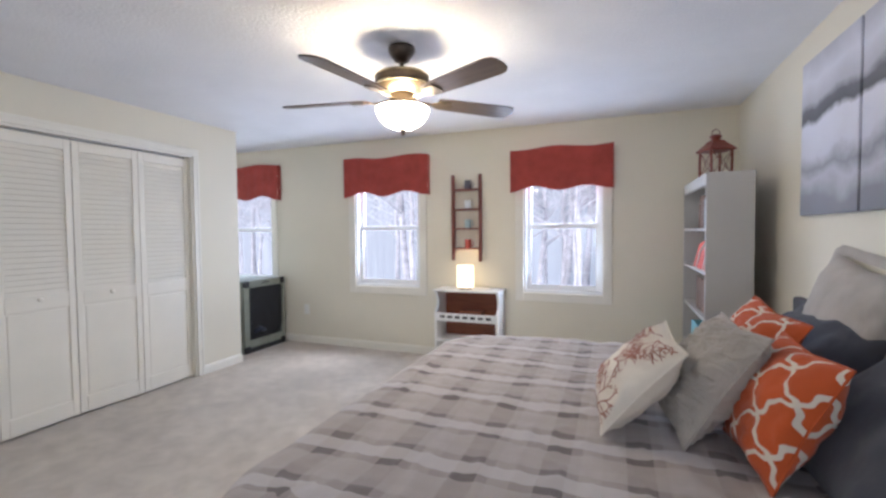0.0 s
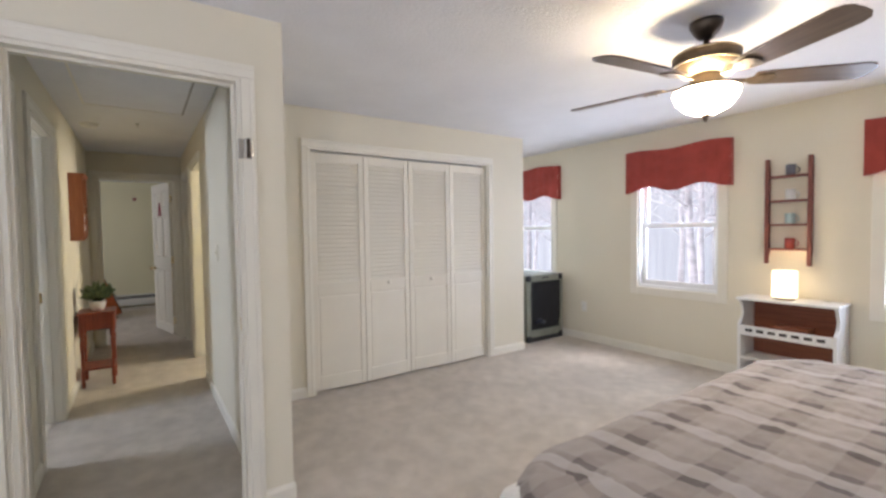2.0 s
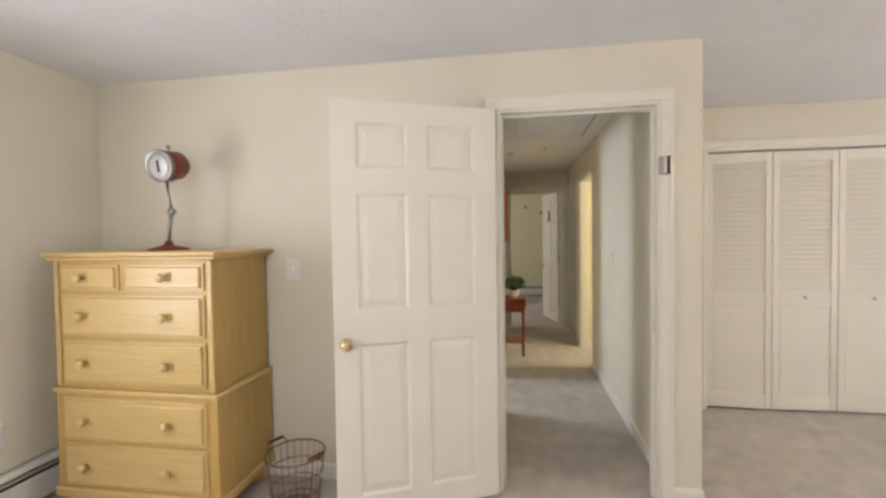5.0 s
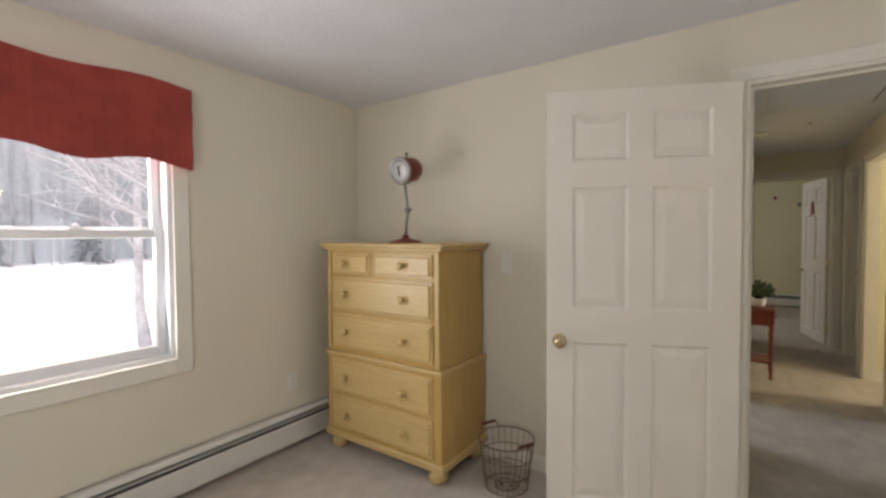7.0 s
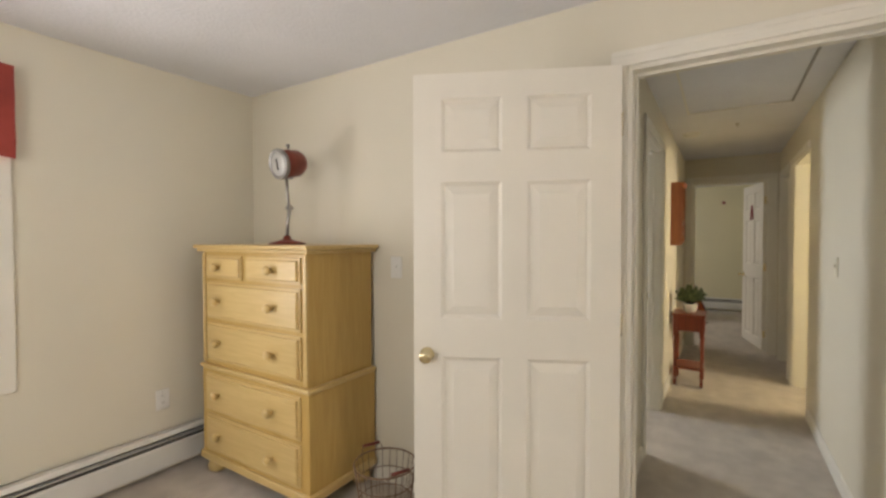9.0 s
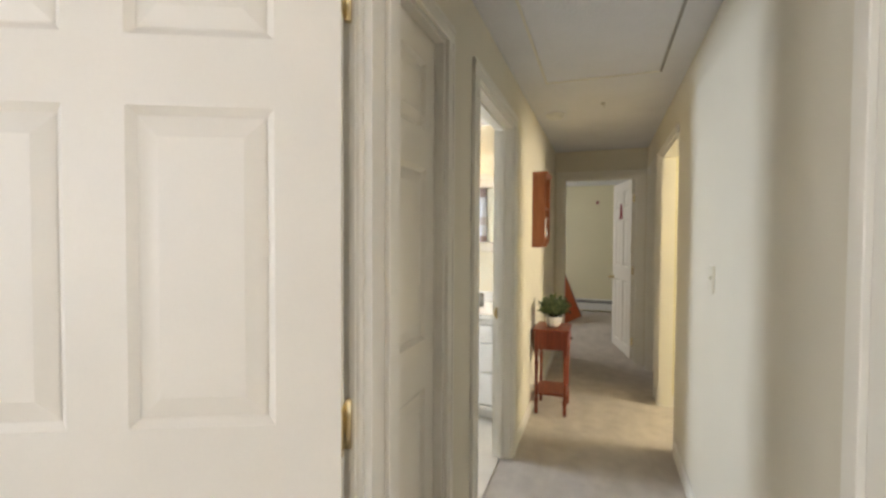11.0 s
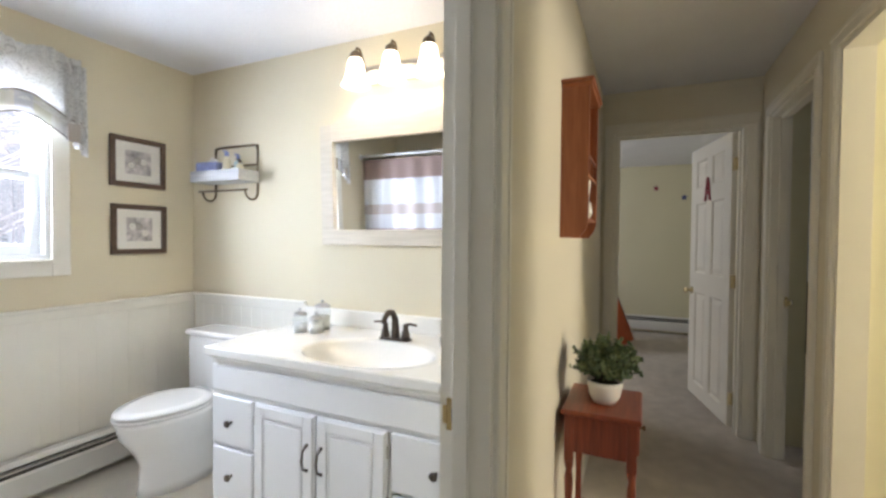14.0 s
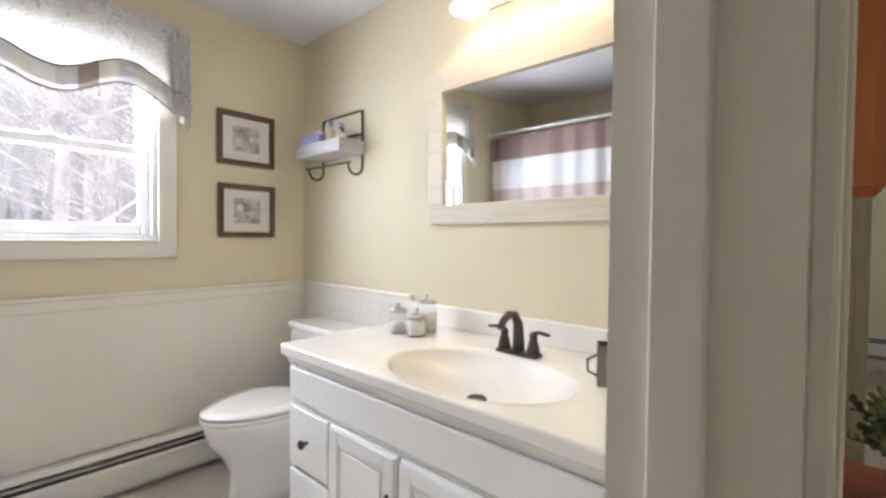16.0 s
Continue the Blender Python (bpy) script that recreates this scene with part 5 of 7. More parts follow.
# ---- chest of drawers ----
ch = thing("chest_of_drawers", pose(-2.155, -2.14, 0), "honey pine chest on chest with round knobs and bun feet", "chest of drawers")
cd, cw = 0.475, 0.905
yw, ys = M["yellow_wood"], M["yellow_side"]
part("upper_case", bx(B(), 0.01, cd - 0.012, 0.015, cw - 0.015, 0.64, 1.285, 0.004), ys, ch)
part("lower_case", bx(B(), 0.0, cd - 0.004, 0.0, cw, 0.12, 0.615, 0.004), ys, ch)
tp = B()
bx(tp, -0.005, cd + 0.03, -0.03, cw + 0.03, 1.303, 1.325, 0.008, 3)
bx(tp, 0.0, cd + 0.015, -0.015, cw + 0.015, 1.285, 1.303, 0.006, 3)
part("top", tp, yw, ch)
part("waist_moulding", bx(B(), 0, cd + 0.008, -0.012, cw + 0.012, 0.615, 0.64, 0.009, 3), yw, ch)
part("base_moulding", bx(B(), 0, cd + 0.010, -0.014, cw + 0.014, 0.085, 0.13, 0.009, 3), yw, ch)
for x in (0.06, cd - 0.055):
    for y in (0.06, cw - 0.06):
        part("bun_foot", lathe(B(), [(0.03, 0), (0.05, 0.015), (0.056, 0.04), (0.048, 0.066), (0.034, 0.076), (0.042, 0.09)], 20, (x, y, 0)), yw, ch)
for y in (0.0, cw - 0.05):
    part("corner_post", bx(B(), cd - 0.014, cd, y + 0.012, y + 0.038, 0.65, 1.28, 0.006, 2), yw, ch)


def drawer(y0, y1, z0, z1, knobs):
    d = thing("drawer", Matrix(), "", "")
    d.parent = ch
    x = cd - 0.012 if z0 > 0.62 else cd - 0.004
    bm = bx(B(), x - 0.002, x + 0.010, y0, y1, z0, z1, 0.003)
    bx(bm, x + 0.008, x + 0.022, y0 + 0.014, y1 - 0.014, z0 + 0.014, z1 - 0.014, 0.007, 3)
    part("drawer_front", bm, yw, d)
    for y in knobs:
        k = lathe(B(), [(0.012, x + 0.02), (0.010, x + 0.034), (0.021, x + 0.042), (0.024, x + 0.05), (0.018, x + 0.06), (0.006, x + 0.063)], 18, (0, y, (z0 + z1) / 2), "x")
        part("knob", k, yw, d, "turned wooden knob")


drawer(0.055, 0.385, 1.135, 1.265, (0.19,))
drawer(0.425, cw - 0.055, 1.135, 1.265, (0.65,))
for z0, z1 in ((0.905, 1.115), (0.668, 0.885), (0.382, 0.595), (0.15, 0.362)):
    drawer(0.055, cw - 0.055, z0, z1, (0.19, 0.65))

# ---- red spotlight lamp on the chest ----
sp = thing("desk_lamp", pose(-1.90, -1.655, 1.325), "dull red spotlight lamp on a jointed steel arm", "desk lamp")
part("base", lathe(B(), [(0.098, 0), (0.10, 0.008), (0.06, 0.018), (0.022, 0.03), (0.018, 0.05)], 28), M["red_enamel"], sp)
part("lower_arm", tube(B(), [(0, 0, 0.04), (0.006, 0.012, 0.12), (0.0, 0.022, 0.20)], 0.009, 10), M["steel"], sp)
part("joint", lathe(B(), [(0.014, -0.016), (0.014, 0.016)], 14, (0, 0.022, 0.205), "y"), M["steel"], sp)
part("upper_arm", tube(B(), [(0, 0.022, 0.20), (0.0, 0.006, 0.30), (0.0, -0.004, 0.385)], 0.008, 10), M["steel"], sp)
hd = thing("head", pose(0, 0.01, 0.45, 0, 10, -4), "", "")
hd.parent = sp
part("housing", lathe(B(), [(0.02, -0.10), (0.055, -0.092), (0.074, -0.06), (0.078, 0.0), (0.078, 0.045)], 30, (0, 0, 0), "x"), M["red_enamel"], hd, smooth=True)
part("bezel", lathe(B(), [(0.078, 0.04), (0.084, 0.044), (0.084, 0.062), (0.078, 0.066), (0.074, 0.06)], 30, (0, 0, 0), "x"), M["steel"], hd)
part("lens", lathe(B(), [(0.074, 0.058), (0.05, 0.063), (0.001, 0.066)], 30, (0, 0, 0), "x"), M["lamp_face"], hd, "pale ribbed lens", smooth=True)
part("bulb_mark", bx(B(), 0.066, 0.069, -0.006, 0.006, -0.03, 0.03, 0.001), M["dark_gap"], hd)
part("thumb_screw", lathe(B(), [(0.006, 0.08), (0.006, 0.096), (0.012, 0.098), (0.012, 0.106)], 10, (-0.02, 0, 0)), M["steel"], hd)
part("yoke", tube(B(), [(0, 0, -0.085), (0, 0, -0.075)], 0.016, 12), M["steel"], hd)

# ---- wire basket ----
wb = thing("wire_basket", pose(-1.92, -0.97, 0) @ Matrix.Diagonal((1.0, 1.0, 0.88, 1)), "round wire waste basket with red wooden handles", "basket")
for r, z in ((0.115, 0.006), (0.128, 0.10), (0.14, 0.20), (0.15, 0.30), (0.06, 0.006)):
    part("hoop", tube(B(), arc((0, 0, z), r, 0, 350, 35, "xy"), 0.003 if z < 0.29 else 0.0045, 6, True), M["rust_wire"], wb)
for k in range(24):
    a = 2 * math.pi * k / 24
    c, s = math.cos(a), math.sin(a)
    part("wire", tube(B(), [(0.02 * c, 0.02 * s, 0.006), (0.115 * c, 0.115 * s, 0.006), (0.15 * c, 0.15 * s, 0.30)], 0.0018, 5), M["rust_wire"], wb)
for a in (65, 245):
    hl = part("handle", tube(B(), [(0.15, -0.06, 0.30), (0.165, -0.045, 0.33), (0.165, 0.045, 0.33), (0.15, 0.06, 0.30)], 0.003, 6), M["rust_wire"], wb, m=pose(0, 0, 0, 0, 0, a))
    part("grip", tube(B(), [(0.165, -0.045, 0.33), (0.165, 0.045, 0.33)], 0.009, 10), M["red_enamel"], hl, "red wooden grip")


# ---- baseboard heaters, plates ----
def heater(m, length, tall=0.235):
    t = thing("baseboard_heater", m, "white enamelled hot-water baseboard heater", "heater")
    part("back_plate", bx(B(), 0, length, -0.012, -0.002, 0.03, tall), M["heater"], t)
    pr = [(-0.06, 0.04), (-0.062, tall - 0.078), (-0.054, tall - 0.068), (-0.05, tall - 0.073), (-0.052, 0.045)]
    part("front_cover", extrude_outline(B(), [(0, y, z) for y, z in pr], (length, 0, 0)), M["heater"], t)
    part("louvre", bx(B(), 0.01, length - 0.01, -0.05, -0.015, tall - 0.052, tall - 0.046), M["heater"], t)
    pr = [(-0.002, tall), (-0.05, tall), (-0.066, tall - 0.018), (-0.062, tall - 0.024), (-0.046, tall - 0.008), (-0.002, tall - 0.008)]
    part("hood", extrude_outline(B(), [(0, y, z) for y, z in pr], (length, 0, 0)), M["heater"], t)
    # near-black blocks that paint the shade seen through the heater's slots
    part("fin_shade_block", bx(B(), 0.02, length - 0.02, -0.046, -0.013, 0.06, tall - 0.056), M["dark_gap"], t, "near-black fin block, dark like the shade inside")
    part("slot_shade", bx(B(), 0.02, length - 0.02, -0.03, -0.013, tall - 0.044, tall - 0.010), M["dark_gap"], t, "near-black strip for the shaded slot under the hood")
    for x in (0, length - 0.03):
        part("end_cap", bx(B(), x, x + 0.03, -0.064, -0.002, 0.015, tall + 0.002, 0.003), M["heater"], t)
    return t


heater(pose(0.95, -2.35, 0, 0, 0, 180), 3.0)


def plate(name, m, material, label, toggles=0, sockets=0, w=0.075, h=0.118):
    t = thing(name, m, label, name.replace("_", " "))
    part("plate", bx(B(), -w / 2, w / 2, -0.006, 0, -h / 2, h / 2, 0.003), material, t)
    for k in range(toggles):
        x = (k - (toggles - 1) / 2) * 0.046
        part("toggle", bx(B(), x - 0.006, x + 0.006, -0.016, -0.005, -0.002, 0.014, 0.002), material, t)
    for k in range(sockets):
        z = -0.02 + 0.04 * k
        s = part("socket", bx(B(), -0.017, 0.017, -0.009, -0.005, z - 0.014, z + 0.014, 0.004), material, t)
        for x in (-0.006, 0.006):
            part("slot", bx(B(), x - 0.0012, x + 0.0012, -0.0096, -0.0088, z - 0.004, z + 0.006), M["dark_gap"], s)
    for z in (-0.044, 0.044):
        part("screw", lathe(B(), [(0.003, -0.0058), (0.002, -0.0072)], 8, (0, 0, z), "y"), M["nickel"], t)
    return t


plate("light_switch", pose(-2.17, -1.09, 1.20, 0, 0, 90), M["plate_white"], "white toggle light switch beside the chest", 1)
plate("wall_outlet", pose(-1.56, -2.35, 0.42, 0, 0, 180), M["plate_white"], "white double outlet on the bedroom wall", 0, 2)
plate("wall_outlet", pose(-3.38, 4.905, 0.40), M["plate_white"], "white double outlet below the windows", 0, 2)
plate("wall_outlet", pose(-2.17, -0.80, 0.34, 0, 0, 90), M["plate_white"], "white double outlet behind the door", 0, 2)
plate("light_switch", pose(-3.60, 0.965, 1.19), M["cream_plate"], "ivory toggle light switch on the hall wall", 1)
plate("light_switch", pose(-5.40, 1.25, 1.19, 0, 0, 90), M["cream_plate"], "ivory toggle light switch in the side passage", 1)
hk = thing("gate_bracket", pose(-2.17, 0.905, 1.715, 0, 0, 90), "dark steel gate bracket on the door casing", "bracket")
part("plate", bx(B(), -0.028, -0.006, -0.026, -0.017, -0.045, 0.045, 0.002), M["nickel"], hk)
part("channel", bx(B(), -0.006, 0.03, -0.05, -0.021, -0.045, 0.045, 0.006), M["nickel"], hk)
part("channel_core", bx(B(), 0.004, 0.018, -0.052, -0.048, -0.043, 0.043), M["bronze"], hk)
stp = thing("strike_plate", pose(-2.23, 0.8775, 0.9, 0, 0, 0), "brass strike plate in the bedroom door jamb", "strike plate")
part("plate", bx(B(), -0.02, 0.02, -0.0015, 0.0005, -0.03, 0.03), M["brass"], stp)

# ---- hall ----
tb = thing("side_table", pose(-5.02, 0.155, 0), "small red mahogany side table with a drawer and lower shelf", "side table")
tw, td, tz = 0.32, 0.25, 0.66
part("tabletop", bx(B(), -tw / 2 - 0.012, tw / 2 + 0.012, -td / 2 - 0.012, td / 2 + 0.012, tz - 0.02, tz, 0.008, 3), M["cherry_x"], tb)
for sx in (-1, 1):
    for sy in (-1, 1):
        x, y = sx * (tw / 2 - 0.018), sy * (td / 2 - 0.018)
        bm = bx(B(), x - 0.017, x + 0.017, y - 0.017, y + 0.017, 0.47, tz - 0.02, 0.002)
        lathe(bm, [(0.012, 0), (0.015, 0.03), (0.013, 0.06), (0.017, 0.10), (0.013, 0.13), (0.012, 0.30), (0.016, 0.40), (0.011, 0.43), (0.017, 0.455), (0.017, 0.47)], 14, (x, y, 0))
        part("leg", bm, M["cherry"], tb)
ap = B()
bx(ap, -tw / 2 + 0.005, tw / 2 - 0.005, -td / 2 + 0.006, -td / 2 + 0.02, 0.505, tz - 0.02)
bx(ap, -tw / 2 + 0.005, -tw / 2 + 0.02, -td / 2 + 0.02, td / 2 - 0.01, 0.505, tz - 0.02)
bx(ap, tw / 2 - 0.02, tw / 2 - 0.005, -td / 2 + 0.02, td / 2 - 0.01, 0.505, tz - 0.02)
part("apron", ap, M["cherry"], tb)
dw = part("drawer_front", bx(B(), -tw / 2 + 0.035, tw / 2 - 0.035, td / 2 - 0.014, td / 2 + 0.006, 0.52, tz - 0.03, 0.003), M["cherry_x"], tb)
part("knob", lathe(B(), [(0.005, td / 2 + 0.005), (0.005, td / 2 + 0.014), (0.011, td / 2 + 0.018), (0.008, td / 2 + 0.026)], 14, (0, 0, 0.575), "y"), M["antique"], dw)
part("lower_shelf", bx(B(), -tw / 2 + 0.004, tw / 2 - 0.004, -td / 2 + 0.004, td / 2 - 0.004, 0.15, 0.168, 0.004), M["cherry_x"], tb)

pl = thing("potted_plant", pose(-5.0, 0.16, tz) @ Matrix.Scale(0.91, 4), "bushy green boxwood in a white ceramic pot", "plant")
part("pot", lathe(B(), [(0.001, 0.0), (0.045, 0), (0.062, 0.03), (0.07, 0.075), (0.073, 0.095), (0.068, 0.095), (0.062, 0.08), (0.001, 0.08)], 32), M["pot"], pl, "white ceramic pot", smooth=True)
part("soil", lathe(B(), [(0.062, 0.08), (0.001, 0.086)], 20), M["soil"], pl)
rnd = random.Random(11)
lv = {0: B(), 1: B()}
st = B()
for k in range(170):
    a, e = rnd.uniform(0, 6.283), math.acos(rnd.uniform(-0.35, 1.0))
    rr = rnd.uniform(0.085, 0.145)
    tip = Vector((rr * math.sin(e) * math.cos(a), rr * math.sin(e) * math.sin(a), 0.165 + rr * 0.8 * math.cos(e)))
    root = Vector((0.02 * math.cos(a), 0.02 * math.sin(a), 0.085))
    midp = (root + tip) / 2 + Vector((0, 0, 0.015))
    tube(st, [root, midp, tip], 0.0016, 4)
    for j in range(13):
        f = 0.42 + 0.58 * j / 12
        c = root.lerp(midp, f * 2) if f < 0.5 else midp.lerp(tip, f * 2 - 1)
        d = (tip - root).normalized()
        out = Vector((rnd.gauss(0, 1), rnd.gauss(0, 1), rnd.gauss(0.3, 1))).normalized()
        u = (out + d * 0.6).normalized()
        w = u.cross(Vector((rnd.gauss(0, 1), rnd.gauss(0, 1), rnd.gauss(0, 1)))).normalized()
        nrm = u.cross(w)
        L, Wd = rnd.uniform(0.018, 0.026), rnd.uniform(0.007, 0.0105)
        bm = lv[1 if rnd.random() < 0.46 else 0]
        vs = [bm.verts.new(c + u * (L * p) + w * (Wd * q) + nrm * (0.003 * r)) for p, q, r in ((0, 0, 0), (0.35, -1, 1), (0.75, -0.8, 1), (1, 0, 0), (0.75, 0.8, 1), (0.35, 1, 1), (0.5, 0, -0.6))]
        for i in range(6):
            bm.faces.new((vs[i], vs[(i + 1) % 6], vs[6])).smooth = True
tagged(part("stem_cluster", st, M["soil"], pl), kind="stuff")
tagged(part("foliage", lv[0], M["leaf"], pl, "dense small dark green leaves"), kind="stuff")
tagged(part("young_foliage", lv[1], M["leaf_pale"], pl, "paler young leaves"), kind="stuff")

ws = thing("wall_shelf", pose(-4.895, 0, 1.29, 0, 0, 180), "orange-stained pine wall cabinet with open cubbies", "wall shelf")
sw, sd, sh = 0.32, 0.10, 0.585
sr = M["shelf_red"]
for x in (0, sw - 0.016):
    pr = [(0, 0), (-sd + 0.03, 0), (-sd + 0.008, 0.03), (-sd, 0.06), (-sd, sh - 0.03), (0, sh - 0.03)]
    part("side_panel", extrude_outline(B(), [(x, y, z) for y, z in pr], (0.016, 0, 0)), sr, ws)
cn = bx(B(), -0.014, sw + 0.014, -sd - 0.016, 0, sh - 0.014, sh, 0.003)
bx(cn, -0.007, sw + 0.007, -sd - 0.008, 0, sh - 0.03, sh - 0.014, 0.004)
part("cornice", cn, sr, ws)
part("back_panel", bx(B(), 0.016, sw - 0.016, -0.008, -0.001, 0.01, sh - 0.03), sr, ws)
for z in (0.075, 0.24, 0.315):
    part("shelf", bx(B(), 0.016, sw - 0.016, -sd + 0.004, -0.008, z - 0.01, z), sr, ws)
for x in (0.11, 0.21):
    part("divider", bx(B(), x, x + 0.009, -sd + 0.006, -0.008, 0.24, 0.305), sr, ws)
wp = thing("plate", pose(-5.02, 0.06, 1.605, 0, 0, 180), "white patterned plate standing in the wall cabinet", "plate")
part("dish", lathe(B(), [(0.001, 0.0), (0.045, 0.002), (0.07, 0.012), (0.072, 0.016), (0.045, 0.007), (0.001, 0.005)], 28, (0, 0, 0), "y"), M["mug_white"], wp, m=pose(0, 0.02, 0.072, 8, 0, 0), smooth=True)
part("motif", lathe(B(), [(0.026, -0.0015), (0.001, -0.0015)], 16, (0, 0, 0), "y"), M["tin"], wp, m=pose(0, 0.02, 0.072, 8, 0, 0))
vs_ = thing("vase", pose(-5.00, 0.06, 1.365), "tall white ceramic vase in the wall cabinet", "vase")
part("body", lathe(B(), [(0.001, 0.0), (0.026, 0), (0.022, 0.03), (0.035, 0.10), (0.038, 0.145), (0.034, 0.15), (0.030, 0.14), (0.001, 0.1)], 24), M["pot"], vs_, smooth=True)
vs2 = thing("vase", pose(-5.13, 0.06, 1.365), "small white ceramic vase in the wall cabinet", "vase")
part("body", lathe(B(), [(0.001, 0.0), (0.022, 0), (0.032, 0.03), (0.026, 0.07), (0.016, 0.085), (0.02, 0.095), (0.001, 0.09)], 24), M["pot"], vs2, smooth=True)

sm = thing("smoke_detector", pose(-5.02, 0.155, H), "round white smoke detector on the hall ceiling", "smoke detector")
part("base", lathe(B(), [(0.072, 0), (0.072, -0.01), (0.066, -0.014)], 30), M["plate_white"], sm)
part("cover", lathe(B(), [(0.062, -0.012), (0.06, -0.028), (0.045, -0.036), (0.001, -0.038)], 30), M["plate_white"], sm)
part("test_button", lathe(B(), [(0.012, -0.037), (0.011, -0.041), (0.001, -0.042)], 14, (0.02, 0, 0)), M["plate_white"], sm)
sc = thing("ceiling_hook", pose(-4.82, 0.508, H), "small white ceiling hook in the hall", "hook")
part("rose", lathe(B(), [(0.016, 0), (0.015, -0.007), (0.005, -0.013)], 16), M["nickel"], sc, smooth=True)
part("hook", tube(B(), [(0, 0, -0.008), (0, 0, -0.02), *arc((0, 0.007, -0.024), 0.007, 180, 380, 10, "yz")], 0.0018, 6), M["nickel"], sc)
lb = thing("strike_plate", pose(-4.079, -0.075, 0.90), "brass strike plate in the bathroom door jamb", "strike plate")
part("plate", bx(B(), -0.003, 0.0018, -0.022, 0.018, -0.035, 0.035, 0.0008), M["brass"], lb)
part("lip", bx(B(), 0.0, 0.006, -0.03, -0.02, -0.02, 0.02, 0.002), M["brass"], lb)
part("latch_hole", bx(B(), 0.0016, 0.0024, -0.01, 0.008, -0.014, 0.014), M["dark_gap"], lb)
lc = thing("strike_plate", pose(-6.382, 1.04, 0.93), "brass strike plate in the side room door jamb", "strike plate")
part("plate", bx(B(), -0.001, 0.002, -0.02, 0.02, -0.03, 0.03), M["brass"], lc)
part("lip", lathe(B(), [(0.018, 0), (0.022, 0.02), (0.012, 0.035)], 14, (0, 0.015, 0), "x"), M["brass"], lc)

# ---- far bedroom ----
heater(pose(-10.08, -2.3, 0, 0, 0, 90), 3.3)


def star(m, material, label, r=0.045):
    pts = [(r * (1 if k % 2 == 0 else 0.45) * math.cos(math.pi / 2 + k * math.pi / 5), 0, r * (1 if k % 2 == 0 else 0.45) * math.sin(math.pi / 2 + k * math.pi / 5)) for k in range(10)]
    solid("wall_star", extrude_outline(B(), pts, (0, -0.008, 0)), material, label, "wall decoration", "stars on the far wall", m=m)


star(pose(-10.08, 0.43, 2.02, 0, 0, 90), M["star_red"], "small dark red star on the wall")
star(pose(-10.08, 0.78, 1.885, 0, 0, 90), M["star_blue"], "small navy star on the wall")
la = B()
extrude_outline(la, [(-0.055, 0, 0), (-0.035, 0, 0), (-0.005, 0, 0.15), (0.005, 0, 0.15), (0.035, 0, 0), (0.055, 0, 0), (0.012, 0, 0.18), (-0.012, 0, 0.18)], (0, -0.012, 0))
bx(la, -0.028, 0.028, -0.012, 0, 0.05, 0.072)
solid("door_letter", la, M["letter_red"], "dark red wooden letter A on the open door", "letter", m=pose(-6.75, 0.855, 0.008, 0, 0, -167) @ pose(0.40, 0.0345, 1.585, 0, 0, 180))
ten = thing("play_tent", pose(-9.1, -0.16, 0), "bright orange nylon play tent on the carpet", "tent")
for a in range(3):
    bm = B()
    p, q = math.radians(120 * a + 15), math.radians(120 * a + 135)
    v = [bm.verts.new(c) for c in ((0.5 * math.cos(p), 0.5 * math.sin(p), 0), (0.5 * math.cos(q), 0.5 * math.sin(q), 0), (0.03 * math.cos(q), 0.03 * math.sin(q), 0.95), (0.03 * math.cos(p), 0.03 * math.sin(p), 0.95))]
    bm.faces.new(v)
    r = bmesh.ops.solidify(bm, geom=bm.faces[:], thickness=0.006)
    part("side_panel", bm, M["orange"], ten)
    part("pole", tube(B(), [(0.5 * math.cos(p), 0.5 * math.sin(p), 0), (0.0, 0.0, 1.0)], 0.009, 8), M["steel"], ten)
dd = thing("dresser", pose(-8.72, 1.30, 0), "black wooden dresser in the side room", "dresser")
part("case", bx(B(), 0, 0.5, 0, 0.9, 0.27, 0.82, 0.01), M["dark_wood"], dd)
part("top", bx(B(), -0.02, 0.53, -0.02, 0.92, 0.82, 0.845, 0.008), M["dark_wood"], dd)
part("plinth", bx(B(), 0.01, 0.49, 0.01, 0.89, 0.10, 0.27), M["whitewash"], dd)
for x in (0.03, 0.43):
    for y in (0.03, 0.83):
        part("leg", bx(B(), x, x + 0.04, y, y + 0.04, 0, 0.10), M["dark_wood"], dd)
for k in range(3):
    part("drawer_front", bx(B(), 0.5, 0.515, 0.03, 0.87, 0.285 + 0.18 * k, 0.445 + 0.18 * k, 0.004), M["dark_wood"], dd)
bg = thing("handbag", pose(-8.42, 1.50, 0.845), "slumped black bag on the dresser", "bag")
part("body", grid(B(), 20, 12, lambda u, v: (0.16 * math.cos(6.283 * u) * (1 - 0.55 * v * v), 0.24 * math.sin(6.283 * u) * (1 - 0.5 * v * v), 0.10 * v + 0.012 * math.sin(9 * u) * v)), M["mesh_black"], bg)

# ---- bathroom: wainscot and rail ----
def wainscot(m, length, tall=0.905, board=0.082):
    t = thing("wainscot", m, "cream painted beadboard wainscot with a moulded cap rail", "wainscot", kind="structure")
    n = max(1, round(length / board))
    me = mesh_of(bx(bx(B(), 0, length / n - 0.004, -0.010, 0, 0.08, tall), length / n - 0.004, length / n, -0.0092, 0, 0.08, tall), "board", M["trim"])
    for k in range(n):
        part("board", me, None, t, m=pose(k * length / n, 0, 0))
    cap = bx(B(), 0, length, -0.016, 0, tall - 0.045, tall, 0.003)
    bx(cap, 0, length, -0.028, 0, tall, tall + 0.018, 0.006)
    part("cap_rail", cap, M["trim"], t)
    part("base", bx(B(), 0, length, -0.014, 0, 0.006, 0.08, 0.003), M["trim"], t)


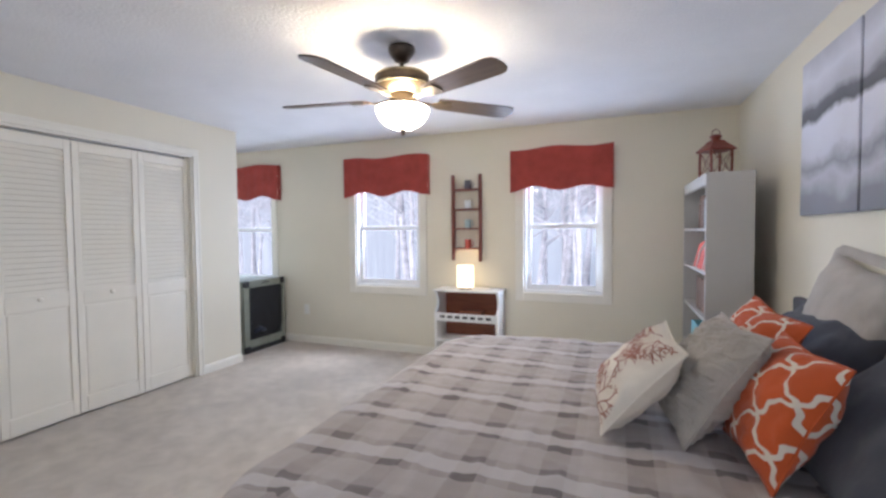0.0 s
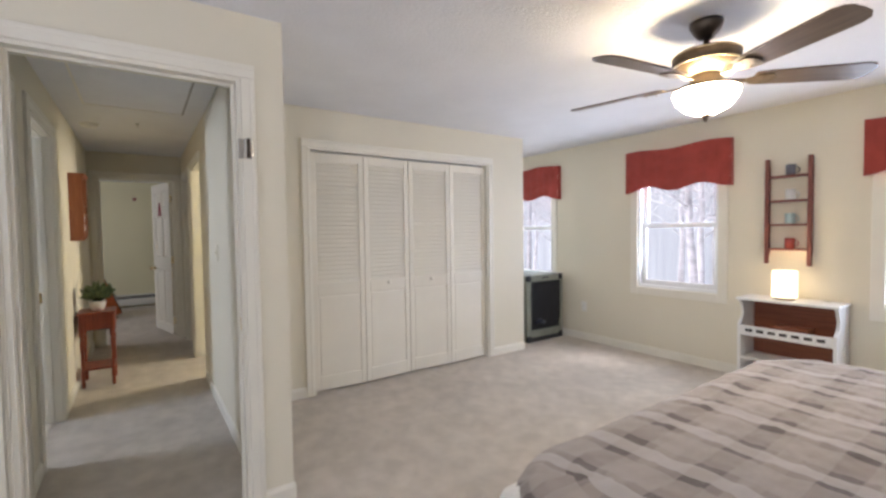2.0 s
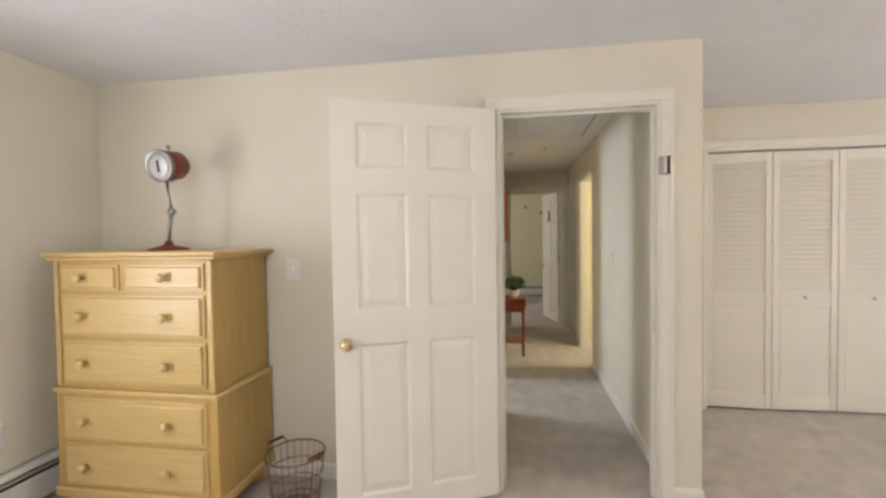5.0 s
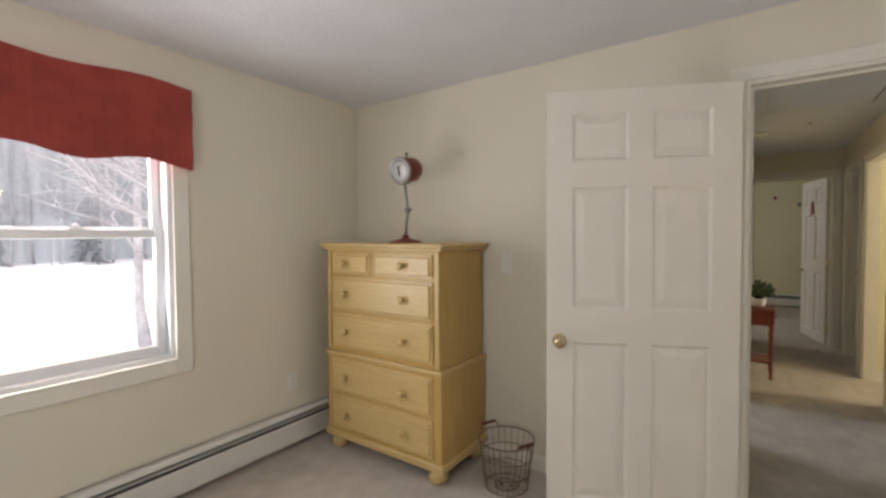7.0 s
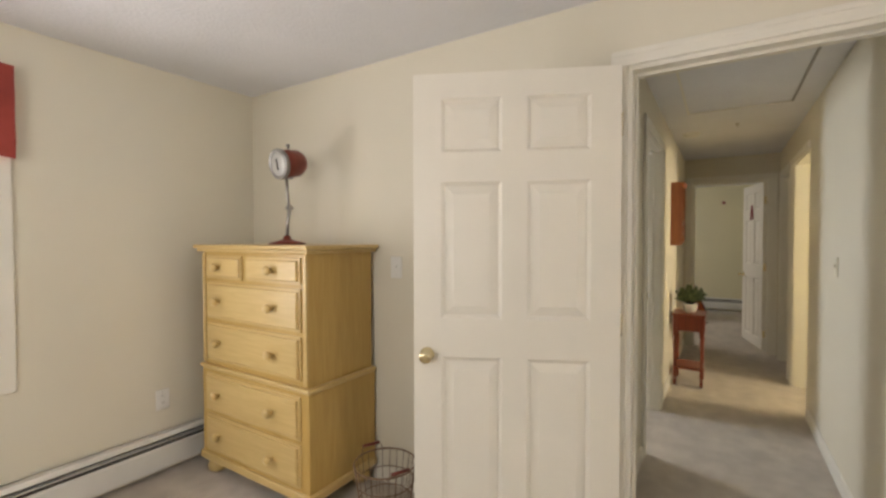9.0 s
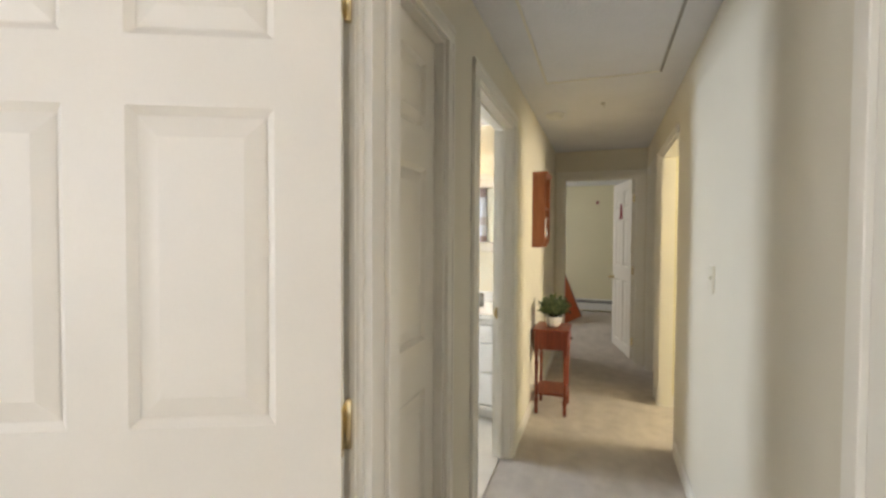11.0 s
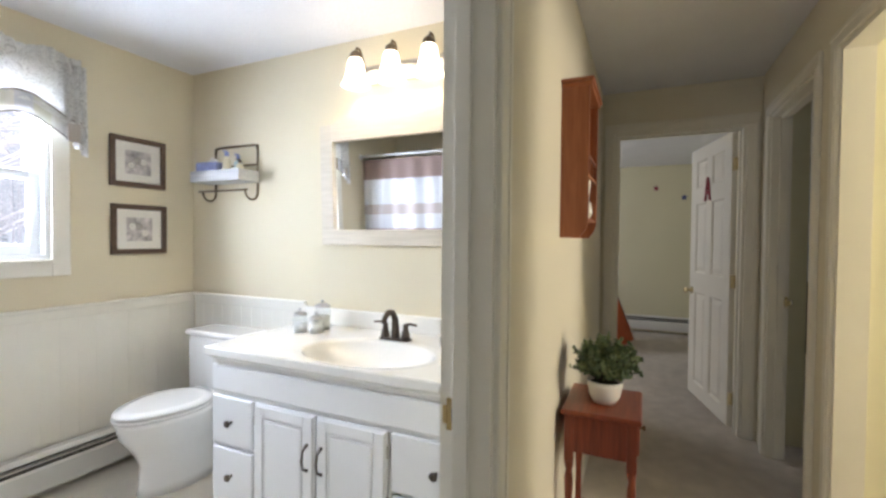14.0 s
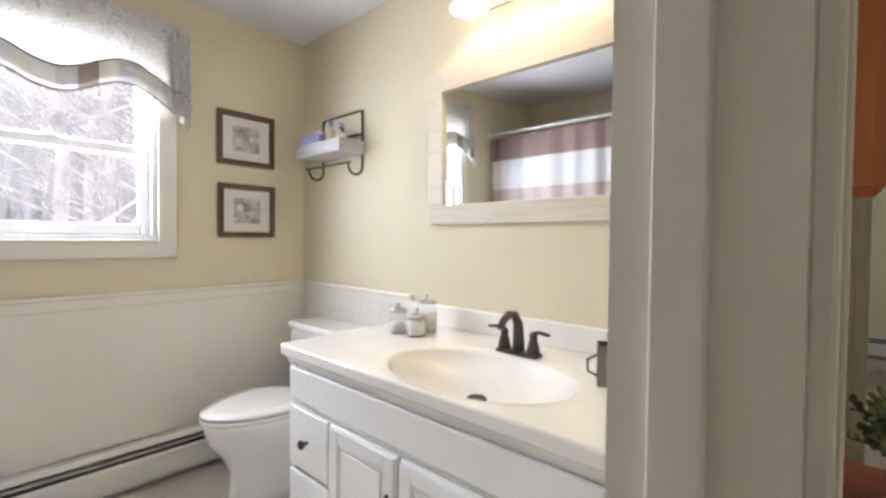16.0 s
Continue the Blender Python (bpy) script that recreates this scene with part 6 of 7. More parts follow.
wainscot(pose(-3.2, -2.41, 0, 0, 0, 180), 1.97)
wainscot(pose(-5.17, -2.38, 0, 0, 0, 90), 0.93)
heater(pose(-3.25, -2.398, 0.006, 0, 0, 180), 1.55, 0.225)

# ---- vanity ----
va = thing("vanity_cabinet", pose(-5.17, -1.445, 0.006), "white bathroom vanity with raised-panel doors and drawers", "vanity")
vd, vw, vh = 0.61, 1.298, 0.76
cs = B()
bx(cs, 0.01, vd - 0.02, 0, 0.016, 0.09, vh)
bx(cs, 0.01, vd - 0.02, vw - 0.016, vw, 0.09, vh)
bx(cs, 0.01, vd - 0.02, 0.016, vw - 0.016, 0.09, 0.106)
part("case", cs, M["white"], va)
part("toe_kick", bx(B(), 0.01, vd - 0.08, 0.01, vw - 0.01, 0, 0.09), M["white"], va)
ff = B()
bx(ff, vd - 0.02, vd, 0, vw, 0.575, vh, 0.002)
for y0, y1 in ((0, 0.03), (0.255, 0.275), (0.58, 0.60), (0.905, 0.925), (vw - 0.03, vw)):
    bx(ff, vd - 0.02, vd, y0, y1, 0.12, 0.575)
bx(ff, vd - 0.02, vd, 0.0, vw, 0.09, 0.12)
bx(ff, vd - 0.024, vd - 0.0205, 0.016, vw - 0.016, 0.106, vh)
bx(ff, vd - 0.02, vd - 0.001, 0.03, vw - 0.03, 0.36, 0.375)
part("face_frame", ff, M["white"], va)
part("cove_moulding", extrude_outline(B(), [(vd, 0, vh - 0.034), (vd + 0.008, 0, vh - 0.034), (vd + 0.012, 0, vh - 0.016), (vd + 0.026, 0, vh - 0.004), (vd + 0.026, 0, vh - 0.0005), (vd, 0, vh - 0.0005)], (0, vw, 0)), M["white"], va)
part("false_front", bx(B(), vd, vd + 0.016, 0.012, vw - 0.012, 0.605, vh - 0.04, 0.007, 3), M["white"], va)


def raised(y0, y1, z0, z1, flat=False):
    bm = bx(B(), vd, vd + 0.017, y0, y1, z0, z1, 0.006, 3)
    if not flat:
        k = 0.05
        # groove round a raised field
        bx(bm, vd + 0.0165, vd + 0.024, y0 + k + 0.012, y1 - k - 0.012, z0 + k + 0.012, z1 - k - 0.012, 0.007, 3)
        for a, b, c, d in ((y0 + 0.006, y0 + k, z0 + 0.006, z1 - 0.006), (y1 - k, y1 - 0.006, z0 + 0.006, z1 - 0.006), (y0 + k, y1 - k, z1 - k, z1 - 0.006), (y0 + k, y1 - k, z0 + 0.006, z0 + k)):
            bx(bm, vd + 0.0165, vd + 0.025, a, b, c, d, 0.004, 2)
    return bm


def pull(parent, y, z):
    pts = [(vd + 0.024, y, z - 0.05), (vd + 0.05, y, z - 0.035), (vd + 0.056, y, z), (vd + 0.05, y, z + 0.035), (vd + 0.024, y, z + 0.05)]
    bm = tube(B(), pts, [0.006, 0.004, 0.005, 0.004, 0.006], 8)
    for e in (-0.05, 0.05):
        lathe(bm, [(0.008, vd + 0.016), (0.006, vd + 0.03)], 10, (0, y, z + e), "x")
    part("pull_handle", bm, M["bronze"], parent, "dark bronze bow handle")


def vknob(parent, y, z):
    part("knob", lathe(B(), [(0.007, vd + 0.014), (0.005, vd + 0.03), (0.013, vd + 0.034), (0.016, vd + 0.042), (0.009, vd + 0.048)], 16, (0, y, z), "x"), M["bronze"], parent, "dark bronze knob")


for y0, y1 in ((0.014, 0.252), (0.928, vw - 0.014)):
    for z0, z1 in ((0.375, 0.585), (0.135, 0.36)):
        d = part("drawer_front", raised(y0, y1, z0, z1, True), M["white"], va)
        vknob(d, (y0 + y1) / 2, (z0 + z1) / 2)
for y0, y1, hy in ((0.268, 0.585, 0.555), (0.596, 0.91, 0.625)):
    d = part("cabinet_door", raised(y0, y1, 0.125, 0.585), M["white"], va)
    pull(d, hy, 0.42)
    for z in (0.2, 0.51):
        e = y0 - 0.004 if hy > y0 + 0.2 else y1 + 0.004
        part("hinge", lathe(B(), [(0.005, z - 0.02), (0.005, z + 0.02)], 8, (vd + 0.012, e, 0)), M["nickel"], d)

# the top with its moulded basin
vt = thing("bathroom_countertop", pose(-5.17, -1.452, 0.766), "cream cultured-marble vanity top with a moulded oval basin", "countertop")
TD, TW = 0.645, 1.313
sx, sy, ra, rb = 0.415, 0.69, 0.205, 0.30


def basin(u, v):
    """Flat top that dips into an oval bowl."""
    x, y = TD * u, TW * v
    e = math.hypot((x - sx) / ra, (y - sy) / rb)
    z = 0.04
    if e < 1.0:
        z = 0.04 - 0.10 * (1 - e ** 2.6) ** 0.75 - 0.004
    elif e < 1.14:
        z = 0.04 - 0.004 * (1.14 - e) / 0.14
    return (x, y, z)


part("top_surface", grid(B(), 110, 200, basin), M["counter"], vt, smooth=True)
ed = B()
bx(ed, TD - 0.012, TD + 0.004, -0.004, TW, 0.0, 0.0398, 0.007, 3)
bx(ed, 0, TD - 0.012, -0.006, 0.006, 0.0, 0.0398, 0.005, 3)
part("edge", ed, M["counter"], vt)
part("backsplash", bx(B(), 0.001, 0.022, 0.0, TW, 0.0395, 0.13, 0.006, 3), M["counter"], vt)
part("sidesplash", bx(B(), 0.022, TD - 0.02, TW - 0.02, TW, 0.0395, 0.13, 0.006, 3), M["counter"], vt)
part("drain", lathe(B(), [(0.03, -0.061), (0.028, -0.055), (0.022, -0.0545), (0.02, -0.059), (0.001, -0.059)], 24, (sx - 0.035, sy - 0.02, 0)), M["bronze"], vt, "dark bronze drain")

fa = thing("faucet", pose(-4.99, -0.765, 0.806) @ Matrix.Scale(0.92, 4), "dark bronze two-handle centerset faucet", "faucet")
part("deck_plate", bx(B(), -0.025, 0.025, -0.085, 0.085, 0, 0.014, 0.006, 3), M["bronze"], fa)
part("spout", tube(B(), [(0, 0, 0.01), (0.0, 0, 0.06), (0.005, 0, 0.11), (0.03, 0, 0.145), (0.065, 0, 0.15), (0.10, 0, 0.13), (0.115, 0, 0.105)], [0.024, 0.02, 0.017, 0.015, 0.014, 0.013, 0.013], 16), M["bronze"], fa)
for s in (-1, 1):
    hb = part("handle_base", lathe(B(), [(0.024, 0.012), (0.022, 0.03), (0.013, 0.065), (0.015, 0.078), (0.008, 0.088)], 18, (0, s * 0.06, 0)), M["bronze"], fa)
    part("lever", tube(B(), [(0, s * 0.06, 0.082), (0.005, s * 0.085, 0.09), (0.008, s * 0.125, 0.086)], [0.008, 0.007, 0.006], 10), M["bronze"], hb)


def jar(m, r, h, label, fill):
    t = thing("glass_jar", m, label, "jar", "glass jars on the vanity")
    part("glass", lathe(B(), [(0.001, 0.0), (r, 0), (r, h * 0.8), (r * 0.85, h * 0.9), (r * 0.85, h)], 26), M["jar_glass"], t, smooth=True)
    part("contents", lathe(B(), [(0.001, 0.004), (r * 0.9, 0.004), (r * 0.9, h * fill), (0.001, h * fill + 0.008)], 22), M["cotton"], t)
    l = part("lid", lathe(B(), [(r * 0.92, h), (r * 0.94, h + 0.008), (r * 0.6, h + 0.016), (0.001, h + 0.018)], 26), M["nickel"], t, "silver metal lid")
    part("lid_knob", lathe(B(), [(0.003, h + 0.015), (0.003, h + 0.024), (0.008, h + 0.028), (0.006, h + 0.036), (0.001, h + 0.038)], 12), M["nickel"], l)


jar(pose(-4.93, -1.285, 0.806), 0.036, 0.085, "small glass jar with a steel lid", 0.5)
jar(pose(-4.945, -1.195, 0.806), 0.036, 0.07, "small glass jar full of cotton balls", 0.85)
jar(pose(-5.04, -1.235, 0.806), 0.043, 0.115, "tall glass jar with a silver lid", 0.6)
cu = thing("tin_cup", pose(-4.90, -0.425, 0.806, 0, 0, 25), "square grey tin cup with a loop handle", "cup")
cb = B()
for q in ((-0.035, 0.035, -0.035, 0.035, 0, 0.004), (-0.035, -0.032, -0.035, 0.035, 0.004, 0.105), (0.032, 0.035, -0.035, 0.035, 0.004, 0.105), (-0.032, 0.032, -0.035, -0.032, 0.004, 0.105), (-0.032, 0.032, 0.032, 0.035, 0.004, 0.105)):
    bx(cb, *q)
part("body", cb, M["tin"], cu)
part("handle", tube(B(), [(0.02, -0.035, 0.025), (0.02, -0.058, 0.035), (0.02, -0.06, 0.065), (0.02, -0.035, 0.08)], 0.004, 8), M["tin"], cu)

# ---- toilet ----
TY = -1.93
to = thing("toilet", pose(-5.14, TY, 0.006), "white porcelain two-piece toilet with the lid shut", "toilet")


def oval(cx, a_front, a_back, b, n=40):
    out = []
    for k in range(n):
        an = 2 * math.pi * k / n
        c, s = math.cos(an), math.sin(an)
        out.append((cx + (a_front if c > 0 else a_back) * c, b * s * (1 - 0.10 * max(0, c))))
    return out


def loft(bm, rings):
    prev = None
    for pts, z in rings:
        cur = [bm.verts.new((x, y, z)) for x, y in pts]
        if prev:
            for k in range(len(cur)):
                bm.faces.new((prev[k], prev[(k + 1) % len(cur)], cur[(k + 1) % len(cur)], cur[k])).smooth = True
        else:
            bm.faces.new(cur[::-1])
        prev = cur
    bm.faces.new(prev)
    return bm


part("bowl", loft(B(), [(oval(0.40, 0.215, 0.24, 0.122), 0), (oval(0.40, 0.205, 0.24, 0.115), 0.05), (oval(0.40, 0.20, 0.23, 0.115), 0.15), (oval(0.41, 0.225, 0.22, 0.138), 0.23), (oval(0.425, 0.265, 0.20, 0.172), 0.31), (oval(0.43, 0.275, 0.20, 0.18), 0.37), (oval(0.43, 0.28, 0.20, 0.183), 0.395)]), M["porcelain"], to)
part("seat", loft(B(), [(oval(0.44, 0.275, 0.19, 0.182), 0.398), (oval(0.44, 0.28, 0.19, 0.187), 0.405), (oval(0.44, 0.278, 0.19, 0.185), 0.414)]), M["porcelain"], to)
part("lid", loft(B(), [(oval(0.44, 0.274, 0.19, 0.182), 0.418), (oval(0.44, 0.279, 0.19, 0.186), 0.424), (oval(0.44, 0.272, 0.185, 0.18), 0.434), (oval(0.44, 0.22, 0.15, 0.14), 0.44)]), M["porcelain"], to)
part("seat_hinge", bx(B(), 0.235, 0.262, -0.09, 0.09, 0.398, 0.43, 0.008, 3), M["porcelain"], to)
part("pedestal_shelf", bx(B(), 0.04, 0.26, -0.13, 0.13, 0.30, 0.395, 0.03, 4), M["porcelain"], to)
part("tank", bx(B(), 0.015, 0.205, -0.215, 0.215, 0.385, 0.70, 0.025, 4), M["porcelain"], to)
part("tank_lid", bx(B(), 0.005, 0.215, -0.225, 0.225, 0.70, 0.735, 0.014, 3), M["porcelain"], to)
fl = part("flush_lever", lathe(B(), [(0.012, 0.204), (0.012, 0.215)], 14, (0, 0.16, 0.645), "x"), M["nickel"], to)
part("lever_arm", tube(B(), [(0.215, 0.16, 0.645), (0.222, 0.12, 0.64), (0.222, 0.09, 0.637)], 0.005, 8), M["nickel"], fl)

# ---- mirror ----
mi = thing("wall_mirror", pose(-5.168, -0.80, 1.245, 0, 0, 90) @ pose(0, 0, 0, 2.2, 0, 0), "whitewashed wooden framed mirror over the vanity", "mirror")
mw, mh, fw = 0.52, 0.672, 0.082
mirror_m = bpy.data.materials.new("mirror_silver")
mirror_m.use_nodes = True
mb = mirror_m.node_tree.nodes["Principled BSDF"]
mb.inputs["Base Color"].default_value = (0.9, 0.91, 0.9, 1)
mb.inputs["Metallic"].default_value, mb.inputs["Roughness"].default_value = 1.0, 0.015
part("glass", bx(B(), -mw + fw - 0.01, mw - fw + 0.01, -0.014, -0.010, fw - 0.01, mh - 0.125), mirror_m, mi)
part("frame_rail", bx(B(), -mw, mw, -0.03, -0.004, 0, fw, 0.004), M["whitewash"], mi)
for s in (-1, 1):
    x0, x1 = (-mw, -mw + fw) if s < 0 else (mw - fw, mw)
    part("frame_stile", bx(B(), x0, x1, -0.03, -0.004, fw, mh - 0.03, 0.004), M["whitewash"], mi)
scal = [(-mw + fw, mh - 0.12), (mw - fw, mh - 0.12), (mw - fw, mh - 0.03)]
n = 66
for k in range(n + 1):
    u = 1 - 2 * k / n
    scal.append((u * (mw - fw), mh - 0.03 + 0.032 * abs(math.sin(3.5 * math.pi * (u + 1) / 1.0 / 1.0)) * 0.6 + 0.03 * (1 - u * u)))
part("scalloped_crest", extrude_outline(B(), [(x, -0.03, z) for x, z in scal], (0, 0.026, 0)), M["whitewash"], mi)

# ---- vanity light ----
vl = thing("vanity_light", pose(-5.17, -0.835, 2.112, 0, 0, 90), "bronze three-bulb vanity light with lit bell shades", "wall light")
bar = bx(B(), -0.29, 0.29, -0.02, 0, -0.035, 0.065, 0.008, 3)
bx(bar, -0.27, 0.27, -0.032, -0.018, -0.015, 0.045, 0.008, 3)
part("back_bar", bar, M["nickel"], vl)
for x in (-0.205, 0.0, 0.205):
    arm = part("arm", tube(B(), [(x, -0.03, 0.03), (x, -0.06, 0.09), (x, -0.085, 0.125), (x, -0.11, 0.125), (x, -0.12, 0.095)], 0.006, 10), M["antique"], vl)
    part("socket_cup", lathe(B(), [(0.012, 0.105), (0.028, 0.09), (0.032, 0.065)], 20, (x, -0.12, 0)), M["antique"], arm)
    part("shade", lathe(B(), [(0.03, 0.068), (0.038, 0.05), (0.046, 0.005), (0.058, -0.045), (0.072, -0.068), (0.069, -0.068), (0.055, -0.043), (0.043, 0.005), (0.035, 0.048)], 28, (x, -0.12, 0)), M["vanity_glass"], arm, "glowing frosted glass bell shade", smooth=True)


# ---- framed prints ----
def print_frame(m, label, seed):
    t = thing("framed_print", m, label, "picture", "framed prints in the bathroom")
    w, h, k = 0.31, 0.285, 0.028
    for a, b, c, d in ((0, k, 0, h), (w - k, w, 0, h), (k, w - k, 0, k), (k, w - k, h - k, h)):
        part("frame_bar", bx(B(), a, b, -0.022, -0.002, c, d, 0.004), M["frame_wood"], t)
    part("mat_board", bx(B(), k, w - k, -0.008, -0.004, k, h - k), M["paper"], t)
    pm = mat("faded_flower_print_%d" % seed, (0.52, 0.48, 0.47), 0.8, 0, 0.45, 22 + seed * 3, 0, 60)
    pc = part("picture", bx(B(), 0.083, w - 0.083, -0.0095, -0.0078, 0.075, h - 0.075), pm, t, "faded grey flower picture")
    rn = random.Random(seed)
    for j in range(3):
        cx, cz = 0.115 + 0.035 * j, 0.12 + rn.uniform(0, 0.04)
        bm = B()
        for q in range(6):
            a = q * 1.047
            lathe(bm, [(0.010, -0.0102), (0.004, -0.0106)], 8, (cx + 0.012 * math.cos(a), 0, cz + 0.012 * math.sin(a)), "y")
        part("flower", bm, M["greige"] if j % 2 else M["paper"], pc)
    pane_shadowless(part("glass", bx(B(), k, w - k, -0.0135, -0.0115, k, h - k), M["pane"], t))


print_frame(pose(-4.665, -2.41, 1.565, 0, 0, 180), "walnut framed flower print with a white mat", 1)
print_frame(pose(-4.67, -2.41, 1.18, 0, 0, 180), "walnut framed flower print with a white mat", 2)

# ---- towel rack with box ----
rk = thing("wall_rack", pose(-5.17, -2.03, 1.50, 0, 0, 90), "grey wood box shelf on a scrolled iron rack", "wall rack")
for x in (-0.16, 0.20):
    part("side_iron", tube(B(), [(x, -0.006, 0.34), (x, -0.006, 0.06), *arc((x, -0.05, 0.05), 0.044, 0, -180, 12, "yz"), (x, -0.10, 0.065)], 0.006, 8), M["antique"], rk)
part("top_iron", tube(B(), [(-0.16, -0.006, 0.30), *arc((-0.13, -0.006, 0.31), 0.03, 180, 90, 6), (0.17, -0.006, 0.34), *arc((0.17, -0.006, 0.31), 0.03, 90, 0, 6), (0.20, -0.006, 0.30)], 0.007, 8), M["antique"], rk)
part("cross_iron", tube(B(), [(-0.16, -0.006, 0.22), (0.20, -0.006, 0.22)], 0.006, 8), M["antique"], rk)
part("towel_bar", tube(B(), [(-0.19, -0.098, 0.06), (0.22, -0.098, 0.06)], 0.006, 8), M["antique"], rk)
bm = B()
for q in ((-0.19, 0.22, -0.16, -0.012, 0.11, 0.118), (-0.19, 0.22, -0.16, -0.152, 0.118, 0.175), (-0.19, 0.22, -0.02, -0.012, 0.118, 0.175), (-0.19, -0.182, -0.152, -0.02, 0.118, 0.175), (0.212, 0.22, -0.152, -0.02, 0.118, 0.175)):
    bx(bm, *q, 0.001)
part("box_shelf", bm, M["grey_box"], rk, "grey-washed wooden tray")
rm = pose(-5.17, -2.03, 1.618, 0, 0, 90)
wp_ = thing("wipes_pack", rm @ pose(-0.10, -0.09, 0, 0, 0, 6), "blue patterned tissue pack in the tray", "pack")
part("pack", bx(B(), -0.07, 0.09, -0.05, 0.05, 0, 0.115, 0.014, 3), M["tissue_blue"], wp_)
part("tissue", extrude_outline(B(), [(-0.03, 0, 0.098), (0.04, 0, 0.098), (0.05, 0, 0.13), (0.01, 0, 0.15), (-0.02, 0, 0.125)], (0, 0.012, 0)), M["paper"], wp_)


def bottle(m, r, h, material, cap, label):
    t = thing("bottle", m, label, "bottle", "bottles in the tray")
    part("body", lathe(B(), [(r * 0.9, 0), (r, 0.006), (r, h * 0.68), (r * 0.5, h * 0.78), (r * 0.4, h * 0.82)], 20), material, t, smooth=True)
    c = part("cap", lathe(B(), [(r * 0.5, h * 0.82), (r * 0.5, h * 0.94), (r * 0.2, h * 0.96), (r * 0.2, h)], 16), cap, t)
    part("nozzle", tube(B(), [(0, 0, h * 0.98), (0, -0.025, h * 0.975)], 0.004, 8), cap, c)


bottle(rm @ pose(0.04, -0.09, 0), 0.024, 0.18, M["lotion"], M["tissue_blue"], "yellow bottle with a blue pump")
bottle(rm @ pose(0.10, -0.06, 0), 0.022, 0.16, M["mug_teal"], M["tissue_blue"], "pale green bottle with a blue cap")
bottle(rm @ pose(0.16, -0.10, 0), 0.020, 0.12, M["lotion"], M["frame_wood"], "cream lotion bottle with a brown pump")

# ---- tub, rod and shower curtain ----
tubt = thing("bathtub", pose(-3.20, -2.40, 0.006), "white bathtub behind the shower curtain", "bathtub")
bm = B()
for q in ((0.02, 0.10, 0, 1.50, 0, 0.46), (0.62, 0.69, 0, 1.50, 0, 0.46), (0.10, 0.62, 0, 0.10, 0, 0.46), (0.10, 0.62, 1.40, 1.50, 0, 0.46), (0.10, 0.62, 0.10, 1.40, 0, 0.12)):
    bx(bm, *q, 0.012)
part("shell", bm, M["porcelain"], tubt)
tubw = wall("wall_tub_end", "y", -0.89, -0.78, -3.22, -2.50, [], M["bath_wall"], "tan painted wall at the end of the tub")
rod = thing("curtain_rod", pose(-3.20, -2.41, 1.98), "white metal shower curtain rod", "curtain rod")
part("bar", tube(B(), [(0, 0.002, 0), (0, 1.52, 0)], 0.012, 12), M["white"], rod)
for y in (0.002, 1.508):
    part("flange", lathe(B(), [(0.03, y), (0.03, y + 0.01)], 20, (0, 0, 0), "y"), M["white"], rod)


def curtain_mat():
    m = cloth("banded_shower_curtain", (0.6, 0.6, 0.6), 300, 0.05, 0.8, 0.15)
    t, n = m.node_tree, m.node_tree.nodes
    b = n["Principled BSDF"]
    co, sp_ = n.new("ShaderNodeTexCoord"), n.new("ShaderNodeSeparateXYZ")
    r = n.new("ShaderNodeValToRGB")
    r.color_ramp.interpolation = "CONSTANT"
    e = r.color_ramp.elements
    e[0].position, e[0].color = 0.0, (0.60, 0.60, 0.62, 1)
    e[1].position, e[1].color = 0.42, (0.30, 0.22, 0.20, 1)
    for p, c in ((0.60, (0.60, 0.60, 0.62, 1)), (0.68, (0.45, 0.38, 0.35, 1)), (0.74, (0.62, 0.62, 0.64, 1)), (0.885, (0.27, 0.19, 0.165, 1))):
        k = e.new(p)
        k.color = c
    t.links.new(co.outputs["UV"], sp_.inputs[0])
    t.links.new(sp_.outputs[1], r.inputs[0])
    t.links.new(r.outputs[0], b.inputs["Base Color"])
    return m


cm = curtain_mat()
sc_ = thing("shower_curtain", pose(-3.20, -2.38, 0), "white shower curtain with brown bands hung on rings", "shower curtain")
part("cloth", grid(B(), 150, 20, lambda u, v: ((0.011 * math.sin(u * 6.283 * 9 + 1.6 * math.sin(7 * u)) + 0.007 * math.sin(u * 6.283 * 4 + 1)) * (0.7 + 0.5 * (1 - v)) - 0.01, 1.46 * u, 0.18 + 1.76 * v)), cm, sc_)
for k in range(12):
    part("ring", tube(B(), arc((0, 0.03 + 0.125 * k, 1.972), 0.026, 0, 345, 15, "xz"), 0.0025, 5, True), M["nickel"], sc_)

# ---- outside: snow, woods, sky ----
def ground_place(u, v):
    x, y = -160 + 320 * u, -160 + 320 * v
    z = -2.9 + 0.25 * noise.noise(Vector((x * 0.05, y * 0.05, 0))) + 0.06 * noise.noise(Vector((x * 0.3, y * 0.3, 3)))
    return (x, y, z)


solid("ground", grid(B(), 90, 90, ground_place), M["snow"], "snow-covered ground outside the windows", "ground", kind="structure")


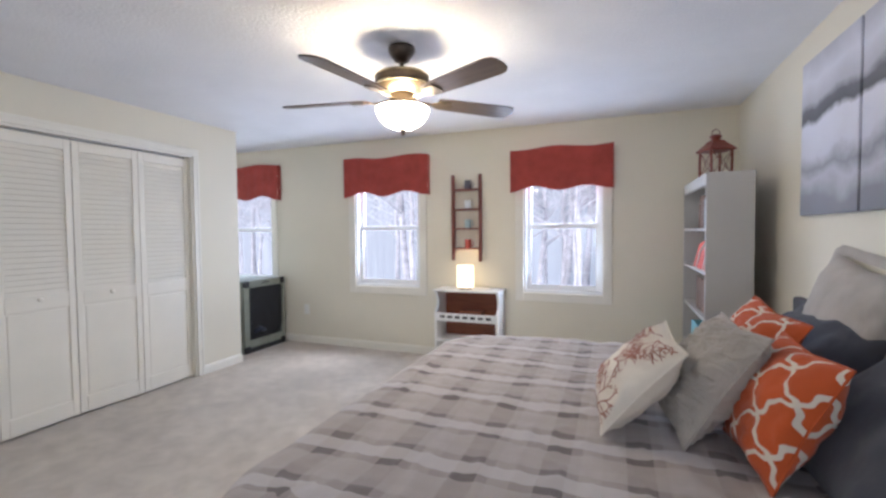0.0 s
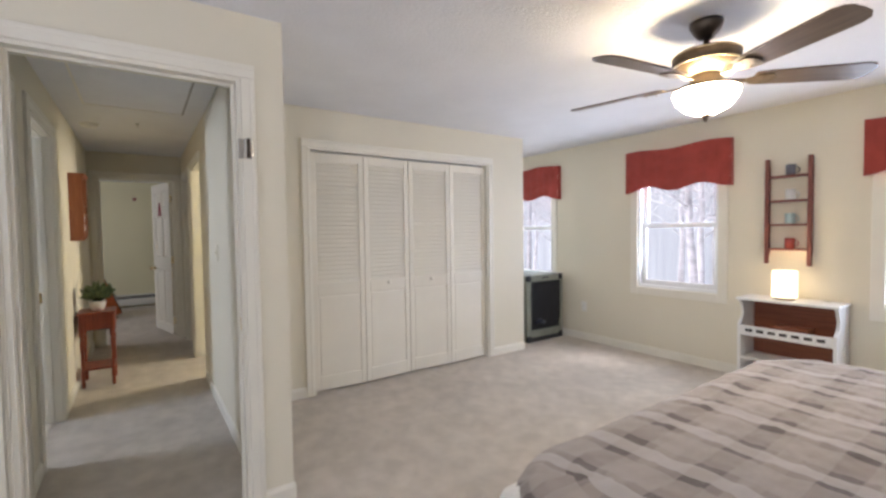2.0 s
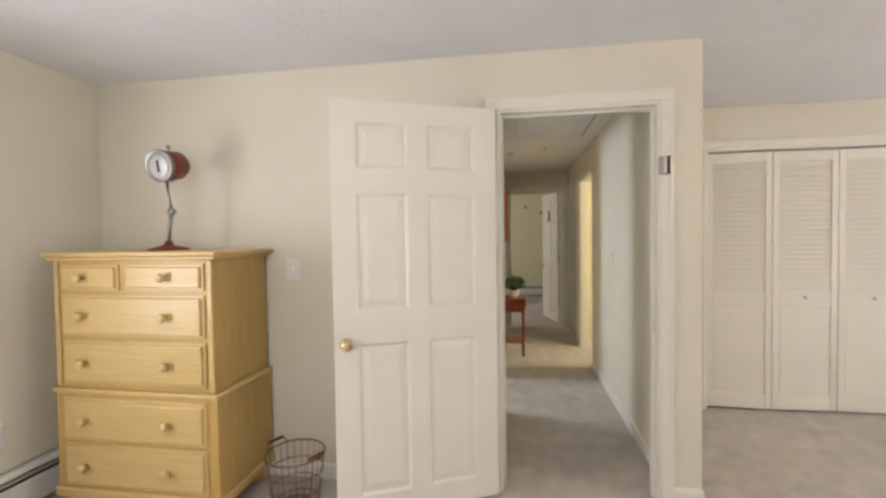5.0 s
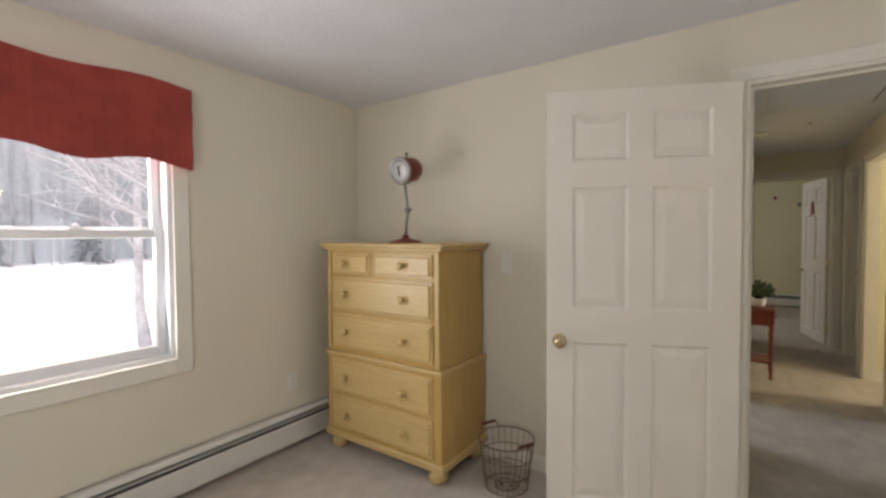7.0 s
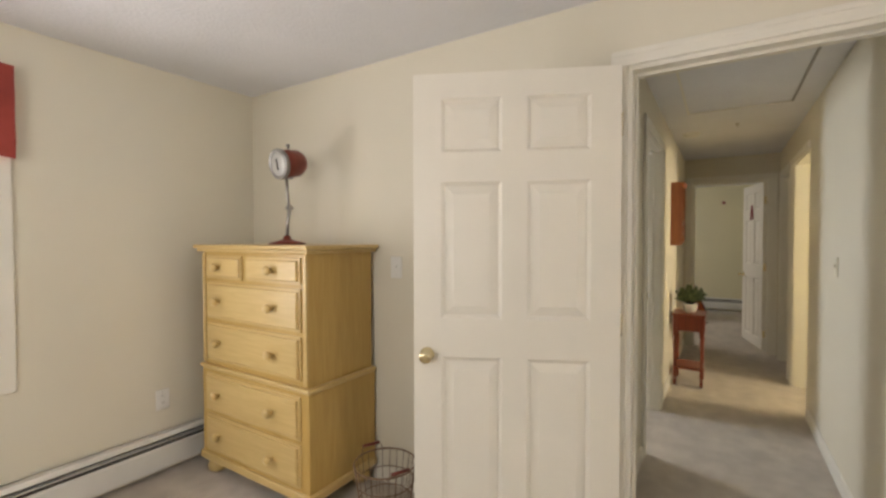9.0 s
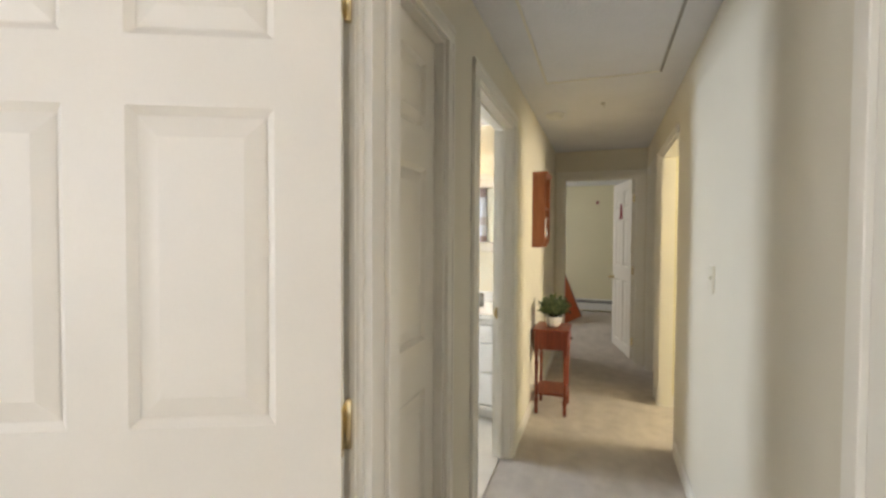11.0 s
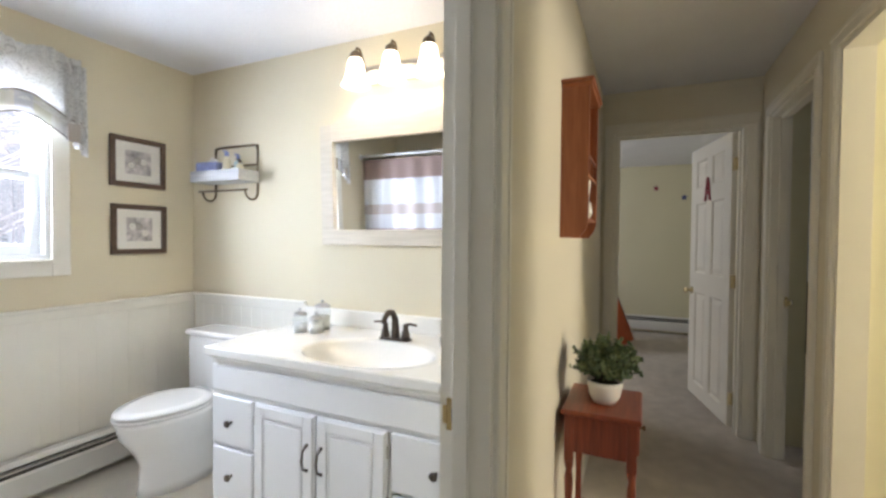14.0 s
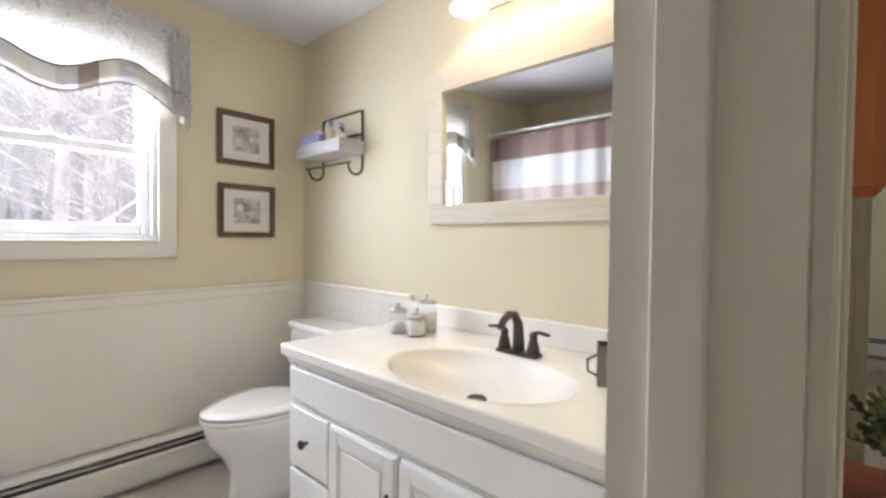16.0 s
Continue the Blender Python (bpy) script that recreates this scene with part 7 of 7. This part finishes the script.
def tree_mesh(name, seed, height, r0, limbs, material):
    rn = random.Random(seed)
    bm = B()
    trunk = []
    x = y = 0.0
    for k in range(9):
        f = k / 8
        trunk.append(((x, y, f * height), r0 * (1 - 0.86 * f) * (1.25 if k == 0 else 1)))
        x += rn.gauss(0, 0.10)
        y += rn.gauss(0, 0.10)
    tube(bm, [p for p, _ in trunk], [r for _, r in trunk], 7)
    cr = B()
    for k in range(limbs):
        f = rn.uniform(0.25, 0.97)
        i = min(7, int(f * 8))
        p = Vector(trunk[i][0]).lerp(Vector(trunk[i + 1][0]), f * 8 - i)
        a = rn.uniform(0, 6.283)
        L = height * (0.10 + 0.26 * (1 - f)) * rn.uniform(0.6, 1.1)
        up = rn.uniform(0.35, 1.0)
        q1 = p + Vector((math.cos(a) * L * 0.5, math.sin(a) * L * 0.5, L * 0.35 * up))
        q2 = p + Vector((math.cos(a + rn.gauss(0, 0.25)) * L, math.sin(a + rn.gauss(0, 0.25)) * L, L * 0.75 * up))
        rr = r0 * 0.28 * (1 - 0.6 * f)
        tube(cr, [p, q1, q2], [rr, rr * 0.6, rr * 0.2], 5)
        for j in range(6):
            s = q1.lerp(q2, rn.uniform(-0.4, 1))
            d = Vector((rn.gauss(0, 1), rn.gauss(0, 1), rn.uniform(0.1, 1.2))).normalized() * L * rn.uniform(0.25, 0.5)
            e = s + d
            tube(cr, [s, s + d * 0.5 + Vector((0, 0, 0.03 * L)), e], [rr * 0.35, rr * 0.22, rr * 0.08], 4)
            for _ in range(3):
                w = s.lerp(e, rn.uniform(0.2, 1))
                tube(cr, [w, w + Vector((rn.gauss(0, 1), rn.gauss(0, 1), rn.uniform(0, 1))).normalized() * L * 0.18], [rr * 0.14, rr * 0.05], 3)
    return mesh_of(bm, "trunk", material), mesh_of(cr, "crown", material)


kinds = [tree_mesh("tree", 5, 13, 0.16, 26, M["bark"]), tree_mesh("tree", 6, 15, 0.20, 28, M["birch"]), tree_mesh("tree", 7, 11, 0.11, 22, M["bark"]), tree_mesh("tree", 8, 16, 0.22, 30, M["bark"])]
protos = []
for (tr, crn), lb_ in zip(kinds, ("bare grey-barked tree in the snow", "bare pale birch in the snow", "slender bare young tree in the snow", "tall bare hardwood in the snow")):
    t_ = thing("tree", pose(0, 0, 0), lb_, "tree", "bare trees outside")
    part("trunk", tr, None, t_)
    part("crown", crn, None, t_, "bare branches")
    protos.append(t_)


def pine_mesh(seed):
    rn = random.Random(seed)
    bm = B()
    for k in range(15):
        z = 1.0 + 0.62 * k
        R = 2.1 * (1 - k / 16) + 0.2
        for j in range(15):
            a = rn.uniform(0, 6.283)
            L = R * rn.uniform(0.65, 1.1)
            c, s = math.cos(a), math.sin(a)
            w = 0.16 + 0.1 * rn.random()
            p = [Vector((0.1 * c, 0.1 * s, z)), Vector((c * L * 0.55 - s * w, s * L * 0.55 + c * w, z - 0.18 * L)), Vector((c * L, s * L, z - 0.42 * L)), Vector((c * L * 0.55 + s * w, s * L * 0.55 - c * w, z - 0.18 * L))]
            bm.faces.new([bm.verts.new(q) for q in p])
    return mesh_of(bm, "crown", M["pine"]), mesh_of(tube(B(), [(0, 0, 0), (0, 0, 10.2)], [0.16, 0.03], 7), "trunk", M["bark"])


pc_, pt_ = pine_mesh(3)
pine = thing("pine_tree", pose(0, 0, 0), "haze-paled evergreen standing in the snowy woods", "tree", "evergreens outside")
part("trunk", pt_, None, pine)
part("crown", pc_, None, pine, "drooping needles in a haze-paled tone")

rn = random.Random(21)
spots = []
for k in range(70):
    spots.append((rn.uniform(-26, 16), rn.uniform(19, 31), k))
for k in range(80):
    spots.append((rn.uniform(-70, 40), rn.uniform(-98, -84), k))
for k, (x, y) in enumerate(((-5.3, -12.5), (-6.6, -14.5), (-7.6, -16), (-7.0, -19), (-9.4, -20), (-10.6, -23), (-8.2, -17.5), (-12, -26))):
    spots.append((x, y, k * 4 + 1))
used = [False] * 4
pine_used = False
for x, y, k in spots:
    s = rn.uniform(0.8, 1.25)
    m_ = pose(x, y, -3.05, 0, 0, rn.uniform(0, 360))
    if rn.random() < (0.35 if y < -80 else 0.25) and not -50 < y < 27:
        if not pine_used:
            pine.matrix_basis, pine_used = m_, True
        else:
            copy_thing(pine, m_)
        continue
    i = k % 4
    if not used[i]:
        protos[i].matrix_basis, used[i] = m_, True
    else:
        copy_thing(protos[i], m_)


def woods_mat():
    m = bpy.data.materials.new("glowing_hazy_woods")
    m.use_nodes = True
    t, n = m.node_tree, m.node_tree.nodes
    b = n["Principled BSDF"]
    b.inputs["Roughness"].default_value = 1.0
    co, mp = n.new("ShaderNodeTexCoord"), n.new("ShaderNodeMapping")
    mp.inputs["Scale"].default_value = (1.6, 1.6, 0.10)
    no = n.new("ShaderNodeTexNoise")
    no.inputs["Scale"].default_value, no.inputs["Detail"].default_value = 0.8, 8
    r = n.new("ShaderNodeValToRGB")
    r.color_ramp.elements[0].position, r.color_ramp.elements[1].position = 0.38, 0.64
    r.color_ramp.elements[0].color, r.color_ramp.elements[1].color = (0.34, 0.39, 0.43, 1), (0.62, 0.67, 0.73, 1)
    t.links.new(co.outputs["Object"], mp.inputs[0])
    t.links.new(mp.outputs[0], no.inputs["Vector"])
    t.links.new(no.outputs["Fac"], r.inputs[0])
    # the woods glow: haze and bright sky are put into the surface itself
    b.inputs["Base Color"].default_value = (0.18, 0.19, 0.20, 1)
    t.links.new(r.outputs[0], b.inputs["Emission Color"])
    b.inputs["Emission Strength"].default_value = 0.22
    return m


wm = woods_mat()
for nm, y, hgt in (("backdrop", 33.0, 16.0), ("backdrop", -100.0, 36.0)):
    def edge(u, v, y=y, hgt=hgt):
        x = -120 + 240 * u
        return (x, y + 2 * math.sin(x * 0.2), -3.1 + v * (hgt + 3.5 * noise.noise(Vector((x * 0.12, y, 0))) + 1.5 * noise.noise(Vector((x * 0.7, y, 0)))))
    solid(nm, grid(B(), 400, 6, edge), wm, "distant winter woods, haze-pale and faintly glowing", "woods", kind="structure")
